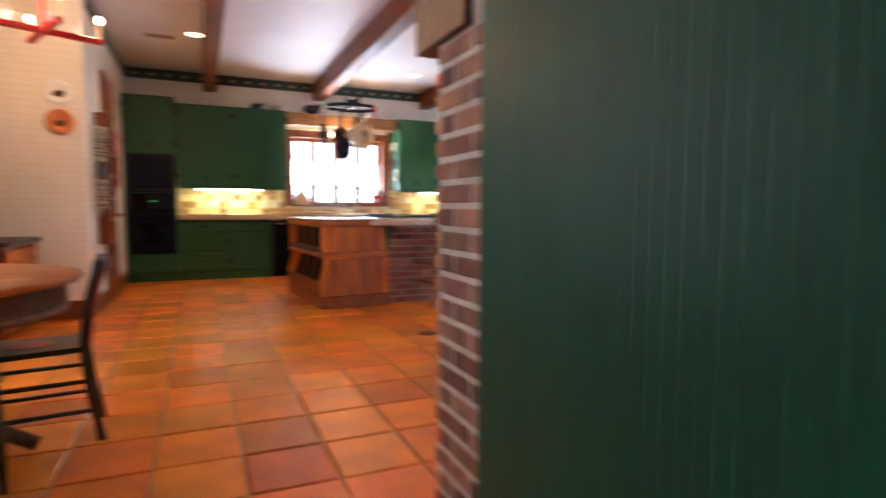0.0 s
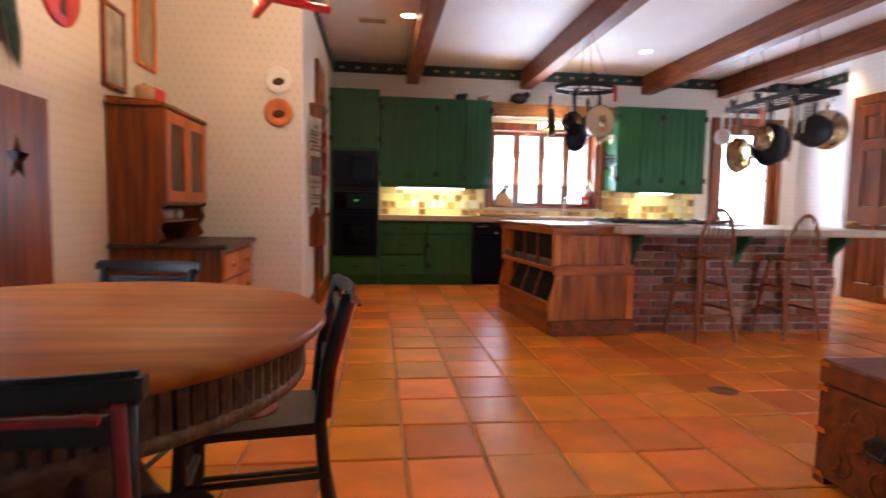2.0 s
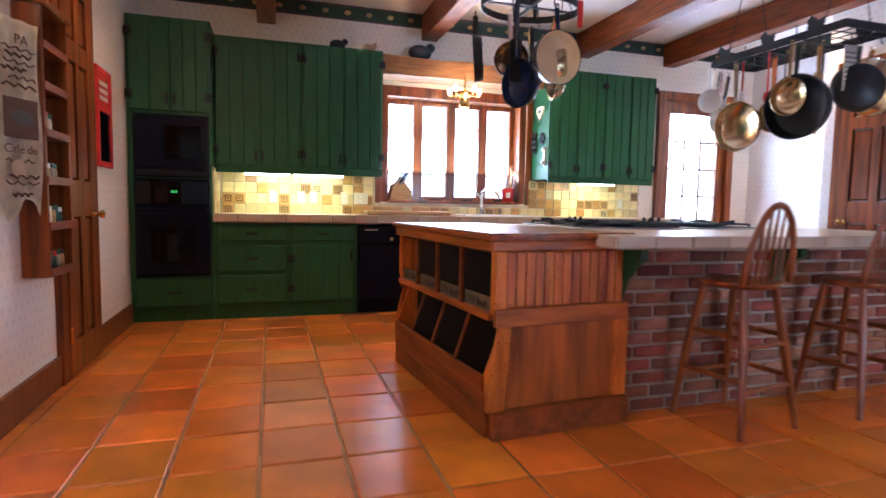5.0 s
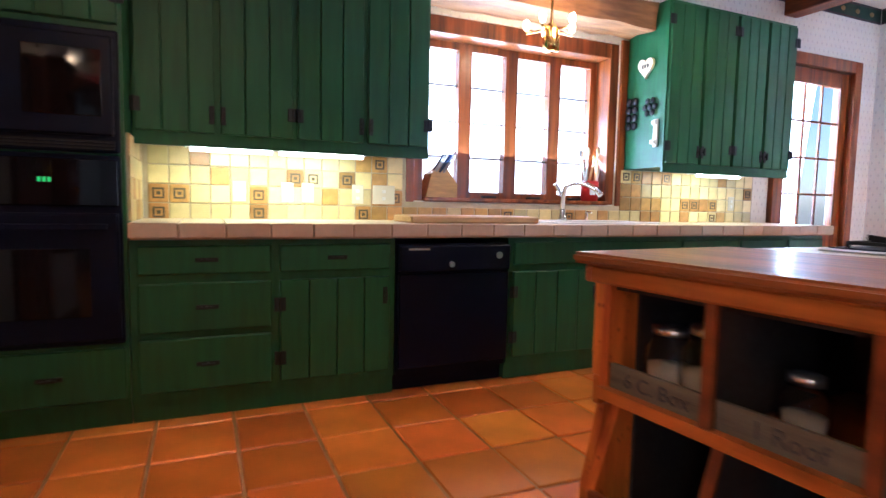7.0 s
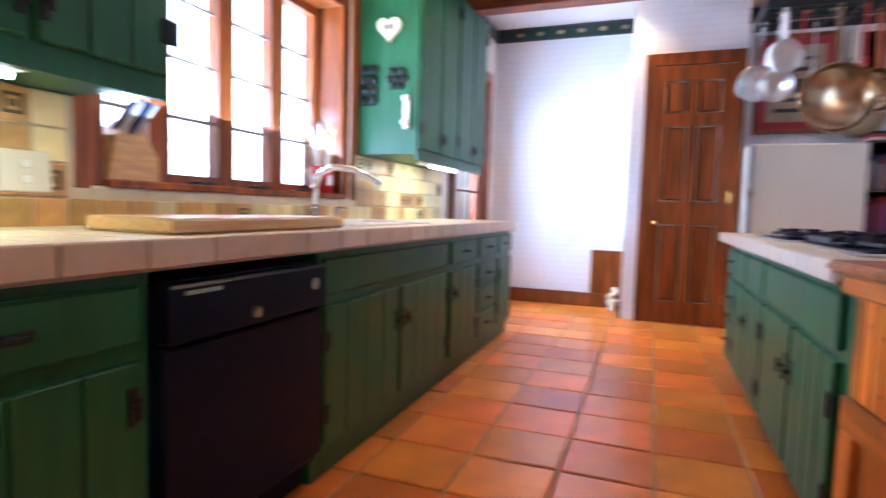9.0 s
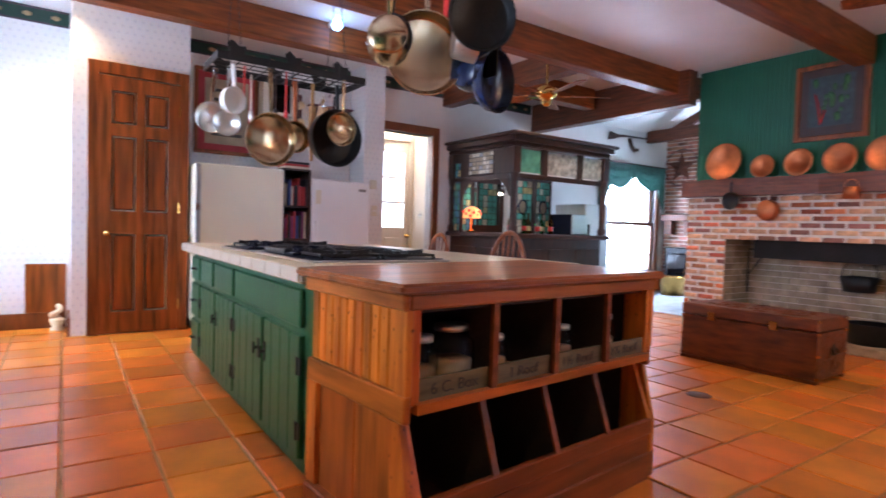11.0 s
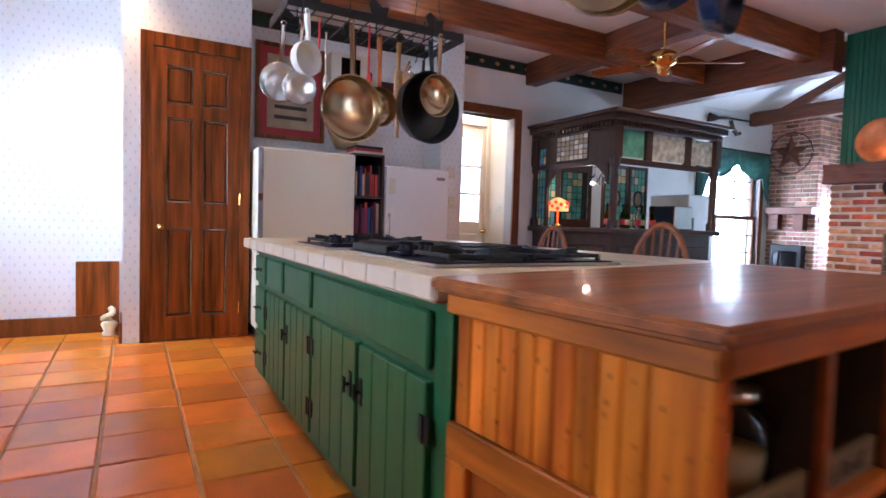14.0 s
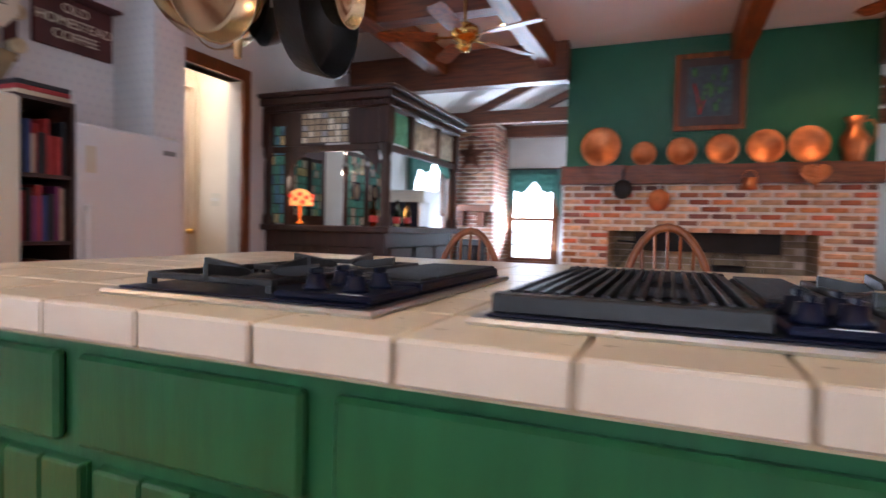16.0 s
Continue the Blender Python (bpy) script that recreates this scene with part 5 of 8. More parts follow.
for n in range(3):
    bk = thing("book", "cookbook lying flat on the bookcase", "book", "cookbooks")
    part("cover", B(6.54, 6.8, 5.67, 5.94, 1.662 + n * 0.025, 1.685 + n * 0.025, bevel=0.002), M_BOOKS[(2, 0, 3)[n]], bk)
bw = thing("wooden_bowl", "old pale octagonal wooden bowl on top of the bookcase", "bowl")
part("bowl", L([(0, 1.74), (0.1, 1.74), (0.19, 1.92), (0.175, 1.92), (0.09, 1.76), (0, 1.76)], 8, Matrix.Translation((6.95, 5.9, 0))), M_WOODBOWL, bw)
po = thing("poster", "framed tan antique sign with a red mat", "picture")
part("frame", boxes([(7.262, 7.298, 6.02, 6.06, 1.82, 2.75), (7.262, 7.298, 6.66, 6.7, 1.82, 2.75), (7.262, 7.298, 6.06, 6.66, 1.82, 1.86), (7.262, 7.298, 6.06, 6.66, 2.71, 2.75)], bevel=0.004), M_DOOR, po)
part("mat_board", B(7.28, 7.297, 6.06, 6.66, 1.86, 2.71), M_REDM, po)
part("print", B(7.276, 7.281, 6.13, 6.59, 1.93, 2.64), M_TAN, po)
part("lettering", boxes([(7.272, 7.277, 6.2, 6.52, z, z + 0.035) for z in (2.5, 2.4, 2.12, 2.02)] + [(7.272, 7.277, 6.28, 6.44, 2.2, 2.33)]), M_INK, po, "faded dark printing")
cd = thing("coffee_dispenser", "ivory wall coffee dispenser with a glass front", "dispenser")
bm = bmesh.new()
prism(bm, [(5.7, 2.12), (5.62, 2.22), (5.62, 2.7), (6.02, 2.7), (6.02, 2.22), (5.94, 2.12)], "x", 7.06, 7.298)
part("case", bm, M_IVORY, cd)
part("window", B(7.05, 7.061, 5.72, 5.92, 2.33, 2.66, bevel=0.004), M_BLACKGL, cd)
part("spout", B(7.1, 7.25, 5.75, 5.89, 2.02, 2.12, bevel=0.01), M_STEEL, cd)
text("lettering", "COFFEE", 0.075, pose(7.056, 5.82, 2.27) @ FACE_W, M_INK, cd)["kind"] = "stuff"
cu = thing("cup_rack", "narrow plum wooden board with three hung enamel cups", "cup rack")
part("board", B(7.28, 7.298, 5.5, 5.58, 2.0, 2.62, bevel=0.004), M_WOODSIGN, cu)
for z in (2.08, 2.28, 2.48):
    part("cup", L([(0, 0), (0.04, 0), (0.045, 0.08), (0.04, 0.08), (0.036, 0.006), (0, 0.006)], 14, pose(7.275, 5.54, z, 0, -90, 0)), M_ENAMEL, cu)
sg = thing("coffee_sign", "plum wooden shelf sign lettered OLD HOMESTEAD COFFEE", "sign")
part("board", B(7.27, 7.298, 4.88, 5.42, 2.16, 2.5, bevel=0.006), M_WOODSIGN, sg)
part("shelf", B(7.18, 7.298, 4.87, 5.44, 2.5, 2.52, bevel=0.004), M_WOODSIGN, sg)
for n, tx in enumerate(("OLD", "HOMESTEAD", "COFFEE")):
    text("lettering", tx, 0.09, pose(7.266, 5.15, 2.43 - n * 0.09) @ FACE_W, M_IVORY, sg)["kind"] = "stuff"
th = thing("thermostat", "small ivory wall thermostat", "thermostat")
part("case", B(6.87, 6.899, 4.68, 4.77, 1.53, 1.64, bevel=0.008), M_IVORY, th)
sw = thing("light_switch", "ivory double light switch plate", "switch")
part("plate", B(6.892, 6.899, 4.66, 4.74, 1.2, 1.33, bevel=0.003), M_IVORY, sw)
part("toggle", boxes([(6.88, 6.893, 4.68, 4.69, 1.25, 1.28), (6.88, 6.893, 4.71, 4.72, 1.25, 1.28)]), M_WHITE, sw)
ds = thing("door_stop", "pale cast flower-basket doorstop by the pantry", "doorstop")
bm = bmesh.new()
lathe(bm, [(0, 0), (0.06, 0.0), (0.06, 0.02), (0.04, 0.04), (0.065, 0.1), (0.05, 0.12), (0, 0.12)], 14, Matrix.Translation((7.12, 7.9, 0)))
for a in range(9):
    ball(bm, (7.12 + 0.05 * math.cos(a * 0.7) * (1 - a / 14), 7.9 + 0.05 * math.sin(a * 0.7) * (1 - a / 14), 0.12 + a * 0.013), 0.028, sub=1)
part("basket", bm, M_ENAMEL, ds)["kind"] = "stuff"

# ---- antique back bar ----
BX0, BX1, BY0, BY1 = 5.82, 7.19, 1.66, 3.38
a = thing("back_bar", "dark carved mahogany back bar with stained glass and mirrors", "bar cabinet")
part("base", B(BX0 + 0.05, BX1, BY0 + 0.05, BY1 - 0.05, 0, 0.98), M_BAR, a)
part("counter", B(BX0 - 0.04, BX1, BY0 - 0.04, BY1 + 0.04, 0.98, 1.04, bevel=0.012), M_BAR, a)
for n in range(3):
    y = BY0 + 0.12 + n * 0.52
    part("base_panel", B(BX0 + 0.035, BX0 + 0.052, y, y + 0.42, 0.18, 0.85, bevel=0.01), M_BAR, a)
for n in range(2):
    x = BX0 + 0.15 + n * 0.62
    part("base_panel", B(x, x + 0.5, BY1 - 0.052, BY1 - 0.035, 0.18, 0.85, bevel=0.01), M_BAR, a)
part("cornice", boxes([(BX0 - 0.06, BX1, BY0 - 0.06, BY1 + 0.06, 2.16, 2.23), (BX0 - 0.1, BX1, BY0 - 0.1, BY1 + 0.1, 2.23, 2.27), (BX0 - 0.02, BX1, BY0 - 0.02, BY1 + 0.02, 2.1, 2.16)], bevel=0.01), M_BAR, a)
part("dentil_course", boxes([(BX0 + 0.03 + 0.06 * n, BX0 + 0.06 + 0.06 * n, BY1 + 0.02, BY1 + 0.045, 2.11, 2.15) for n in range(22)] + [(BX0 - 0.045, BX0 - 0.02, BY0 + 0.03 + 0.06 * n, BY0 + 0.06 + 0.06 * n, 2.11, 2.15) for n in range(27)]), M_BAR, a)["kind"] = "stuff"
for x, y in ((BX0 + 0.04, BY1 - 0.04), (BX0 + 0.04, BY0 + 0.04), (BX1 - 0.05, BY1 - 0.04)):
    bm = bmesh.new()
    lathe(bm, [(0.06, 1.04), (0.06, 1.12), (0.04, 1.14), (0.045, 1.6), (0.036, 1.66), (0.055, 1.7), (0.06, 1.78)], 14, Matrix.Translation((x, y, 0)))
    box(bm, x - 0.055, x + 0.055, y - 0.055, y + 0.055, 1.78, 2.1, bevel=0.008)
    part("post", bm, M_BAR, a)
# upper frieze with leaded panels
part("frieze_rail", boxes([(BX0 + 0.1, BX1 - 0.1, BY1 - 0.06, BY1 - 0.02, 1.72, 1.78), (BX0 + 0.02, BX0 + 0.06, BY0 + 0.1, BY1 - 0.1, 1.72, 1.78), (BX0 + 0.1, BX0 + 0.42, BY1 - 0.06, BY1 - 0.02, 1.78, 2.1), (6.75, 6.93, BY1 - 0.06, BY1 - 0.02, 1.78, 2.1)], bevel=0.006), M_BAR, a)
for y in (2.2, 2.85):
    part("frieze_stile", B(BX0 + 0.02, BX0 + 0.06, y - 0.05, y + 0.05, 1.78, 2.1), M_BAR, a)


def leaded(parent, axis, at, u0, u1, z0, z1, nu, nz, mats, seed):
    """Small leaded panes in a grid of dark cames."""
    r = random.Random(seed)
    g = part("came", (boxes([(at - 0.006, at + 0.006, u0 + (u1 - u0) * i / nu - 0.004, u0 + (u1 - u0) * i / nu + 0.004, z0, z1) for i in range(nu + 1)] + [(at - 0.006, at + 0.006, u0, u1, z0 + (z1 - z0) * j / nz - 0.004, z0 + (z1 - z0) * j / nz + 0.004) for j in range(nz + 1)]) if axis == "x" else boxes([(u0 + (u1 - u0) * i / nu - 0.004, u0 + (u1 - u0) * i / nu + 0.004, at - 0.006, at + 0.006, z0, z1) for i in range(nu + 1)] + [(u0, u1, at - 0.006, at + 0.006, z0 + (z1 - z0) * j / nz - 0.004, z0 + (z1 - z0) * j / nz + 0.004) for j in range(nz + 1)])), M_HINGE, parent)
    g["kind"] = "stuff"
    du, dz = (u1 - u0) / nu, (z1 - z0) / nz
    for i in range(nu):
        for j in range(nz):
            a0, a1, c0, c1 = u0 + i * du + 0.004, u0 + (i + 1) * du - 0.004, z0 + j * dz + 0.004, z0 + (j + 1) * dz - 0.004
            bb = (at - 0.003, at + 0.003, a0, a1, c0, c1) if axis == "x" else (a0, a1, at - 0.003, at + 0.003, c0, c1)
            part("pane", B(*bb), mats[r.randrange(len(mats))], g)


MIX = [M_SG_Y, M_SG_G, M_SG_B, M_SG_G, M_SG_B]
MIXB = [M_SG_G, M_SG_Y, M_SG_G, M_SG_G, M_IVORY]
leaded(a, "y", BY1 - 0.018, BX0 + 0.42, 6.75, 1.8, 2.08, 7, 5, [M_TAN, M_TAN, M_STONE, M_IVORY], 1)
part("mirror_panel", B(BX0 + 0.035, BX0 + 0.045, 2.92, BY1 - 0.1, 1.8, 2.08), M_SG_G, a, "green bevelled glass panel")
for y0, y1 in ((2.25, 2.8), (BY0 + 0.1, 2.15)):
    part("mirror_panel", B(BX0 + 0.035, BX0 + 0.045, y0, y1, 1.8, 2.08), M_FROST, a, "pale bevelled glass panel")
part("narrow_frame", boxes([(6.91, 6.95, BY1 - 0.06, BY1 - 0.02, 1.04, 2.1), (7.13, 7.17, BY1 - 0.06, BY1 - 0.02, 1.04, 2.1), (6.95, 7.13, BY1 - 0.06, BY1 - 0.02, 1.98, 2.1)]), M_BAR, a)
leaded(a, "y", BY1 - 0.035, 6.95, 7.13, 1.05, 1.98, 3, 10, MIX, 3)
# back wall of the bar: mirror and stained glass facing the room
part("back_frame", boxes([(7.14, BX1, 2.4, 2.46, 1.04, 2.1), (7.14, BX1, 2.95, 3.02, 1.04, 2.1), (7.14, BX1, 3.24, 3.3, 1.04, 2.1), (7.14, BX1, 2.46, 2.95, 1.76, 2.1), (7.14, BX1, 2.46, 2.95, 1.04, 1.14), (7.14, BX1, 3.02, 3.24, 1.76, 2.1)]), M_BAR, a)
part("arched_mirror", B(7.145, 7.16, 2.46, 2.95, 1.14, 1.76), M_MIRROR, a, "large bar mirror")
leaded(a, "x", 7.15, 3.02, 3.24, 1.06, 1.76, 3, 8, MIX, 5)
for y0, y1, sd in ((2.2, 2.57, 6), (1.84, 2.11, 7)):
    part("screen_frame", boxes([(6.73, 6.77, y0 - 0.03, y0, 1.04, 1.84), (6.73, 6.77, y1, y1 + 0.03, 1.04, 1.84), (6.73, 6.77, y0, y1, 1.8, 1.84)]), M_BAR, a)
    leaded(a, "x", 6.75, y0, y1, 1.05, 1.8, 4, 8, MIXB, sd)
    bm = bmesh.new()
    tube(bm, [(6.735, (y0 + y1) / 2 + 0.075 * math.cos(k * math.pi / 10), 1.42 + 0.1 * math.sin(k * math.pi / 10)) for k in range(21)], 0.012, 6)
    part("medallion_ring", bm, M_BLUEEN, a)
    part("medallion", L([(0, 0.006), (0.06, 0.006), (0.07, 0)], 20, pose(6.742, (y0 + y1) / 2, 1.42, 0, -90, 0) @ Matrix.Diagonal((1.35, 1, 1, 1))), M_TAN, a, "oval painted medallion")
for x, s_ in ((BX0 + 0.12, 1), (6.9, -1)):
    bm = bmesh.new()
    prism(bm, [(x, 1.72), (x + s_ * 0.2, 1.72), (x + s_ * 0.12, 1.67), (x + s_ * 0.05, 1.6), (x, 1.5)], "y", 3.33, 3.36)
    part("arch_bracket", bm, M_BAR, a)
rb = random.Random(5)
for n in range(7):
    y = 2.0 + n * 0.12
    bt = thing("bottle", "glass liquor bottle on the bar", "bottle", "bar bottles")
    part("bottle", L([(0, 1.041), (0.035, 1.041), (0.035, 1.18), (0.014, 1.24), (0.014, 1.31), (0, 1.31)], 14, Matrix.Translation((6.05 + 0.05 * (n % 2), y + 0.5, 0))), (M_AMBERB, M_GREENB, M_GLASS)[n % 3], bt)
    part("label", L([(0.0355, 1.08), (0.0355, 1.14)], 14, Matrix.Translation((6.05 + 0.05 * (n % 2), y + 0.5, 0))), (M_IVORY, M_SG_Y, M_RED)[rb.randrange(3)], bt)
for n in range(3):
    gl = thing("wine_glass", "stemmed wine glass hung under the bar canopy", "glass", "hung wine glasses")
    part("glass", L([(0.03, 1.75), (0.004, 1.745), (0.004, 1.67), (0.035, 1.63), (0.04, 1.57), (0.034, 1.54), (0.032, 1.54), (0.038, 1.57), (0.033, 1.628)], 16, Matrix.Translation((6.25 + 0.12 * n, 3.0, 0))), M_GLASS, gl)
lp = thing("table_lamp", "small lit leaded-glass lamp with a red and amber shade", "lamp")
part("base", L([(0, 1.041), (0.06, 1.041), (0.05, 1.06), (0.013, 1.08), (0.013, 1.26), (0, 1.26)], 16, Matrix.Translation((6.88, 3.2, 0))), M_BRASS, lp)
part("shade", L([(0.125, 1.23), (0.12, 1.29), (0.085, 1.36), (0.03, 1.39), (0.0, 1.39)], 20, Matrix.Translation((6.88, 3.2, 0))), M_LAMPSH, lp, "glowing amber leaded shade")
rl = random.Random(6)
for k in range(16):
    t, z = k * 2.4, 1.25 + 0.006 * k
    r = 0.122 - 0.3 * max(0, z - 1.29)
    part("rose", ball(bmesh.new(), (6.88 + r * math.cos(t), 3.2 + r * math.sin(t), z), rl.uniform(0.018, 0.028), 1, 1, 1, 1), M_LAMPRED, lp)
lamp("bar_lamp", "POINT", pose(6.6, 2.95, 1.55), 8, (1.0, 0.8, 0.55), 0.05)
fr = thing("bar_fridge", "small black bar refrigerator with a steel door on the bar", "refrigerator")
part("body", B(6.17, 6.55, 1.66, 1.98, 1.042, 1.33, bevel=0.008), M_BLACKAP, fr)
part("door", B(6.15, 6.17, 1.66, 1.98, 1.05, 1.325, bevel=0.006), M_STEEL, fr)
cs = thing("cooler_cabinet", "blue-grey cooler cabinet beside the bar", "cooler")
part("body", B(6.3, 6.9, 1.0, 1.55, 0, 1.5, bevel=0.015), M_STEEL, cs)
part("handle", B(6.27, 6.3, 1.45, 1.48, 0.8, 1.2, bevel=0.006), M_GREY, cs)
gn = thing("hung_rifle", "old dark rifle with a powder horn hung on the wall", "rifle")
part("barrel", R((7.17, -1.15, 2.85), (7.17, -0.35, 2.83), 0.014, 0.018), M_IRON, gn)
bm = bmesh.new()
prism(bm, [(-0.45, 2.84), (-0.2, 2.83), (-0.02, 2.86), (0.02, 2.72), (-0.1, 2.74), (-0.25, 2.79), (-0.45, 2.81)], "x", 7.15, 7.19)
part("stock", bm, M_BAR, gn)
bm = bmesh.new()
tube(bm, [(7.17, -0.55, 2.8), (7.16, -0.6, 2.68), (7.16, -0.7, 2.6), (7.16, -0.78, 2.62)], 0.03, 8)
part("powder_horn", bm, M_TWIG, gn)
# far brick fireplace with a star
struct("far_chimney", B(6.45, 7.2, -2.75, -1.75, 0, 2.95), M_MORTAR, "mortar core of the living room chimney", "wall")
cw = tagged(new("far_chimney_bricks"), "weathered pale red brick chimney in the living room", "brick wall", kind="structure")
bm = bmesh.new()
for r in range(41):
    for c in range(-1, 4):
        x = 6.45 + c * 0.215 + (0.107 if r % 2 else 0)
        x0, x1 = max(x, 6.44), min(x + 0.2, 7.2)
        if x1 - x0 > 0.03:
            box(bm, x0, x1, -1.765, -1.74, r * 0.071 + 0.006, r * 0.071 + 0.062)
    for c in range(5):
        y = -2.7 + c * 0.215
        box(bm, 6.435, 6.46, y, min(y + 0.2, -1.75), r * 0.071 + 0.006, r * 0.071 + 0.062)
part("bricks", bm, M_BRICKJ, cw)["kind"] = "stuff"
st = thing("metal_star", "large rusty barn star inside a ring hung on the chimney", "star")
bm = bmesh.new()
c0 = bm.verts.new((6.87, -1.66, 2.36))
ring = [bm.verts.new((6.87 + (0.3 if i % 2 == 0 else 0.12) * math.sin(i * math.pi / 5), -1.73, 2.36 + (0.3 if i % 2 == 0 else 0.12) * math.cos(i * math.pi / 5))) for i in range(10)]
for i in range(10):
    bm.faces.new((c0, ring[i], ring[(i + 1) % 10]))
bm.faces.new(ring)
part("star", bm, M_RUST, st)
bm = bmesh.new()
tube(bm, [(6.87 + 0.34 * math.cos(i * math.pi / 14), -1.73, 2.36 + 0.34 * math.sin(i * math.pi / 14)) for i in range(29)], 0.008, 6)
part("ring", bm, M_IRON, st)
ml = thing("far_mantel", "rough wooden mantel shelf on two blocks", "mantel")
part("shelf", B(6.4, 7.15, -1.95, -1.55, 1.35, 1.47, bevel=0.01), M_BEAMX, ml)
part("block", B(6.55, 6.7, -1.74, -1.6, 1.1, 1.35), M_BEAMX, ml)
part("block", B(6.95, 7.1, -1.74, -1.6, 1.1, 1.35), M_BEAMX, ml)
st2 = thing("wood_stove", "black iron stove insert in the far chimney", "stove")
part("body", B(6.55, 7.05, -1.74, -1.6, 0.2, 0.85, bevel=0.01), M_IRON, st2)
part("door", B(6.62, 6.98, -1.6, -1.58, 0.3, 0.75, bevel=0.01), M_BLACKGL, st2)
pl = thing("metal_tub", "dull brass wash tub on the slate floor", "tub")
part("tub", L([(0, 0.005), (0.2, 0.005), (0.26, 0.33), (0.28, 0.34), (0.25, 0.33), (0.19, 0.02), (0, 0.02)], 22, Matrix.Translation((6.6, -1.2, 0))), M_BRASS, pl)


def swag(name, label, axis, at, u0, u1, ztop, drop, inward, material):
    """A gathered valance with a tail at each end, waved in plan."""
    s = thing(name, label, "curtain")
    bm = bmesh.new()
    nu, nz = 44, 10
    grid = []
    for i in range(nu + 1):
        f = i / nu
        edge = max(0, 1 - min(f, 1 - f) / 0.14)
        low = drop * (0.42 + 0.4 * abs(math.sin(f * math.pi * 2)) + 1.35 * edge)
        col = []
        for j in range(nz + 1):
            sag = abs(math.sin(f * math.pi * 2))
            d = 0.05 + 0.028 * (1 - sag) * math.sin(i * 1.25) + 0.022 * sag * math.sin(j * 2.0) + 0.02 * sag * j / nz
            u, z = u0 + (u1 - u0) * f, ztop - low * j / nz
            col.append(bm.verts.new((at + inward * d, u, z) if axis == "x" else (u, at + inward * d, z)))
        grid.append(col)
    for i in range(nu):
        for j in range(nz):
            bm.faces.new((grid[i][j], grid[i + 1][j], grid[i + 1][j + 1], grid[i][j + 1])).smooth = True
    bmesh.ops.solidify(bm, geom=bm.faces[:], thickness=0.006)
    part("cloth", bm, material, s)
    r = ((at + inward * 0.05, u0 - 0.08, ztop), (at + inward * 0.05, u1 + 0.08, ztop)) if axis == "x" else ((u0 - 0.08, at + inward * 0.05, ztop), (u1 + 0.08, at + inward * 0.05, ztop))
    part("rod", R(*r, 0.014), M_BAR, s)
    return s


swag("swag_curtain", "sage green striped swag curtain on the living room window", "x", 7.17, -1.6, 0.25, 2.34, 0.55, -1, M_CLOTH2)
swag("end_swag_curtain", "sage green swag curtain on the end window", "y", -2.72, 5.4, 6.42, 2.2, 0.55, 1, M_CLOTH2)
pc = thing("far_picture", "framed colour print on the white end wall", "picture")
part("frame", boxes([(1.9, 1.95, -2.745, -2.71, 1.65, 2.1), (2.6, 2.65, -2.745, -2.71, 1.65, 2.1), (1.95, 2.6, -2.745, -2.71, 1.65, 1.7), (1.95, 2.6, -2.745, -2.71, 2.05, 2.1)]), M_BAR, pc)
part("print", B(1.95, 2.6, -2.745, -2.725, 1.7, 2.05), M_PHOTO2, pc)
pc = thing("far_picture", "pale framed print beside the end window", "picture")
part("frame", boxes([(4.9, 4.93, -2.745, -2.71, 1.45, 1.95), (5.3, 5.33, -2.745, -2.71, 1.45, 1.95), (4.93, 5.3, -2.745, -2.71, 1.45, 1.48), (4.93, 5.3, -2.745, -2.71, 1.92, 1.95)]), M_BAR, pc)
part("print", B(4.93, 5.3, -2.745, -2.725, 1.48, 1.92), M_PHOTO2, pc)
sf = thing("sofa", "dark leather sofa against the end wall", "sofa")
part("seat", B(2.2, 4.2, -2.6, -1.75, 0.1, 0.45, bevel=0.05), M_SOFA, sf)
part("backrest", B(2.2, 4.2, -2.7, -2.45, 0.45, 0.9, bevel=0.06), M_SOFA, sf)
for x in (2.05, 4.2):
    part("arm", B(x, x + 0.18, -2.65, -1.75, 0.1, 0.65, bevel=0.05), M_SOFA, sf)
for x in (2.15, 4.25):
    for y in (-2.55, -1.85):
        part("leg", R((x, y, 0.004), (x, y, 0.12), 0.025, 0.03), M_BAR, sf)
tv = thing("television", "black television standing on a low stand", "television")
part("screen", B(1.35, 2.0, -2.6, -2.55, 0.85, 1.25, bevel=0.006), M_BLACKGL, tv)
part("stand", B(1.2, 2.05, -2.7, -2.3, 0.004, 0.85, bevel=0.01), M_BAR, tv)

# ---- fireplace things ----
was = set(scene.objects)
mt = thing("mantel_beam", "rough hewn dark timber mantel beam", "mantel")
bm = B(X0 - 0.01, X1 + 0.01, 1.2, 1.57, 1.53, 1.715)
bmesh.ops.subdivide_edges(bm, edges=[e for e in bm.edges if e.calc_length() > 1], cuts=40)
bmesh.ops.subdivide_edges(bm, edges=[e for e in bm.edges if 0.1 < e.calc_length() < 0.5], cuts=3, use_grid_fill=True)
for v in bm.verts:
    if v.co.y > 1.3:
        v.co += Vector((0.2, 1, 0.6)) * 0.016 * noise.noise(v.co * 9)
part("beam", bm, M_BEAMX, mt)


def plate(name, label, x, r, z, tilt=9):
    p = thing(name, label, "plate", "mantel copper plates")
    part("plate", L([(0, 0), (r * 0.62, 0), (r * 0.68, 0.012), (r * 0.95, 0.02), (r, 0.016), (r, 0.012), (r * 0.95, 0.012), (r * 0.66, 0.002), (r * 0.6, -0.006), (0, -0.006)], 32, pose(x, 1.34, z + r * 0.98, -90 + tilt, 0, 0)), M_COPPER, p)
    return p


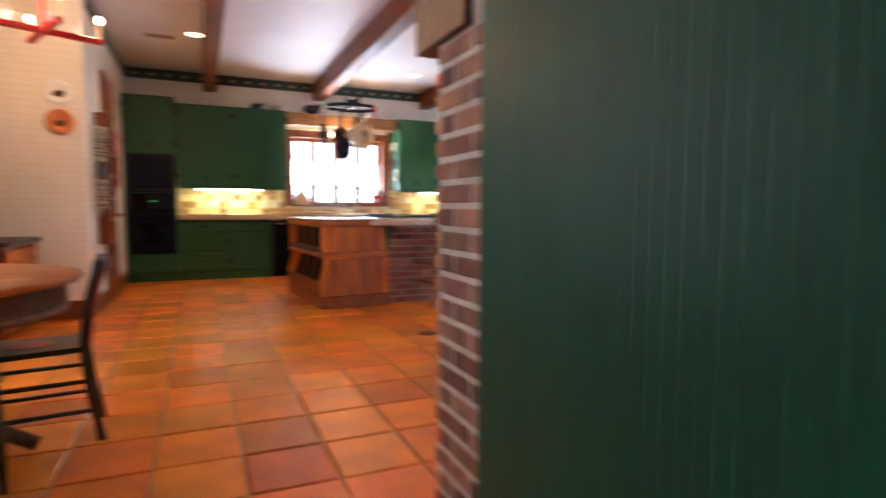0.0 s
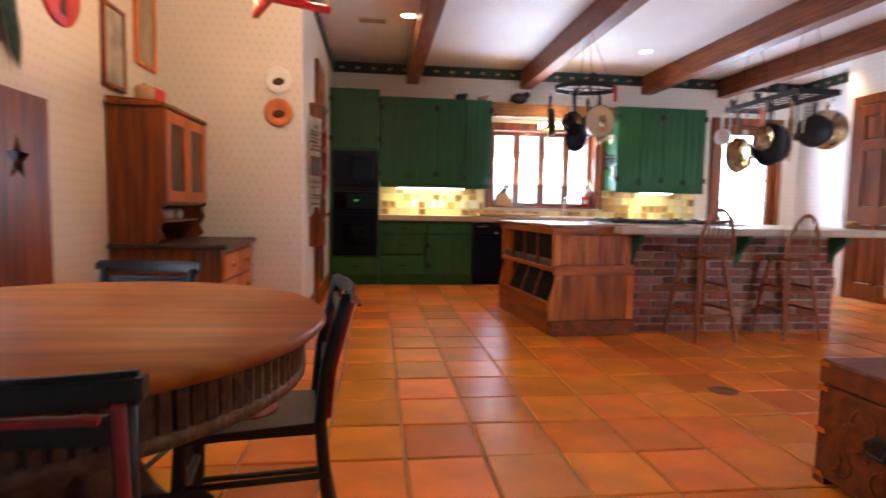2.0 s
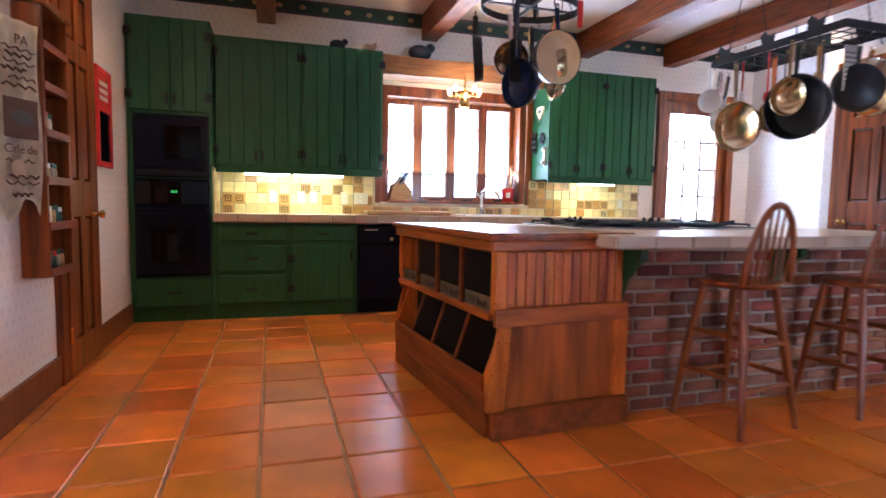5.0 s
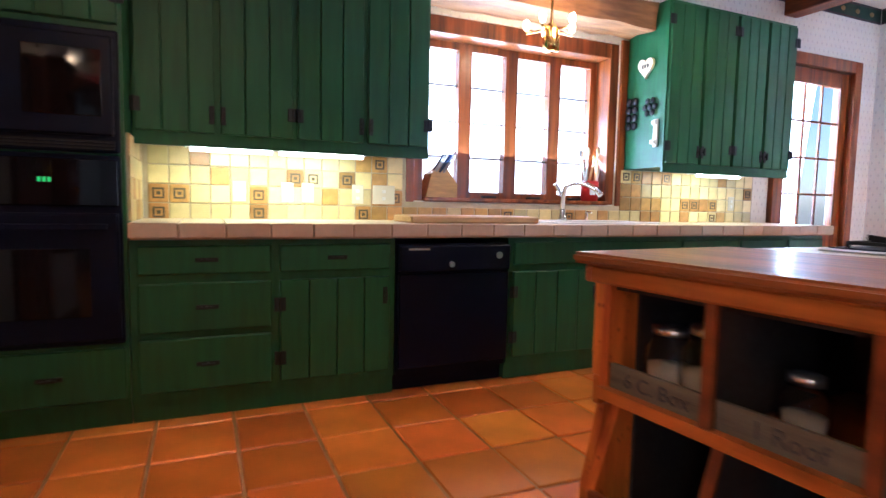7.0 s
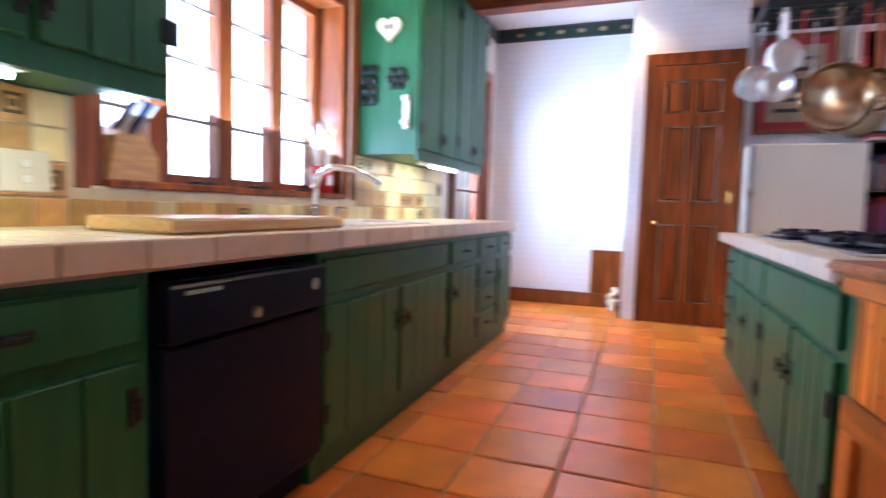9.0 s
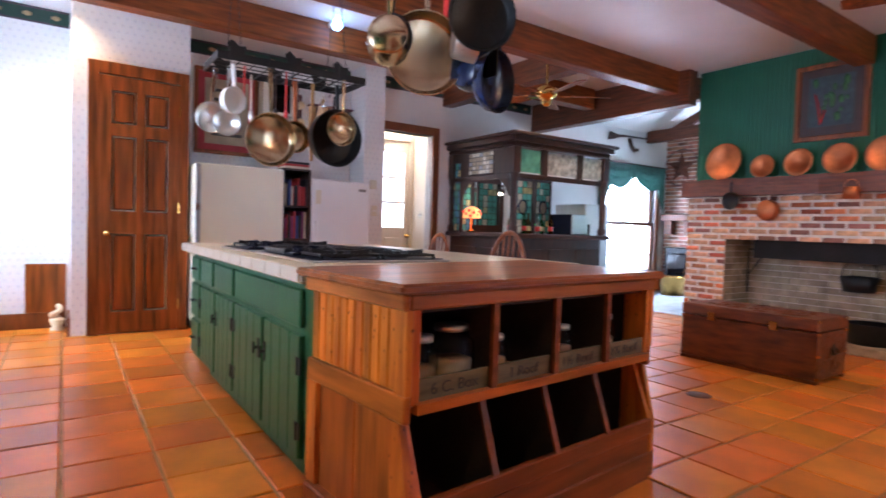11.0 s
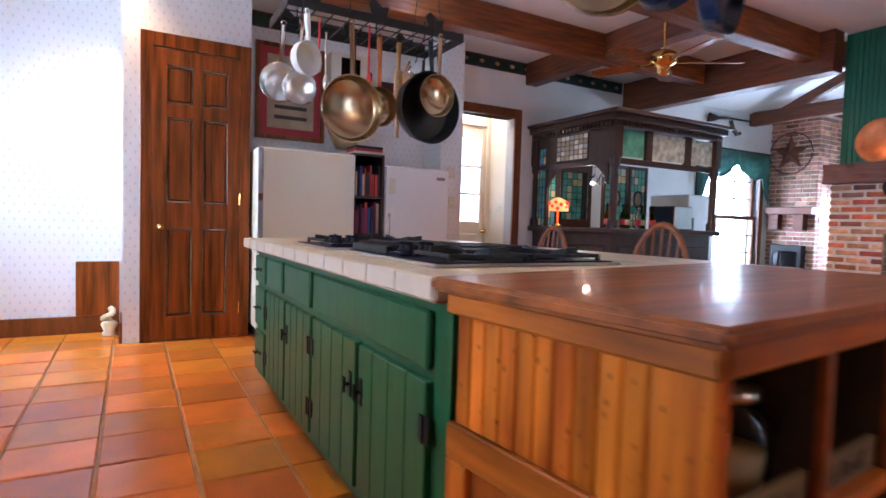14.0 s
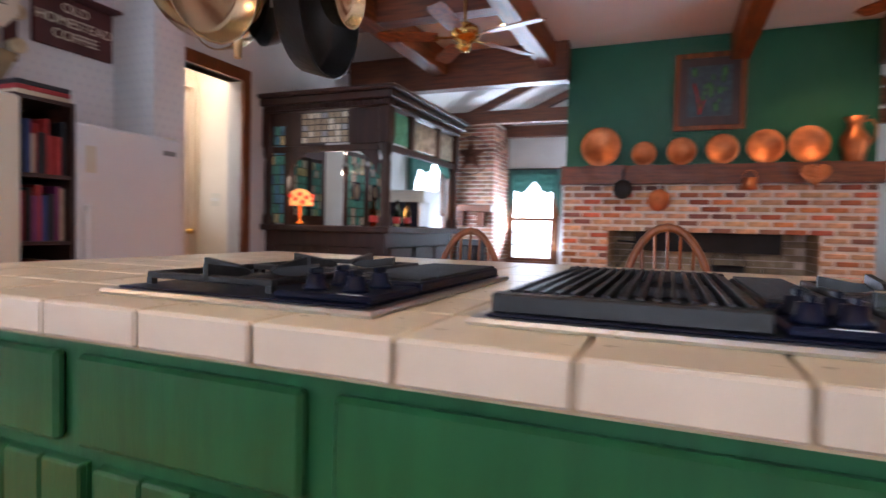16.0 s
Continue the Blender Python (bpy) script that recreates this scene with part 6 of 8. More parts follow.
plate("round_tray", "large embossed copper tray leaning on the mantel", 4.38, 0.215, 1.725)
for x, r in ((3.93, 0.13), (3.56, 0.145), (3.175, 0.155), (2.79, 0.17), (2.42, 0.18)):
    plate("copper_plate", "round copper plate leaning on the mantel", x, r, 1.725)
jg = thing("copper_jug", "tall copper jug with a curved handle", "jug")
part("body", L([(0, 1.722), (0.08, 1.722), (0.085, 1.74), (0.12, 1.9), (0.115, 1.95), (0.06, 2.03), (0.06, 2.07), (0.09, 2.13), (0.085, 2.13), (0.052, 2.07), (0, 2.0)], 24, Matrix.Translation((2.06, 1.37, 0))), M_COPPER, jg)
bm = bmesh.new()
tube(bm, [(2.0, 1.37, 2.09), (1.93, 1.37, 2.1), (1.89, 1.37, 2.03), (1.9, 1.37, 1.94), (1.95, 1.37, 1.87)], 0.011, 8)
part("handle", bm, M_COPPER, jg)
pt = thing("framed_photo", "dark red framed plant photograph on the green panelling", "picture")
part("frame", boxes([(2.97, 3.02, 1.25, 1.29, 2.08, 2.85), (3.6, 3.65, 1.25, 1.29, 2.08, 2.85), (3.02, 3.6, 1.25, 1.29, 2.08, 2.13), (3.02, 3.6, 1.25, 1.29, 2.8, 2.85)], bevel=0.006), M_DOOR, pt)
part("mat_board", B(3.02, 3.6, 1.251, 1.27, 2.13, 2.8), M_BAR, pt)
part("photo", B(3.1, 3.52, 1.27, 1.274, 2.22, 2.72), M_PHOTO, pt)
bm = bmesh.new()
rs = random.Random(11)
for n in range(16):
    cx, cz = rs.uniform(3.16, 3.46), rs.uniform(2.28, 2.66)
    ball(bm, (cx, 1.275, cz), rs.uniform(0.02, 0.05), 0.6, 0.05, 1.2, 1)
part("leaves", bm, mat("photo_leaf_green", (0.05, 0.2, 0.05), 0.4, vary=0.5), pt)
bm = bmesh.new()
tube(bm, [(3.4, 1.277, 2.24), (3.42, 1.277, 2.4), (3.46, 1.277, 2.55)], 0.008, 5)
tube(bm, [(3.4, 1.277, 2.24), (3.36, 1.277, 2.38)], 0.008, 5)
part("stems", bm, M_RED, pt)


def skillet(name, label, group, mouth, r, depth, wall_m, inner_m, handle_len, m, handle_m=None, loop=False, ring_hole=True):
    """A hung pan: the mouth faces local -y, the handle goes up local z."""
    p = thing(name, label, "pan", group)
    part("body", L([(0, 0.008), (r * 0.86, 0.008), (r * 0.93, -0.002), (r * 1.02, -depth * 0.98), (r * 1.02, -depth), (r * 0.99, -depth), (r * 0.9, -0.01), (r * 0.84, 0), ], 28, m @ pose(0, 0, 0, 90, 0, 0) @ Matrix.Diagonal((1, 1, -1, 1))), wall_m, p)
    part("inside", L([(0, -0.002), (r * 0.84, -0.002), (r * 0.9, -0.012), (r * 0.985, -depth + 0.001)], 28, m @ pose(0, 0, 0, 90, 0, 0) @ Matrix.Diagonal((1, 1, -1, 1))), inner_m, p)
    y = -depth * 0.8
    bm = bmesh.new()
    if loop:
        for s in (1, -1):
            tube(bm, [m @ Vector((-0.05, y, s * r)), m @ Vector((-0.04, y, s * (r + 0.035))), m @ Vector((0.04, y, s * (r + 0.035))), m @ Vector((0.05, y, s * r))], 0.008, 6)
    else:
        rod(bm, m @ Vector((0, y, r)), m @ Vector((0, y * 0.6, r + handle_len)), 0.012, 0.016, 8)
        tube(bm, [m @ Vector((0.014 * math.cos(k), y * 0.6, r + handle_len + 0.014 + 0.014 * math.sin(k))) for k in range(7)], 0.004, 5)
    part("handle", bm, handle_m or wall_m, p)
    return p


skillet("iron_skillet", "small black iron skillet hung from the mantel", "mantel pans", 0, 0.095, 0.03, M_IRON, M_IRON, 0.1, pose(4.11, 1.63, 1.47, 0, 0, 180))
skillet("copper_saucepan", "copper saucepan with a steel handle hung from the mantel", "mantel pans", 0, 0.11, 0.08, M_COPPER, M_COPPER, 0.16, pose(3.76, 1.58, 1.37, 0, 0, 0), M_STEEL)
bk = thing("copper_measure", "small copper measure with a bail handle hung from the mantel", "measure")
part("body", L([(0, 1.46), (0.075, 1.46), (0.062, 1.57), (0.058, 1.57), (0.07, 1.465), (0, 1.465)], 20, Matrix.Translation((2.95, 1.66, 0))), M_COPPER, bk)
bm = bmesh.new()
tube(bm, [(2.95 + 0.06 * math.cos(t), 1.66, 1.57 + 0.07 * math.sin(t)) for t in [k * math.pi / 8 for k in range(9)]], 0.005, 6)
part("handle", bm, M_COPPER, bk)
ht = thing("copper_heart_mould", "polished copper heart mould hung from the mantel", "mould")
bm = bmesh.new()
prism(bm, [(2.41 + 0.12 * math.sin(t) ** 3, 1.6 + 0.115 * (13 * math.cos(t) - 5 * math.cos(2 * t) - 2 * math.cos(3 * t) - math.cos(4 * t)) / 16) for t in [i * 2 * math.pi / 32 for i in range(32)]], "y", 1.59, 1.63)
for n in range(14):
    ball(bm, (2.41 + 0.07 * math.cos(n * 2.4) * math.sqrt(n / 14), 1.63, 1.61 + 0.07 * math.sin(n * 2.4) * math.sqrt(n / 14)), 0.017, 1, 0.6, 1, 1)
part("heart", bm, M_COPPER, ht)
cr = thing("fireplace_crane", "black iron crane with hung pots in the firebox", "crane")
bm = bmesh.new()
tube(bm, [(4.2, 1.0, 0.45), (4.2, 1.0, 0.95), (3.3, 1.05, 0.9)], 0.012, 8)
tube(bm, [(4.2, 1.0, 0.65), (4.0, 1.0, 0.92)], 0.009, 6)
part("arm", bm, M_IRON, cr)
kp = thing("iron_kettle", "black iron kettle on the firebox crane", "pot")
part("pot", L([(0, 0.57), (0.14, 0.57), (0.17, 0.72), (0.165, 0.72), (0.13, 0.58), (0, 0.58)], 20, Matrix.Translation((3.05, 1.02, 0))), M_IRON, kp)
bm = bmesh.new()
tube(bm, [(3.05 + 0.165 * math.cos(t), 1.02, 0.72 + 0.18 * math.sin(t)) for t in [k * math.pi / 8 for k in range(9)]], 0.006, 6)
part("bail", bm, M_IRON, kp)
kp = thing("dutch_oven", "black iron pot with a long handle on the hearth", "pot")
part("pot", L([(0, 0.083), (0.2, 0.083), (0.215, 0.27), (0.22, 0.28), (0.205, 0.28), (0.19, 0.1), (0, 0.1)], 22, Matrix.Translation((2.9, 1.1, 0))), M_IRON, kp)
part("handle", R((2.7, 1.12, 0.26), (2.33, 1.2, 0.36), 0.009), M_IRON, kp)

# carved trunk
seated(was)
tk = thing("carved_trunk", "reddish carved camphor wood trunk with brass corners", "trunk")
TX0, TX1, TY0, TY1 = 2.54, 3.62, 2.74, 3.28
part("body", B(TX0, TX1, TY0, TY1, 0.025, 0.385, bevel=0.008), M_TRUNK, tk)
part("lid", B(TX0 - 0.004, TX1 + 0.004, TY0 - 0.004, TY1 + 0.004, 0.39, 0.485, bevel=0.01), M_TRUNK, tk)
part("foot_rail", boxes([(TX0, TX1, TY0, TY0 + 0.05, 0, 0.025), (TX0, TX1, TY1 - 0.05, TY1, 0, 0.025)]), M_TRUNK, tk)
bm = bmesh.new()
rs = random.Random(21)
for n in range(46):
    cx, cy = rs.uniform(TX0 + 0.14, TX1 - 0.14), rs.uniform(TY0 + 0.1, TY1 - 0.1)
    aa, rr = rs.uniform(0, 6.28), rs.uniform(0.03, 0.07)
    tube(bm, [(cx + rr * math.cos(aa + t * 0.5), cy + rr * math.sin(aa + t * 0.5), 0.486) for t in range(8)], 0.007, 5)
part("lid_carving", bm, M_TRUNK, tk, "scrolling relief carving on the lid")["kind"] = "stuff"
for n in range(10):
    bm = bmesh.new()
    cy, cz, rr = TY0 + 0.06 + 0.045 * n, 0.2 + 0.1 * math.sin(n * 1.3), 0.05
    tube(bm, [(TX0 - 0.001, cy + rr * math.cos(t * 0.6 + n), cz + rr * math.sin(t * 0.6 + n)) for t in range(8)], 0.006, 5)
    part("side_carving", bm, M_TRUNK, tk)
for x, dx in ((TX0, -0.004), (TX1, 0.004)):
    for y, dy in ((TY0, -0.004), (TY1, 0.004)):
        for z in (0.03, 0.2, 0.365, 0.46):
            part("corner", B(min(x, x + dx) - 0.001, max(x, x + dx) + 0.001, *sorted((y, y - dy * 12)), z, z + 0.02), M_BRASS, tk, "dull brass corner strap")
bm = bmesh.new()
lathe(bm, [(0, 0), (0.045, 0), (0.045, 0.006), (0.025, 0.008), (0, 0.008)], 16, pose(TX0 - 0.001, 3.0, 0.24, 0, -90, 0))
part("handle_plate", bm, M_IRON, tk)
bm = bmesh.new()
tube(bm, [(TX0 - 0.012, 2.96, 0.25), (TX0 - 0.028, 2.965, 0.215), (TX0 - 0.028, 3.035, 0.215), (TX0 - 0.012, 3.04, 0.25)], 0.006, 6)
part("handle", bm, M_IRON, tk)
for x in (2.85, 3.35):
    part("hinge", B(x - 0.03, x + 0.03, TY1 + 0.003, TY1 + 0.009, 0.36, 0.43), M_BRASS, tk)
fd = thing("floor_drain", "round bronze floor outlet cover", "floor cover")
part("cover", L([(0, 0.006), (0.07, 0.006), (0.082, 0.001)], 22, Matrix.Translation((2.84, 4.3, 0))), M_RUST, fd)

# ---- stools ----


def stool():
    s = thing("bar_stool", "stained oak bow-back bar stool at the island", "bar stool", "island stools")
    part("seat", L([(0, 0.69), (0.16, 0.69), (0.195, 0.705), (0.2, 0.72), (0.18, 0.727), (0.1, 0.717), (0, 0.714)], 24), M_OAK, s)
    for x in (-1, 1):
        for y in (-1, 1):
            bm = R((x * 0.12, y * 0.12, 0.69), (x * 0.165, y * 0.165, 0.4), 0.019, 0.025, 10)
            rod(bm, (x * 0.165, y * 0.165, 0.4), (x * 0.215, y * 0.215, 0), 0.025, 0.016, 10)
            part("leg", bm, M_OAK, s)
    for z, k in ((0.22, 0.187), (0.42, 0.162)):
        for p, q in (((-k, -k), (k, -k)), ((-k, k), (k, k)), ((-k, -k), (-k, k)), ((k, -k), (k, k))):
            dz = 0.04 if p[0] == q[0] else 0
            part("stretcher", R((*p, z + dz), (*q, z + dz), 0.0135, seg=8), M_OAK, s)
    arc = [(0.185 * math.cos(t), -0.15 - 0.05 * math.sin(t), 0.72 + 0.375 * math.sin(t)) for t in [k * math.pi / 16 for k in range(17)]]
    bm = bmesh.new()
    tube(bm, arc, 0.0165, 8)
    part("back_bow", bm, M_OAK, s)
    for k in range(-3, 4):
        x = k * 0.045
        top = 0.72 + 0.375 * math.sqrt(max(0, 1 - (x * 1.15 / 0.185) ** 2))
        part("spindle", R((x, -0.15, 0.715), (x * 1.15, -0.15 - 0.05 * (top - 0.72) / 0.375, top), 0.0075, seg=6), M_OAK, s)
    return s


st = stool()
SHORT = Matrix.Diagonal((0.9, 0.9, 0.97, 1))
st.matrix_world = pose(3.5, 5.62, 0, 0, 0, 8) @ SHORT
copy_thing(st, pose(4.29, 5.63, 0, 0, 0, 4) @ SHORT)

# ---- dining nook ----
tb = thing("round_table", "round varnished oak table with a woven wicker apron", "table", at=(0.05, 2.74, 0))
part("tabletop", L([(0, 0.73), (0.6, 0.73), (0.635, 0.737), (0.645, 0.75), (0.635, 0.765), (0, 0.765)], 48), M_TABLE, tb)
bm = bmesh.new()
for k in range(120):
    t = k * 2 * math.pi / 120
    rod(bm, (0.575 * math.cos(t), 0.575 * math.sin(t), 0.63), (0.575 * math.cos(t), 0.575 * math.sin(t), 0.73), 0.0155, seg=6)
part("apron", bm, M_WICKER, tb, "woven wicker apron")["kind"] = "stuff"
part("apron_lining", L([(0.562, 0.64), (0.566, 0.64), (0.566, 0.73), (0.562, 0.73)], 40), M_WICKER, tb)
part("apron_band", L([(0.565, 0.62), (0.592, 0.62), (0.592, 0.645), (0.565, 0.645)], 40), M_WICKER, tb)
part("pedestal", L([(0.2, 0.12), (0.17, 0.3), (0.16, 0.5), (0.24, 0.7), (0.24, 0.73)], 20), M_WICKER, tb)
rs = random.Random(9)
for k in range(5):
    t = k * 2 * math.pi / 5 + 0.4
    pts = [(0.1 * math.cos(t), 0.1 * math.sin(t), 0.5), (0.2 * math.cos(t + 0.1), 0.2 * math.sin(t + 0.1), 0.28), (0.33 * math.cos(t), 0.33 * math.sin(t), 0.12), (0.46 * math.cos(t - 0.08), 0.46 * math.sin(t - 0.08), 0.032)]
    bm = bmesh.new()
    tube(bm, pts, 0.03, 8)
    part("branch_leg", bm, M_TWIG, tb, "gnarled branch leg")


def dining_chair():
    """Faces +y; the back stands at y = -0.19."""
    c = thing("dining_chair", "black painted dining chair with red pinstripes", "chair", "chairs round the table")
    bm = bmesh.new()
    prism(bm, [(-0.17, -0.18), (0.17, -0.18), (0.215, 0.19), (0.19, 0.215), (-0.19, 0.215), (-0.215, 0.19)], "z", 0.425, 0.45)
    part("seat", bm, M_BLACKCH, c)
    bm = bmesh.new()
    ball(bm, (0, 0.02, 0.4515), 0.1, 1.1, 0.9, 0.02)
    part("seat_motif", bm, M_REDLINE, c, "faded red painted motif")
    for s in (-1, 1):
        bm = bmesh.new()
        tube(bm, [(s * 0.185, -0.24, 0), (s * 0.18, -0.2, 0.25), (s * 0.178, -0.185, 0.45), (s * 0.195, -0.2, 0.62), (s * 0.21, -0.25, 0.83)], 0.018, 8)
        part("back_post", bm, M_BLACKCH, c)
        bm = bmesh.new()
        tube(bm, [(s * 0.185, -0.206, 0.47), (s * 0.199, -0.219, 0.62), (s * 0.213, -0.269, 0.82)], 0.010, 6)
        part("pinstripe", bm, M_REDLINE, c)
        bm = R((s * 0.185, 0.18, 0.43), (s * 0.19, 0.19, 0.2), 0.018, 0.022, 8)
        rod(bm, (s * 0.19, 0.19, 0.2), (s * 0.195, 0.195, 0), 0.022, 0.012, 8)
        part("front_leg", bm, M_BLACKCH, c)
        for z in (0.15, 0.29):
            part("stretcher", R((s * 0.186, -0.21, z), (s * 0.19, 0.19, z), 0.011, seg=8), M_BLACKCH, c)
    bm = bmesh.new()
    n = 12
    prism(bm, [(-0.24 + 0.48 * k / n, -0.262 - 0.03 * math.sin(k * math.pi / n)) for k in range(n + 1)] + [(0.24 - 0.48 * k / n, -0.238 - 0.03 * math.sin(k * math.pi / n)) for k in range(n + 1)], "z", 0.815, 0.86)
    bmesh.ops.bevel(bm, geom=[e for e in bm.edges if abs(e.verts[0].co.z - e.verts[1].co.z) < 0.001], offset=0.008, segments=2, affect="EDGES")
    part("crest_rail", bm, M_BLACKCH, c)
    part("crest_stripe", B(-0.2, 0.2, -0.297, -0.285, 0.806, 0.814), M_REDLINE, c)
    part("back_slat", B(-0.2, 0.2, -0.255, -0.238, 0.76, 0.8, bevel=0.005), M_BLACKCH, c)
    part("back_slat", B(-0.19, 0.19, -0.218, -0.2, 0.56, 0.62, bevel=0.005), M_BLACKCH, c)
    part("front_stretcher", R((-0.19, 0.19, 0.24), (0.19, 0.19, 0.24), 0.014, seg=8), M_BLACKCH, c)
    part("front_stretcher", R((-0.19, 0.19, 0.13), (0.19, 0.19, 0.13), 0.012, seg=8), M_BLACKCH, c)
    for x in (-0.06, 0.06):
        part("front_spindle", R((x, 0.19, 0.13), (x, 0.19, 0.24), 0.008, seg=6), M_BLACKCH, c)
    part("back_stretcher", R((-0.183, -0.205, 0.2), (0.183, -0.205, 0.2), 0.011, seg=8), M_BLACKCH, c)
    return c


ch = dining_chair()
NARROW = Matrix.Diagonal((0.92, 1, 0.97, 1))
ch.matrix_world = pose(0.3, 2.31, 0, 0, 0, 3) @ NARROW
copy_thing(ch, pose(0.46, 3.04, 0, 0, 0, 98) @ NARROW)
copy_thing(ch, pose(-0.1, 3.38, 0, 0, 0, 172) @ NARROW)

# hutch
hu = thing("hutch", "reddish pine hutch with glass doors and a drawered base", "hutch")
part("base", B(-0.92, -0.22, 5.2, 6.07, 0.06, 0.73), M_DOOR, hu)
part("base_top", B(-0.92, -0.17, 5.16, 6.08, 0.73, 0.765, bevel=0.008), M_BAR, hu, "dark worn desk top")
for n in range(2):
    for m in range(3):
        d = part("drawer", B(-0.222, -0.2, 5.24 + n * 0.42, 5.62 + n * 0.42, 0.14 + m * 0.19, 0.31 + m * 0.19, bevel=0.006), M_PINE, hu)
        bm = bmesh.new()
        ball(bm, (-0.19, 5.43 + n * 0.42, 0.225 + m * 0.19), 0.018)
        part("knob", bm, M_BRASS, d)
for x in (-0.88, -0.26):
    for y in (5.24, 6.03):
        part("foot", B(x - 0.03, x + 0.03, y - 0.03, y + 0.03, 0, 0.06, bevel=0.004), M_DOOR, hu)
for y0, y1 in ((5.2, 5.225), (6.045, 6.07)):
    bm = bmesh.new()
    prism(bm, [(-0.92, 0.765), (-0.62, 0.765), (-0.58, 0.8), (-0.61, 0.86), (-0.57, 0.93), (-0.6, 1.0), (-0.56, 1.02), (-0.56, 1.66), (-0.6, 1.7), (-0.92, 1.72)], "y", y0, y1)
    part("upper_side", bm, M_DOOR, hu)
part("upper_back", B(-0.92, -0.9, 5.225, 6.045, 0.765, 1.72), M_DOOR, hu)
part("upper_top", B(-0.92, -0.55, 5.18, 6.08, 1.66, 1.69, bevel=0.006), M_DOOR, hu)
part("shelf", B(-0.9, -0.58, 5.225, 6.045, 1.02, 1.04), M_DOOR, hu)
part("shelf", B(-0.9, -0.62, 5.225, 6.045, 0.9, 0.915), M_DOOR, hu)
for y0, y1 in ((5.225, 5.633), (5.637, 6.045)):
    d = part("door", boxes([(-0.58, -0.555, y0, y0 + 0.07, 1.04, 1.65), (-0.58, -0.555, y1 - 0.07, y1, 1.04, 1.65), (-0.58, -0.555, y0 + 0.07, y1 - 0.07, 1.04, 1.12), (-0.58, -0.555, y0 + 0.07, y1 - 0.07, 1.57, 1.65)], bevel=0.004), M_PINE, hu)
    part("glass", B(-0.572, -0.568, y0 + 0.07, y1 - 0.07, 1.12, 1.57), M_GLASS, d)
for y, r, h, m in ((5.3, 0.06, 0.11, M_GOLDM), (5.48, 0.065, 0.12, M_RED), (5.66, 0.08, 0.05, M_SPLASHO), (5.85, 0.05, 0.06, M_GOLDM)):
    t = thing("canister", "small orange ceramic canister on top of the hutch", "canister", "hutch canisters")
    part("body", L([(0, 1.692), (r, 1.692), (r * 1.05, 1.692 + h * 0.8), (r * 0.9, 1.692 + h), (0, 1.692 + h)], 18, Matrix.Translation((-0.72, y, 0))), m, t)
    bm = bmesh.new()
    ball(bm, (-0.72, y, 1.7 + h), 0.018)
    part("lid_knob", bm, m, t)
for y in (5.4, 5.6, 5.8):
    for z in (0.765, 0.915):
        t = thing("hutch_jar", "small glass jar on the hutch shelf", "jar", "hutch jars")
        part("jar", L([(0, z), (0.04, z), (0.045, z + 0.06), (0.03, z + 0.08), (0, z + 0.08)], 14, Matrix.Translation((-0.7, y, 0))), M_GLASS if z < 0.8 else M_ENAMEL, t)

# shutter with a cut star, curtain, wall pictures
sh = thing("star_shutter", "varnished dark wood shutter with a cut-out star", "shutter")
bm = bmesh.new()
star = [(4.24 + (0.1 if i % 2 == 0 else 0.042) * math.sin(i * math.pi / 5), 1.23 + (0.12 if i % 2 == 0 else 0.05) * math.cos(i * math.pi / 5)) for i in range(10)]
rect = [(4.24, 1.56), (4.5, 1.56), (4.5, 1.4), (4.5, 1.1), (4.5, 0.55), (4.24, 0.55), (3.98, 0.55), (3.98, 1.1), (3.98, 1.4), (3.98, 1.56)]
fs = [(bm.verts.new((-0.885, *p)), bm.verts.new((-0.915, *p))) for p in star]
ro = [(bm.verts.new((-0.885, *p)), bm.verts.new((-0.915, *p))) for p in rect]
for i in range(10):
    j = (i + 1) % 10
    bm.faces.new((fs[i][0], fs[j][0], ro[j][0], ro[i][0]))
    bm.faces.new((ro[i][1], ro[j][1], fs[j][1], fs[i][1]))
    bm.faces.new((fs[j][0], fs[i][0], fs[i][1], fs[j][1]))
    bm.faces.new((ro[i][0], ro[j][0], ro[j][1], ro[i][1]))
bmesh.ops.recalc_face_normals(bm, faces=bm.faces)
part("panel", bm, M_DOOR, sh)
part("backing", B(-0.925, -0.917, 3.98, 4.5, 0.55, 1.56), M_BLACKCH, sh)
part("hinge", B(-0.9, -0.87, 3.955, 3.98, 1.38, 1.48), M_BRASS, sh, "yellow brass hinge")
cu = thing("check_valance", "green checked cloth valance tail over the nook window", "curtain")
bm = bmesh.new()
nu, nz = 22, 16
grid = [[bm.verts.new((-0.88 + 0.03 * math.sin(i * 1.1) + 0.01 * math.sin(j), 2.7 + 1.62 * i / nu, 2.8 - (0.42 + (0.72 * max(0, (i / nu - 0.68) / 0.32) if i / nu > 0.68 else 0)) * j / nz)) for j in range(nz + 1)] for i in range(nu + 1)]
for i in range(nu):
    for j in range(nz):
        bm.faces.new((grid[i][j], grid[i + 1][j], grid[i + 1][j + 1], grid[i][j + 1])).smooth = True
bmesh.ops.solidify(bm, geom=bm.faces[:], thickness=0.008)
part("cloth", bm, M_CLOTH, cu)
part("rod", R((-0.87, 2.6, 2.8), (-0.87, 4.4, 2.8), 0.014), M_BAR, cu)
rd = thing("round_sign", "round red enamel drink sign on the nook wall", "sign")
part("disc", L([(0, 0.02), (0.19, 0.02), (0.2, 0.012), (0.2, 0)], 36, pose(-0.93, 4.72, 2.2, 0, 90, 0)), M_RED, rd)
part("bar", boxes([(-0.909, -0.905, 4.6, 4.84, 2.2, 2.24)]), M_WHITE, rd)
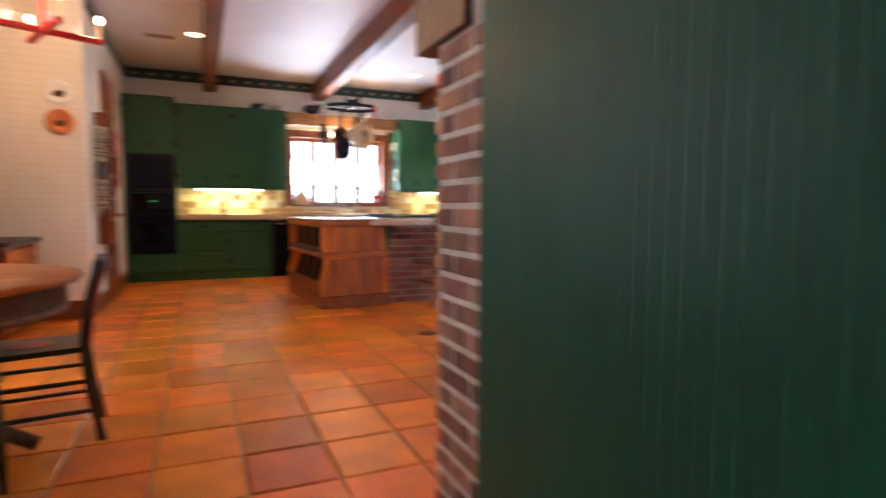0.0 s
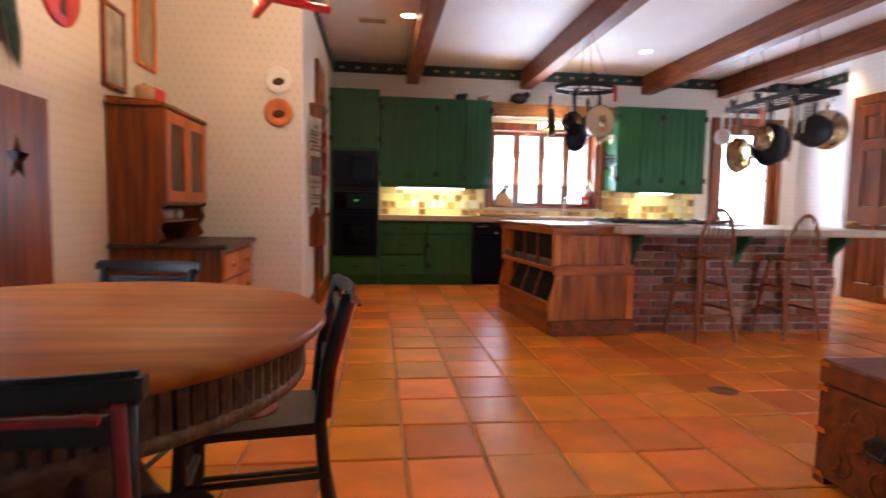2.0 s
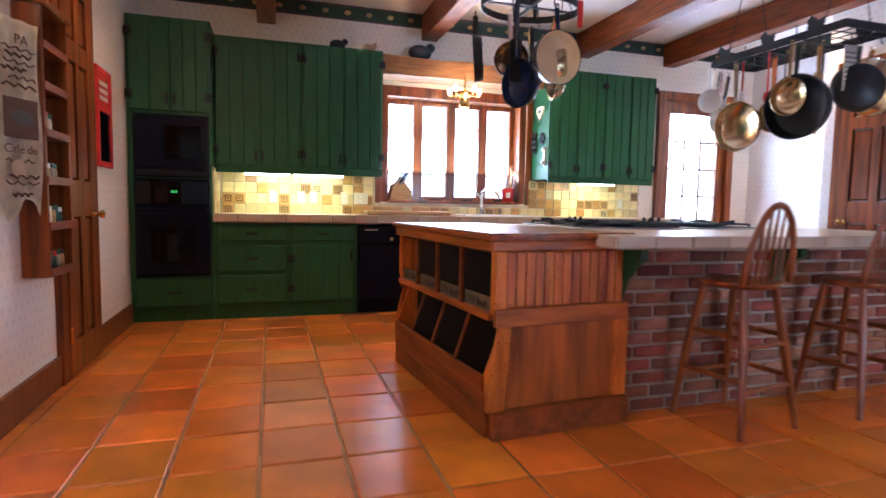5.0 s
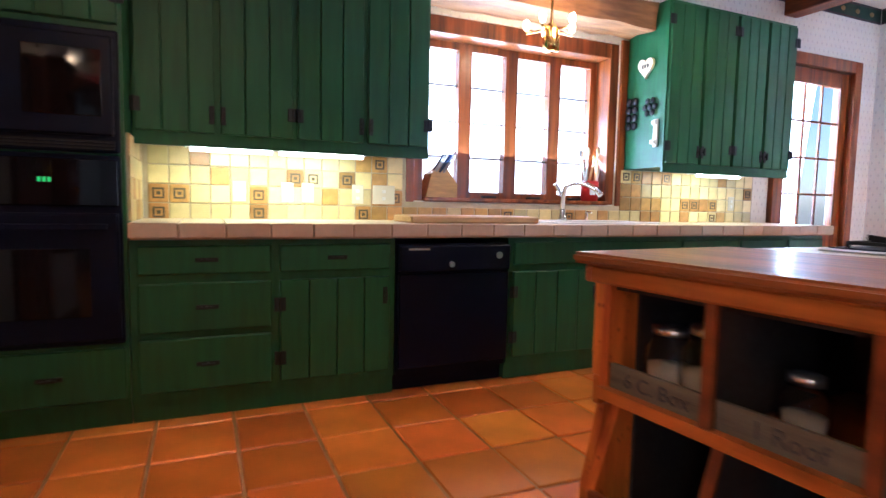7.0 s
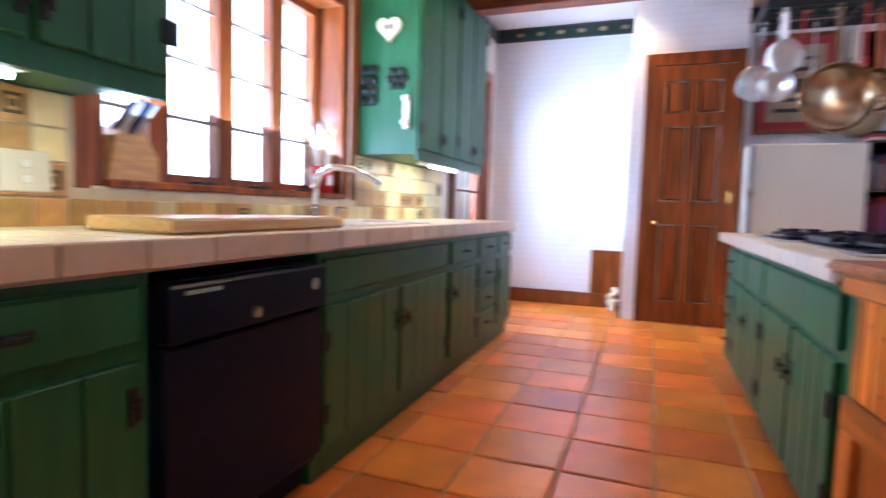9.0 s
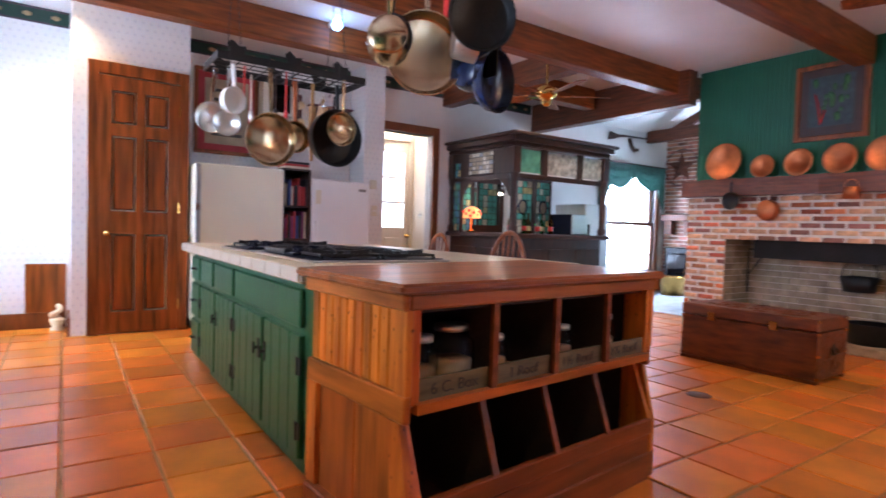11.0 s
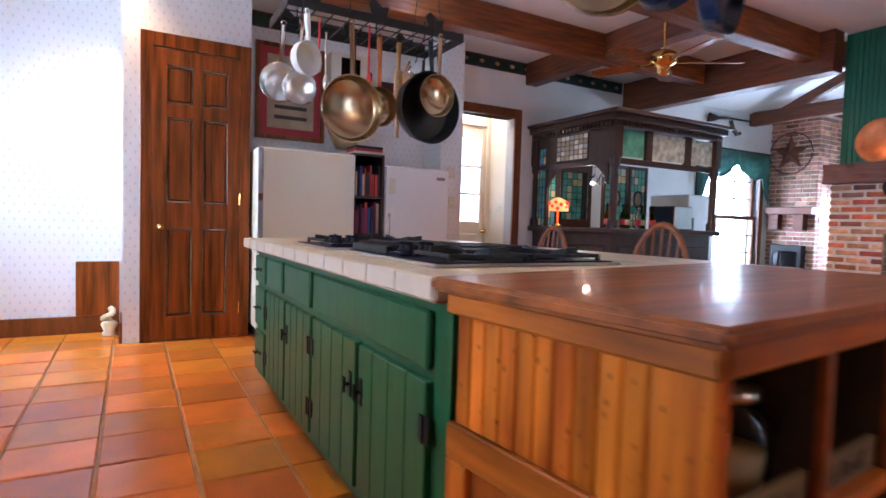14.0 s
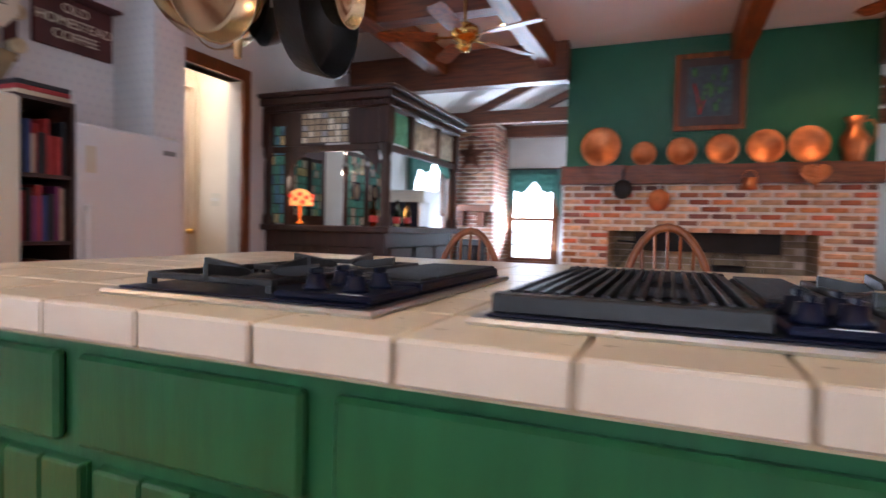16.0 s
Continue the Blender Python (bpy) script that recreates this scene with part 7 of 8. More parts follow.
part("bottle", boxes([(-0.909, -0.905, 4.7, 4.75, 2.06, 2.19), (-0.909, -0.905, 4.715, 4.735, 2.25, 2.34)]), M_BLACKCH, rd)


def wall_picture(label, y0, y1, z0, z1, frame_m, print_m):
    p = thing("wall_picture", label, "picture", "nook pictures")
    part("frame", boxes([(-0.928, -0.9, y0, y0 + 0.03, z0, z1), (-0.928, -0.9, y1 - 0.03, y1, z0, z1), (-0.928, -0.9, y0 + 0.03, y1 - 0.03, z0, z0 + 0.03), (-0.928, -0.9, y0 + 0.03, y1 - 0.03, z1 - 0.03, z1)], bevel=0.004), frame_m, p)
    part("print", B(-0.928, -0.912, y0 + 0.03, y1 - 0.03, z0 + 0.03, z1 - 0.03), print_m, p)


wall_picture("narrow dark framed pale print on the nook wall", 5.17, 5.48, 1.78, 2.32, M_DOOR, M_PHOTO2)
wall_picture("honey framed print on the nook wall", 5.66, 6.02, 2.04, 2.62, M_PINE, M_TAN)
wr = thing("berry_wreath", "small red heart-shaped berry wreath", "wreath")
bm = bmesh.new()
rs = random.Random(3)
for n in range(70):
    t = n * 2 * math.pi / 70
    ball(bm, (-0.9 + rs.uniform(-0.015, 0.02), 5.4 + 0.13 * math.sin(t) ** 3 + rs.uniform(-0.02, 0.02), 2.58 + 0.13 * (13 * math.cos(t) - 5 * math.cos(2 * t) - 2 * math.cos(3 * t) - math.cos(4 * t)) / 16 + rs.uniform(-0.02, 0.02)), 0.018, sub=1)
part("berries", bm, M_RED, wr)["kind"] = "stuff"
for z, m, lab in ((2.05, M_WHITE, "pale octagonal plate hung on the wallpaper"), (1.79, M_COPPER, "round brown picture plate hung on the wallpaper")):
    p = thing("hung_plate", lab, "plate", "hung plates")
    part("plate", L([(0, 0.006), (0.07, 0.006), (0.11, 0.02), (0.115, 0.016), (0.075, 0), (0, 0)], 8 if z > 2 else 28, pose(0.01, 6.099, z, 90, 0, 0)), m, p)
    bm = bmesh.new()
    ball(bm, (0.01, 6.09, z - 0.01), 0.05, 1.1, 0.06, 0.7, 1)
    part("motif", bm, M_BROWN, p)

# chandelier
cl = thing("chandelier", "red wooden cross chandelier with candle bulbs and little houses", "chandelier", at=(0.2, 4.72, 0))
for aa in (25, 115):
    r = Matrix.Rotation(radians(aa), 4, "Z")
    bm = B(-0.36, 0.36, -0.02, 0.02, 2.2, 2.24, bevel=0.006)
    bm.transform(r)
    part("arm", bm, M_RED, cl)
    for s in (-1, 1):
        p = r @ Vector((s * 0.34, 0, 0))
        part("candle", R((p.x, p.y, 2.24), (p.x, p.y, 2.34), 0.013), M_ENAMEL, cl)
        bm = bmesh.new()
        ball(bm, (p.x, p.y, 2.37), 0.016, 1, 1, 1.9)
        part("bulb", bm, M_BULB, cl)
        q = r @ Vector((s * 0.18, 0, 0))
        bm = B(q.x - 0.03, q.x + 0.03, q.y - 0.025, q.y + 0.025, 2.24, 2.3)
        part("small_house", bm, M_WHITE, cl)
part("stem", R((0, 0, 2.2), (0, 0, CEIL), 0.014), M_RED, cl)
for k, (dx, dy) in enumerate(((0.3, 0.15), (-0.3, -0.15))):
    lamp("chandelier_lamp", "POINT", pose(0.2 + dx, 4.72 + dy, 2.42), 16, WARM, 0.05)

# spice rack with a towel
sr = thing("spice_rack", "tall stained wooden spice rack on the wall", "spice rack")
part("side", B(0.201, 0.32, 6.57, 6.59, 0.655, 1.93, bevel=0.004), M_DOOR, sr)
part("side", B(0.201, 0.32, 6.89, 6.91, 0.655, 1.93, bevel=0.004), M_DOOR, sr)
part("back", B(0.201, 0.212, 6.59, 6.89, 0.655, 1.93), M_DOOR, sr)
part("cap", B(0.201, 0.34, 6.55, 6.93, 1.93, 1.965, bevel=0.008), M_DOOR, sr)
rs = random.Random(8)
SHELVES = (0.66, 0.885, 1.105, 1.33, 1.55, 1.74)
for k, z in enumerate(SHELVES):
    part("shelf", B(0.212, 0.315, 6.59, 6.89, z, z + 0.012), M_DOOR, sr)
    part("shelf_lip", B(0.311, 0.326, 6.575, 6.905, z - 0.004, z + 0.036, bevel=0.003), M_SHADEPINE, sr)
    for n in range((6, 6, 5, 4, 2, 0)[k]):
        j = thing("spice_jar", "little glass spice jar with a coloured lid", "jar", "spice jars")
        y, h, r = 6.615 + n * 0.047, rs.uniform(0.075, 0.105), rs.uniform(0.018, 0.022)
        part("jar", L([(0, z + 0.013), (r, z + 0.013), (r, z + h * 0.85), (r * 0.8, z + h), (0, z + h)], 12, Matrix.Translation((0.27, y, 0))), (M_SPLASHO, M_ENAMEL, M_TAN, M_CLOTH)[rs.randrange(4)], j)
        part("lid", R((0.27, y, z + h), (0.27, y, z + h + 0.022), r * 0.92, seg=12), (M_RED, M_WHITE, M_BLACKCH, M_GREEN)[rs.randrange(4)], j)
tw = thing("linen_towel", "cream printed tea towel hung beside the spice rack", "towel")
tw.matrix_world = pose(0.212, 6.35, 0, 0, 0, 66)
bm = bmesh.new()
n1, n2 = 14, 24
grid = [[bm.verts.new((0.23 * i / n1 * (1 - 0.06 * math.sin(j * 0.3)), 0.007 * math.sin(i * 1.2 + j * 0.15), 1.82 - (0.84 + 0.05 * math.sin(i * 0.5)) * j / n2)) for j in range(n2 + 1)] for i in range(n1 + 1)]
for i in range(n1):
    for j in range(n2):
        bm.faces.new((grid[i][j], grid[i + 1][j], grid[i + 1][j + 1], grid[i][j + 1])).smooth = True
bmesh.ops.solidify(bm, geom=bm.faces[:], thickness=-0.005)
part("cloth", bm, M_TOWEL, tw)
part("print_block", B(0.03, 0.205, -0.014, -0.01, 1.3, 1.475, bevel=0.001), M_BROWN, tw, "brown printed block")
part("print_motif", L([(0, 0.002), (0.03, 0.002), (0.05, 0)], 18, pose(0.12, -0.0145, 1.39, 90, 0, 0) @ Matrix.Diagonal((1.2, 0.7, 1, 1))), M_INK, tw)
part("print_cup", L([(0, 0.002), (0.03, 0.002), (0.036, 0)], 18, pose(0.09, -0.0145, 1.17, 90, 0, 0)), M_TAN, tw)
text("lettering", "Caf\u00e9 de", 0.055, pose(0.11, -0.013, 1.25, 90, 0, 0), M_BROWN, tw, 0.001)["kind"] = "stuff"
text("lettering", "PA", 0.06, pose(0.13, -0.013, 1.73, 90, 0, 0), M_BROWN, tw, 0.001)["kind"] = "stuff"
for k, (x0, w_, z) in enumerate(((0.03, 0.17, 1.69), (0.05, 0.13, 1.662), (0.04, 0.16, 1.63), (0.03, 0.12, 1.6), (0.06, 0.14, 1.565), (0.03, 0.17, 1.53), (0.03, 0.15, 1.2), (0.05, 0.15, 1.13), (0.03, 0.17, 1.1), (0.06, 0.1, 1.05))):
    bm = bmesh.new()
    tube(bm, [(x0 + w_ * t / 9, -0.012, z + 0.009 * math.sin(t * 2.1 + k)) for t in range(10)], 0.0035 + 0.0015 * (k % 2), 5)
    part("print_line", bm, M_BROWN, tw)
ra = thing("red_frame", "narrow red framed drink advertisement with dark glass", "sign")
part("frame", boxes([(0.201, 0.225, 7.8, 7.84, 1.26, 1.94), (0.201, 0.225, 8.11, 8.15, 1.26, 1.94), (0.201, 0.225, 7.84, 8.11, 1.26, 1.3), (0.201, 0.225, 7.84, 8.11, 1.9, 1.94), (0.201, 0.225, 7.84, 8.11, 1.64, 1.68)], bevel=0.004), M_RED, ra)
part("panel", B(0.203, 0.215, 7.84, 8.11, 1.68, 1.9), M_RED, ra)
part("glass", B(0.203, 0.215, 7.84, 8.11, 1.3, 1.64), M_BLACKGL, ra)
part("lettering", boxes([(0.215, 0.218, 7.88, 8.07, z, z + 0.03) for z in (1.82, 1.77, 1.72)]), M_WHITE, ra)

# animals and small figures on the cabinets stay plain shapes
for x, y, z, s, m, lab in ((1.95, 9.0, 2.5, 0.05, M_IRON, "small dark bird figurine on the wall cabinet"), (2.25, 9.0, 2.5, 0.045, M_TAN, "small tan bird figurine on the wall cabinet"), (2.8, 9.13, 2.51, 0.08, M_BLACKCH, "black and white cow figurine on the log beam")):
    g = thing("figurine", lab, "figurine", "cabinet figurines")
    bm = bmesh.new()
    ball(bm, (x, y, z + s), s, 1.6, 0.8, 1)
    ball(bm, (x + s * 1.4, y, z + s * 1.7), s * 0.6)
    part("figure", bm, m, g)

# ---- pot racks ----


def chain(parent, a, b):
    a, b = Vector(a), Vector(b)
    n = max(3, int((b - a).length / 0.035))
    bm = bmesh.new()
    for i in range(n):
        p, q = a.lerp(b, i / n), a.lerp(b, (i + 1) / n)
        s = Vector((0.006, 0, 0)) if i % 2 else Vector((0, 0.006, 0))
        tube(bm, [p, p.lerp(q, 0.5) + s, q, p.lerp(q, 0.5) - s, p], 0.0022, 4)
    part("chain", bm, M_IRON, parent)


def hook(parent, x, y, z):
    bm = bmesh.new()
    tube(bm, [(x, y, z + 0.03), (x, y, z - 0.06), (x + 0.015, y, z - 0.075), (x + 0.02, y, z - 0.06)], 0.004, 5)
    part("hook", bm, M_IRON, parent)


RX, RY, RZ = 2.79, 6.55, 2.2
pr = thing("oval_pot_rack", "black wrought iron oval pot rack with a dog silhouette", "pot rack")
bm = bmesh.new()
ring = [(RX + 0.3 * math.cos(t), RY + 0.22 * math.sin(t)) for t in [k * math.pi / 20 for k in range(41)]]
for (x0, y0), (x1, y1) in zip(ring, ring[1:]):
    vs = [bm.verts.new(p) for p in ((x0, y0, RZ - 0.02), (x1, y1, RZ - 0.02), (x1, y1, RZ + 0.02), (x0, y0, RZ + 0.02))]
    bm.faces.new(vs)
bmesh.ops.remove_doubles(bm, verts=bm.verts, dist=0.0005)
bmesh.ops.solidify(bm, geom=bm.faces[:], thickness=0.006)
part("ring", bm, M_IRON, pr)
part("crossbar", boxes([(RX - 0.29, RX + 0.29, RY - 0.008, RY + 0.008, RZ - 0.004, RZ + 0.004), (RX - 0.008, RX + 0.008, RY - 0.21, RY + 0.21, RZ - 0.005, RZ + 0.005)]), M_IRON, pr)
for x, y in ((-0.28, 0), (0.28, 0), (0, -0.2), (0, 0.2)):
    chain(pr, (RX + x, RY + y, RZ), (RX + x * 0.1, RY + y * 0.1, 2.75))
bm = bmesh.new()
prism(bm, [(RX - 0.02, RZ + 0.02), (RX, RZ + 0.1), (RX - 0.05, RZ + 0.16), (RX + 0.02, RZ + 0.13), (RX + 0.1, RZ + 0.14), (RX + 0.14, RZ + 0.21), (RX + 0.19, RZ + 0.19), (RX + 0.15, RZ + 0.14), (RX + 0.14, RZ + 0.02), (RX + 0.12, RZ + 0.02), (RX + 0.11, RZ + 0.09), (RX + 0.03, RZ + 0.09), (RX, RZ + 0.02)], "y", RY + 0.2, RY + 0.206)
part("silhouette", bm, M_IRON, pr, "black dog silhouette")
G1 = "oval rack pans"


def hang(name, label, group, x, y, z, r, depth, face, wm, im, hl, hm=None, rack=None, **kw):
    """Hung from a hook at (x, y, z); face: the way that the mouth looks, in degrees from -y."""
    hook(rack, x, y, z + 0.02)
    return skillet(name, label, group, 0, r, depth, wm, im, hl, pose(x, y, z - 0.08 - hl - r, 4, 3 * math.sin(x * 37), face), hm, **kw)


hang("enamel_pan", "cream enamel lined pan hung on the oval rack", G1, RX + 0.05, RY - 0.2, RZ, 0.145, 0.06, 5, M_BLUEEN, M_ENAMEL, 0.115, rack=pr)
hang("steel_saute_pan", "large steel saute pan hung on the oval rack", G1, RX + 0.18, RY - 0.05, RZ, 0.185, 0.055, -108, M_STEELB, M_STEELB, 0.07, rack=pr)
hang("steel_saucepan", "steel saucepan hung on the oval rack", G1, RX - 0.12, RY - 0.02, RZ, 0.1, 0.09, -25, M_STEEL, M_STEELB, 0.15, rack=pr)
hang("black_skillet", "black iron skillet hung on the oval rack", G1, RX - 0.3, RY + 0.0, RZ, 0.13, 0.045, -112, M_IRON, M_IRON, 0.11, rack=pr)
hang("blue_pan", "speckled dark blue enamel pan hung low on the oval rack", G1, RX - 0.12, RY - 0.2, RZ, 0.13, 0.05, -72, M_BLUEEN, M_BLUEEN, 0.28, rack=pr)
hang("iron_griddle", "black iron griddle hung on the oval rack", G1, RX + 0.12, RY + 0.14, RZ, 0.1, 0.03, 215, M_IRON, M_IRON, 0.14, rack=pr)
hang("copper_base_pan", "steel pan with a copper base hung on the oval rack", G1, RX + 0.02, RY + 0.22, RZ, 0.09, 0.12, 60, M_STEELB, M_STEEL, 0.17, rack=pr)
po = thing("oven_mitt", "red cloth strip hung on the oval rack", "cloth")
part("cloth", B(RX + 0.2, RX + 0.235, RY - 0.2, RY - 0.19, RZ - 0.15, RZ, bevel=0.004), M_RED, po)
cv = thing("cleaver", "dark steel cleaver hung on the oval rack", "cleaver")
part("blade", B(RX - 0.2, RX - 0.13, RY - 0.18, RY - 0.176, RZ - 0.48, RZ - 0.25), M_IRON, cv)
part("handle", B(RX - 0.178, RX - 0.152, RY - 0.188, RY - 0.168, RZ - 0.25, RZ - 0.05, bevel=0.005), M_BAR, cv)

QX, QY0, QY1, QZ = 4.78, 6.0, 7.05, 2.15
pr2 = thing("long_pot_rack", "black iron rectangular pot rack with cut silhouettes", "pot rack")
part("frame", boxes([(QX - 0.21, QX - 0.203, QY0, QY1, QZ - 0.025, QZ + 0.025), (QX + 0.203, QX + 0.21, QY0, QY1, QZ - 0.025, QZ + 0.025), (QX - 0.203, QX + 0.203, QY0, QY0 + 0.007, QZ - 0.025, QZ + 0.025), (QX - 0.203, QX + 0.203, QY1 - 0.007, QY1, QZ - 0.025, QZ + 0.025)]), M_IRON, pr2)
for k in range(1, 10):
    part("grid_bar", B(QX - 0.2, QX + 0.2, QY0 + 0.1 * k - 0.003, QY0 + 0.1 * k + 0.003, QZ - 0.02, QZ - 0.014), M_IRON, pr2)
for k in (-1, 0, 1):
    part("grid_bar", B(QX + 0.1 * k - 0.003, QX + 0.1 * k + 0.003, QY0 + 0.01, QY1 - 0.01, QZ - 0.014, QZ - 0.008), M_IRON, pr2)
for x in (-0.2, 0.2):
    for y in (QY0 + 0.15, QY1 - 0.15):
        chain(pr2, (QX + x, y, QZ + 0.02), (QX + 0.3 * x, y, 2.77))
for y in (QY0 + 0.2, QY0 + 0.55, QY1 - 0.12):
    for x in (-0.207, 0.207):
        bm = bmesh.new()
        prism(bm, [(y - 0.05, QZ + 0.02), (y - 0.06, QZ + 0.08), (y - 0.02, QZ + 0.07), (y + 0.03, QZ + 0.11), (y + 0.06, QZ + 0.08), (y + 0.04, QZ + 0.02)], "x", QX + x - 0.003, QX + x + 0.003)
        part("silhouette", bm, M_IRON, pr2, "black animal silhouette")
G2 = "long rack pans"
hang("steel_saute_pan", "wide steel saute pan hung on the long rack", G2, QX - 0.22, 6.72, QZ, 0.175, 0.06, -84, M_STEELB, M_STEELB, 0.26, rack=pr2)
hang("steel_saucepan", "small steel saucepan hung on the long rack", G2, QX - 0.12, 6.95, QZ, 0.085, 0.1, -110, M_CHROME, M_STEEL, 0.26, rack=pr2)
hang("steel_saucepan", "polished steel saucepan hung on the long rack", G2, QX + 0.02, 7.02, QZ, 0.1, 0.11, -110, M_CHROME, M_STEEL, 0.2, rack=pr2)
hang("wire_strainer", "white wire mesh strainer hung on the long rack", G2, QX - 0.25, 6.98, QZ, 0.085, 0.05, -62, M_WHITE, M_WHITE, 0.13, rack=pr2)
hang("copper_saucepan", "worn copper saucepan hung on the long rack", G2, QX - 0.1, 6.52, QZ, 0.11, 0.07, -86, M_COPPER, M_STEELB, 0.27, rack=pr2)
hang("black_wok", "large black pan with loop handles hung on the long rack", G2, QX - 0.2, 6.26, QZ, 0.2, 0.09, -82, M_IRON, M_IRON, 0.17, rack=pr2)
hang("steel_frying_pan", "steel frying pan hung before a black pan", G2, QX - 0.3, 6.25, QZ, 0.115, 0.05, -82, M_STEELB, M_STEELB, 0.2, rack=pr2)
hang("steel_lid_pan", "big round steel pan seen from its base", G2, QX + 0.22, 6.1, QZ, 0.185, 0.07, 170, M_STEELB, M_STEEL, 0.04, rack=pr2)
hang("black_skillet", "black iron skillet hung on the long rack", G2, QX + 0.05, 6.08, QZ, 0.15, 0.05, 150, M_IRON, M_IRON, 0.1, rack=pr2)
rp = thing("rolling_pin", "orange-handled wooden rolling pin hung on the rack", "rolling pin")
bm = R((QX, 6.33, QZ - 0.5), (QX, 6.33, QZ - 0.2), 0.026, seg=12)
part("barrel", bm, M_BLOCK, rp)
part("handle", R((QX, 6.33, QZ - 0.2), (QX, 6.33, QZ - 0.03), 0.012, 0.015), M_SPLASHO, rp)
part("handle", R((QX, 6.33, QZ - 0.5), (QX, 6.33, QZ - 0.6), 0.015, 0.012), M_BLOCK, rp)
gr = thing("box_grater", "flat steel grater hung on the long rack", "grater")
part("sheet", B(QX - 0.05, QX + 0.05, 6.12, 6.124, QZ - 0.36, QZ - 0.08), M_STEEL, gr)
part("holes", boxes([(QX - 0.04 + 0.02 * i, QX - 0.03 + 0.02 * i, 6.118, 6.12, QZ - 0.34 + 0.03 * j, QZ - 0.33 + 0.03 * j) for i in range(5) for j in range(8)]), M_IRON, gr)
part("hanger", R((QX, 6.122, QZ - 0.08), (QX, 6.122, QZ), 0.004), M_IRON, gr)
for n, (x, y) in enumerate(((-0.1, 6.85), (0.02, 6.6), (0.1, 6.75), (-0.15, 6.58), (0.12, 6.4))):
    sp = thing("ladle", "long handled cooking spoon hung on the long rack", "spoon", "hung spoons")
    bm = R((QX + x, y, QZ - 0.02), (QX + x, y, QZ - 0.24 - 0.02 * n), 0.006)
    part("handle", bm, (M_RED, M_BAR, M_STEEL, M_RED, M_BAR)[n], sp)
    bm = bmesh.new()
    ball(bm, (QX + x, y, QZ - 0.27 - 0.02 * n), 0.035, 1, 0.4, 1.3)
    part("bowl", bm, (M_STEEL, M_IRON, M_STEEL, M_RED, M_IRON)[n], sp)

# ---- ceiling fans, lamps ----


def fan(name, label, x, y, drop):
    z = CEIL - drop
    f = thing(name, label, "ceiling fan", "ceiling fans")
    part("canopy", L([(0, CEIL - 0.001), (0.07, CEIL - 0.001), (0.06, CEIL - 0.05), (0.015, CEIL - 0.07)], 20, Matrix.Translation((x, y, 0))), M_BRASS, f)
    part("downrod", R((x, y, z + 0.08), (x, y, CEIL - 0.06), 0.012), M_BRASS, f)
    part("motor", L([(0.015, z + 0.1), (0.06, z + 0.09), (0.11, z + 0.06), (0.115, z), (0.09, z - 0.03), (0.05, z - 0.05), (0.055, z - 0.09), (0.03, z - 0.12), (0, z - 0.125)], 24, Matrix.Translation((x, y, 0))), M_BRASS, f)
    for k in range(5):
        m = pose(x, y, z - 0.01, 0, 0, 20 + k * 72) @ pose(0, 0, 0, 12, 0, 0)
        bm = bmesh.new()
        prism(bm, [(0.2, -0.05), (0.3, -0.065), (0.6, -0.07), (0.66, -0.05), (0.67, 0.05), (0.6, 0.07), (0.3, 0.065), (0.2, 0.05)], "z", -0.004, 0.004)
        bm.transform(m)
        b = part("blade", bm, M_DOOR, f)
        bm = B(0.1, 0.23, -0.015, 0.015, -0.008, -0.003)
        bm.transform(m)
        part("blade_iron", bm, M_BRASS, b)
    return f


fan("ceiling_fan", "brass ceiling fan with dark wooden blades", 5.02, 3.68, 0.52)
fan("ceiling_fan", "brass ceiling fan with dark wooden blades near the fireplace", 1.85, 3.15, 0.3)
for x, y in ((1.13, 7.3), (4.14, 8.08), (5.05, 2.4), (5.5, 2.9), (2.2, 2.35), (6.5, 7.9)):
    c = thing("recessed_light", "lit recessed ceiling can light", "light", "recessed lights")
    part("trim", L([(0.075, CEIL - 0.001), (0.09, CEIL - 0.006), (0.1, CEIL - 0.001)], 24, Matrix.Translation((x, y, 0))), M_WHITE, c)
    part("bulb", L([(0, CEIL - 0.004), (0.074, CEIL - 0.004), (0.074, CEIL - 0.001)], 24, Matrix.Translation((x, y, 0))), M_CAN, c)
    lamp("recessed_lamp", "SPOT", look((x, y, CEIL - 0.02), (x, y + 0.001, 0)), 62, WARM, 0.12, spot=125)
fl_ = thing("flood_light", "small blue-white flood lamp fixed under a beam", "light")
bm = bmesh.new()
ball(bm, (5.76, 5.73, 2.97), 0.055)
part("bulb", bm, M_FLOOD, fl_)
part("socket", R((5.8, 5.73, 2.99), (5.9, 5.73, 3.0), 0.03), M_WHITE, fl_)
lamp("flood_lamp", "POINT", pose(5.7, 5.73, 2.76), 3, (0.4, 0.65, 1.0), 0.06)
kl = thing("sink_light", "brass and glass hanging light over the sink", "light", at=(-0.03, 0.17, -0.23))
part("stem", R((3.25, 8.75, 2.35), (3.25, 8.75, 2.58), 0.01), M_BRASS, kl)
for k in range(5):
    t = k * 2 * math.pi / 5
    part("arm", R((3.25, 8.75, 2.4), (3.25 + 0.16 * math.cos(t), 8.75 + 0.16 * math.sin(t), 2.38), 0.008), M_BRASS, kl)
    bm = bmesh.new()
    ball(bm, (3.25 + 0.16 * math.cos(t), 8.75 + 0.16 * math.sin(t), 2.43), 0.022, 1, 1, 1.6)
    part("bulb", bm, M_BULB, kl)
part("bowl", L([(0, 2.26), (0.05, 2.26), (0.055, 2.3), (0.05, 2.4), (0.03, 2.43)], 18, Matrix.Translation((3.25, 8.75, 0))), M_BRASS, kl)
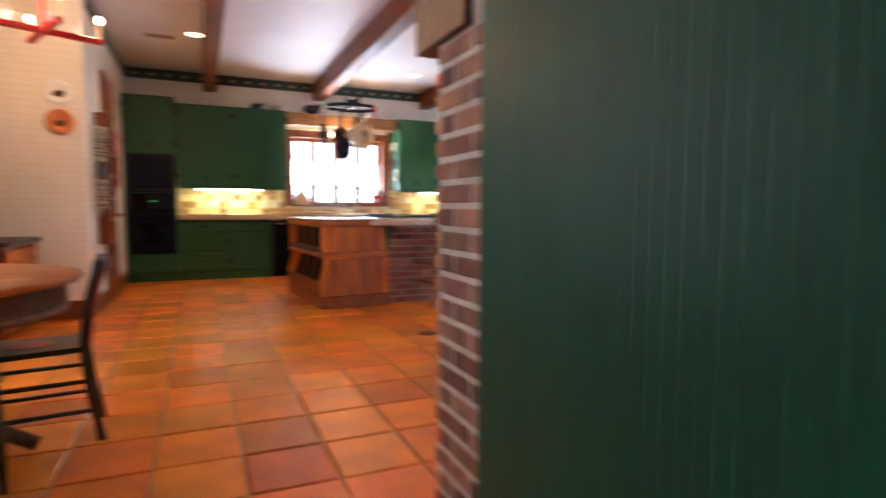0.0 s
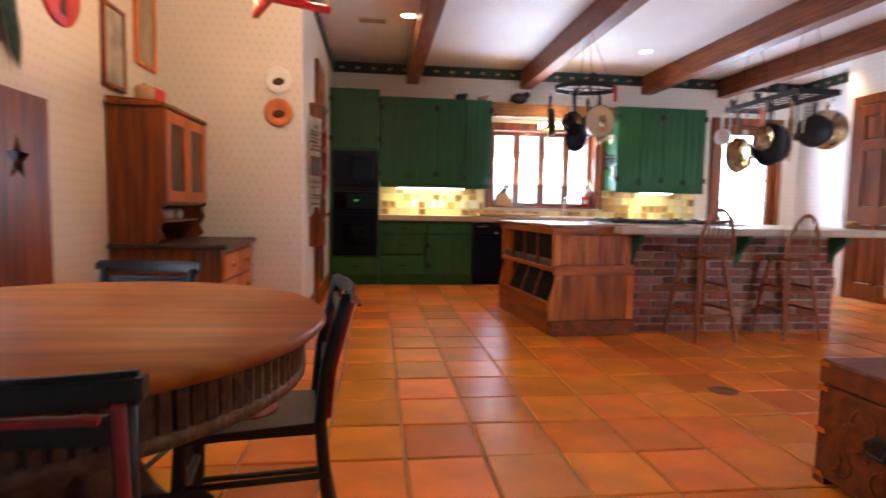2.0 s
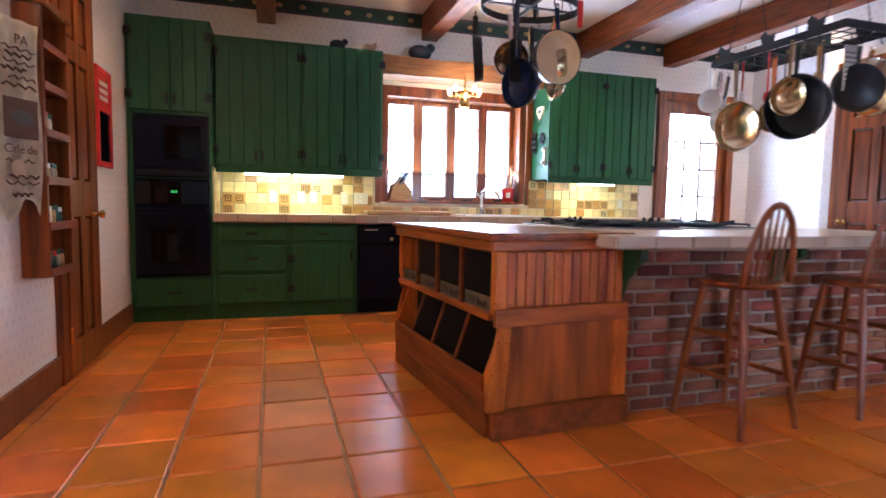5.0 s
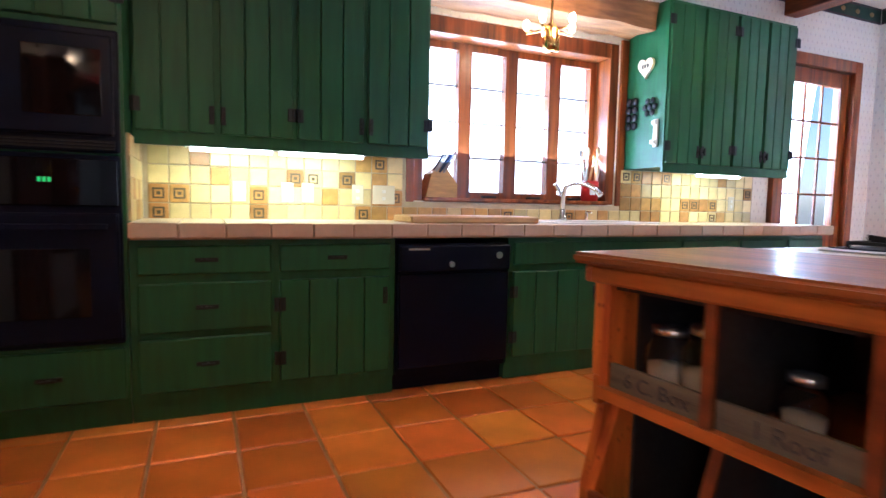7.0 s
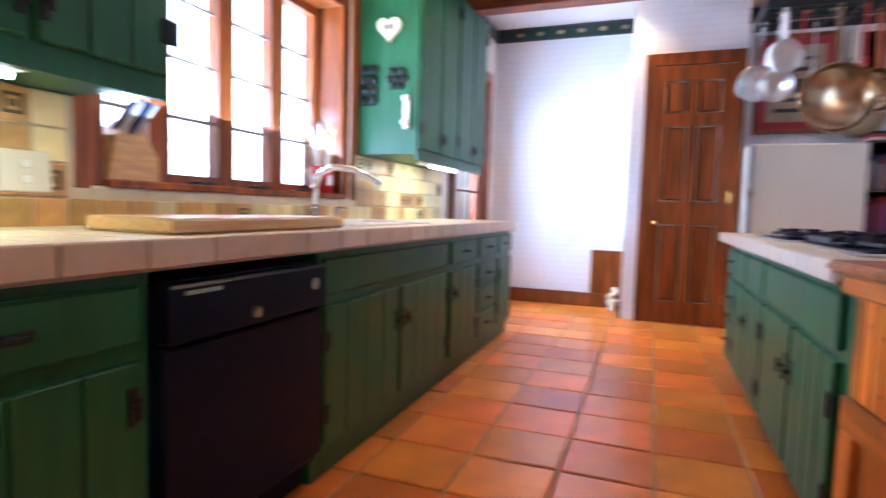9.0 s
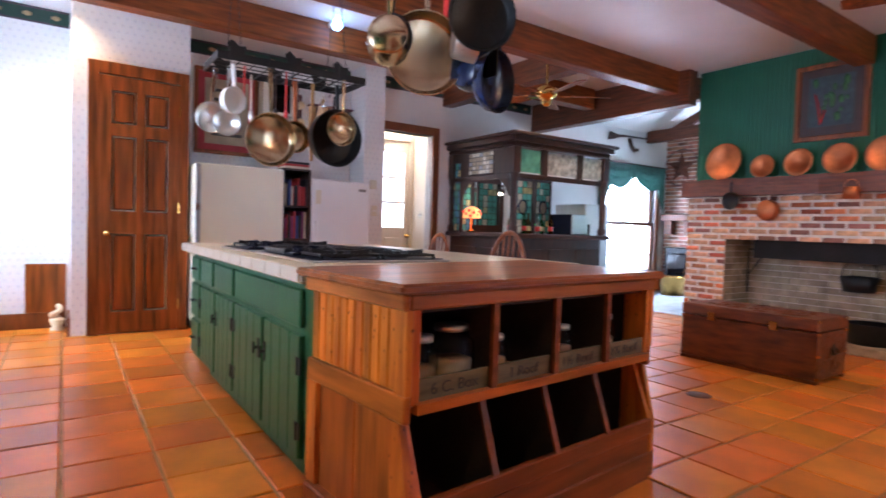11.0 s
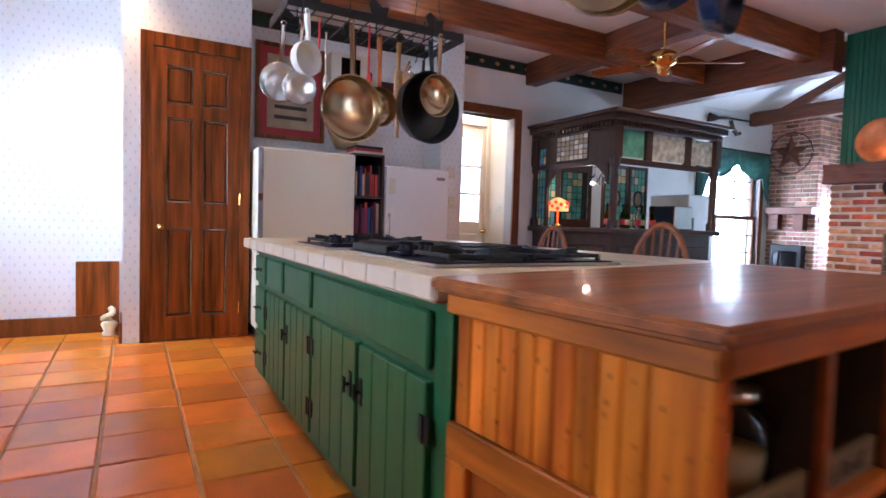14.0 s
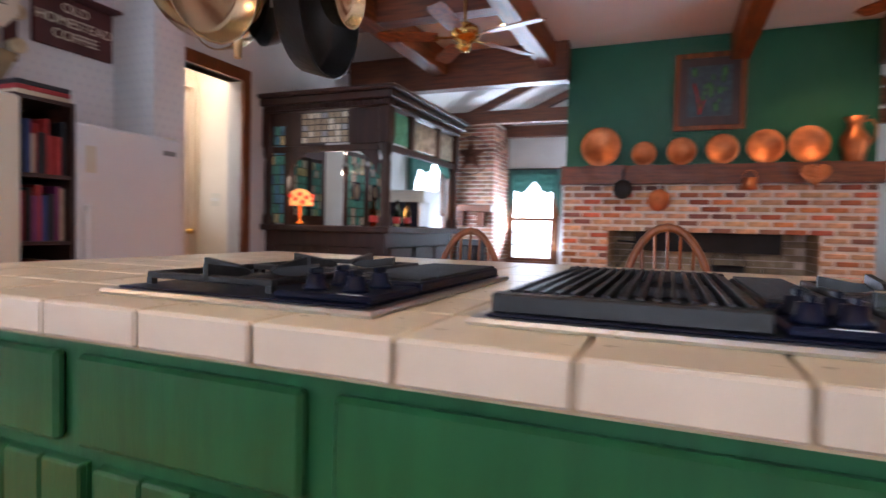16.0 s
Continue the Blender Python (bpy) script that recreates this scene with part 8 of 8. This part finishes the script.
lamp("sink_lamp", "POINT", pose(3.22, 8.78, 2.2), 11, WARM, 0.05)
for x, y in ((0.75, 7.5), (5.4, 3.0)):
    v = thing("ceiling_vent", "slotted ceiling air vent", "vent", "ceiling vents")
    part("frame", boxes([(x - 0.16, x + 0.16, y - 0.08, y + 0.08, CEIL - 0.01, CEIL - 0.001)]), M_IVORY, v)
    part("slats", boxes([(x - 0.14, x + 0.14, y - 0.06 + 0.022 * k, y - 0.05 + 0.022 * k, CEIL - 0.014, CEIL - 0.01) for k in range(6)]), M_TAN, v)

# ---- far dining set ----
wc = thing("windsor_chair", "stained oak windsor chair at the far table", "chair", "far dining chairs")
part("seat", L([(0, 0.43), (0.19, 0.43), (0.21, 0.445), (0.2, 0.46), (0, 0.455)], 22), M_OAK, wc)
for x in (-1, 1):
    for y in (-1, 1):
        part("leg", R((x * 0.13, y * 0.13, 0.435), (x * 0.19, y * 0.19, 0.004), 0.02, 0.014, 8), M_OAK, wc)
    part("stretcher", R((x * 0.165, -0.165, 0.18), (x * 0.165, 0.165, 0.18), 0.011, seg=8), M_OAK, wc)
bm = bmesh.new()
tube(bm, [(0.2 * math.cos(t), -0.16 - 0.08 * math.sin(t), 0.455 + 0.5 * math.sin(t)) for t in [k * math.pi / 16 for k in range(17)]], 0.014, 8)
part("back_bow", bm, M_OAK, wc)
for k in range(-3, 4):
    x = k * 0.05
    top = 0.455 + 0.5 * math.sqrt(max(0, 1 - (x * 1.1 / 0.2) ** 2))
    part("spindle", R((x, -0.16, 0.45), (x * 1.1, -0.16 - 0.08 * (top - 0.455) / 0.5, top), 0.006, seg=6), M_OAK, wc)
wc.matrix_world = pose(1.98, -1.05, 0, 0, 0, -70)
copy_thing(wc, pose(2.75, -0.55, 0, 0, 0, 180))
dt = thing("dining_table", "dark wooden rectangular dining table in the living room", "table")
part("tabletop", B(2.2, 3.4, -1.5, -0.75, 0.72, 0.76, bevel=0.008), M_DOOR, dt)
for x in (2.27, 3.33):
    for y in (-1.43, -0.82):
        part("leg", R((x, y, 0.004), (x, y, 0.72), 0.03, 0.045), M_DOOR, dt)

# ---- floor tiles and bricks ----
PX, PY, OX, OY = 0.335, 0.357, 1.28, 6.075
fl = tagged(new("tile_floor"), "glossy square terracotta floor tiles with recessed grout", "floor", kind="structure")
protos = []
rt = random.Random(7)
for k in range(5):
    bm = B(-PX / 2 + 0.006, PX / 2 - 0.006, -PY / 2 + 0.006, PY / 2 - 0.006, -0.012, 0.0, bevel=0.006)
    protos.append(mesh("tile", bm, M_TILE))
rest = bmesh.new()
count = 0
for i in range(-8, 19):
    for j in range(-15, 10):
        x0, x1 = OX + i * PX, OX + (i + 1) * PX
        y0, y1 = OY + j * PY, OY + (j + 1) * PY
        x0, x1, y0, y1 = max(x0, -0.93), min(x1, 7.3), max(y0, 1.0), min(y1, 9.29)
        if x1 - x0 < 0.03 or y1 - y0 < 0.03:
            continue
        full = x1 - x0 > PX - 0.01 and y1 - y0 > PY - 0.01
        near = full and (0.25 < x0 < 3.4 and 2.0 < y0 < 8.7 or (3.4 <= x0 < 6.8 and 7.0 < y0 < 8.7))
        z = rt.uniform(-0.002, 0.002)
        if near and count < 300:
            o = new("tile", protos[rt.randrange(5)])
            o.parent, o.location = fl, ((x0 + x1) / 2, (y0 + y1) / 2, z)
            o.rotation_euler = (rt.uniform(-0.006, 0.006), rt.uniform(-0.006, 0.006), rt.choice((0, math.pi)))
            count += 1
        else:
            box(rest, x0 + 0.006, x1 - 0.006, y0 + 0.006, y1 - 0.006, -0.012, z)
o = part("tiles", rest, M_TILE_FAR, fl)
o["kind"] = "stuff"


def bricks(wall_name, label, rects, y, dy, z0, rows, mats, parent=None, bl=0.2, bh=0.07, seed=1, gap=0.008):
    """Running bond on a face at y; rects(row) gives the x spans that are filled."""
    w = tagged(new(wall_name), label, "brick wall", kind="structure")
    r = random.Random(seed)
    cache = {}
    for k in range(rows):
        for a, c in rects(z0 + k * bh):
            x = a - (0.1 if k % 2 else 0.0)
            while x < c - 0.02:
                p, q = max(x, a), min(x + bl, c)
                x += bl
                if q - p < 0.03:
                    continue
                key = (round(q - p, 2), r.randrange(len(mats)))
                if key not in cache:
                    h = (q - p) / 2 - gap
                    cache[key] = mesh("brick", B(-h, h, -0.045, 0.0, -bh / 2 + gap, bh / 2 - gap, bevel=0.005), mats[key[1] % len(mats)])
                o = new("brick", cache[key])
                o.parent = w
                o.location = ((p + q) / 2, y + dy * r.uniform(0.0, 0.006) + (0.045 if dy > 0 else 0.0), z0 + (k + 0.5) * bh)
                if dy > 0:
                    o.location.y -= 0.045
                    o.rotation_euler = (0, 0, math.pi)
    return w


bricks("island_bricks", "dark red brick front of the island", lambda z: [(2.86, 4.9)], 5.88, -1, 0.0, 12, [M_BRICKD, M_BRICKD, M_BRICKG], bl=0.21, bh=0.069)


was = set(scene.objects)


def fire_spans(z):
    return [(X0, 2.32), (4.25, X1)] if z < 1.03 else [(X0, X1)]


bricks("fireplace_bricks", "weathered orange brick fireplace front with pale mortar", fire_spans, YF - 0.045 + 0.02, 1, 0.0, 22, [M_BRICK, M_BRICKP, M_BRICKP, M_BRICK, M_BRICKP, M_BRICKG], bl=0.215, bh=0.0695, seed=3, gap=0.0125)
bm = bmesh.new()
for k in range(22):
    for y in ((1.09, 1.2), (1.2, 1.43)) if k % 2 else ((1.09, 1.32), (1.32, 1.43)):
        box(bm, X0 + 0.015, X0 + 0.03, y[0], y[1] - 0.016, k * 0.0695 + 0.009, (k + 1) * 0.0695 - 0.009, bevel=0.004)
        box(bm, X1 - 0.03, X1 - 0.013, y[0], y[1] - 0.016, k * 0.0695 + 0.009, (k + 1) * 0.0695 - 0.009)
w = tagged(new("fireplace_side_bricks"), "weathered brick end of the fireplace", "brick wall", kind="structure")
o = part("bricks", bm, M_BRICKJ, w)
o["kind"] = "stuff"
seated(was)
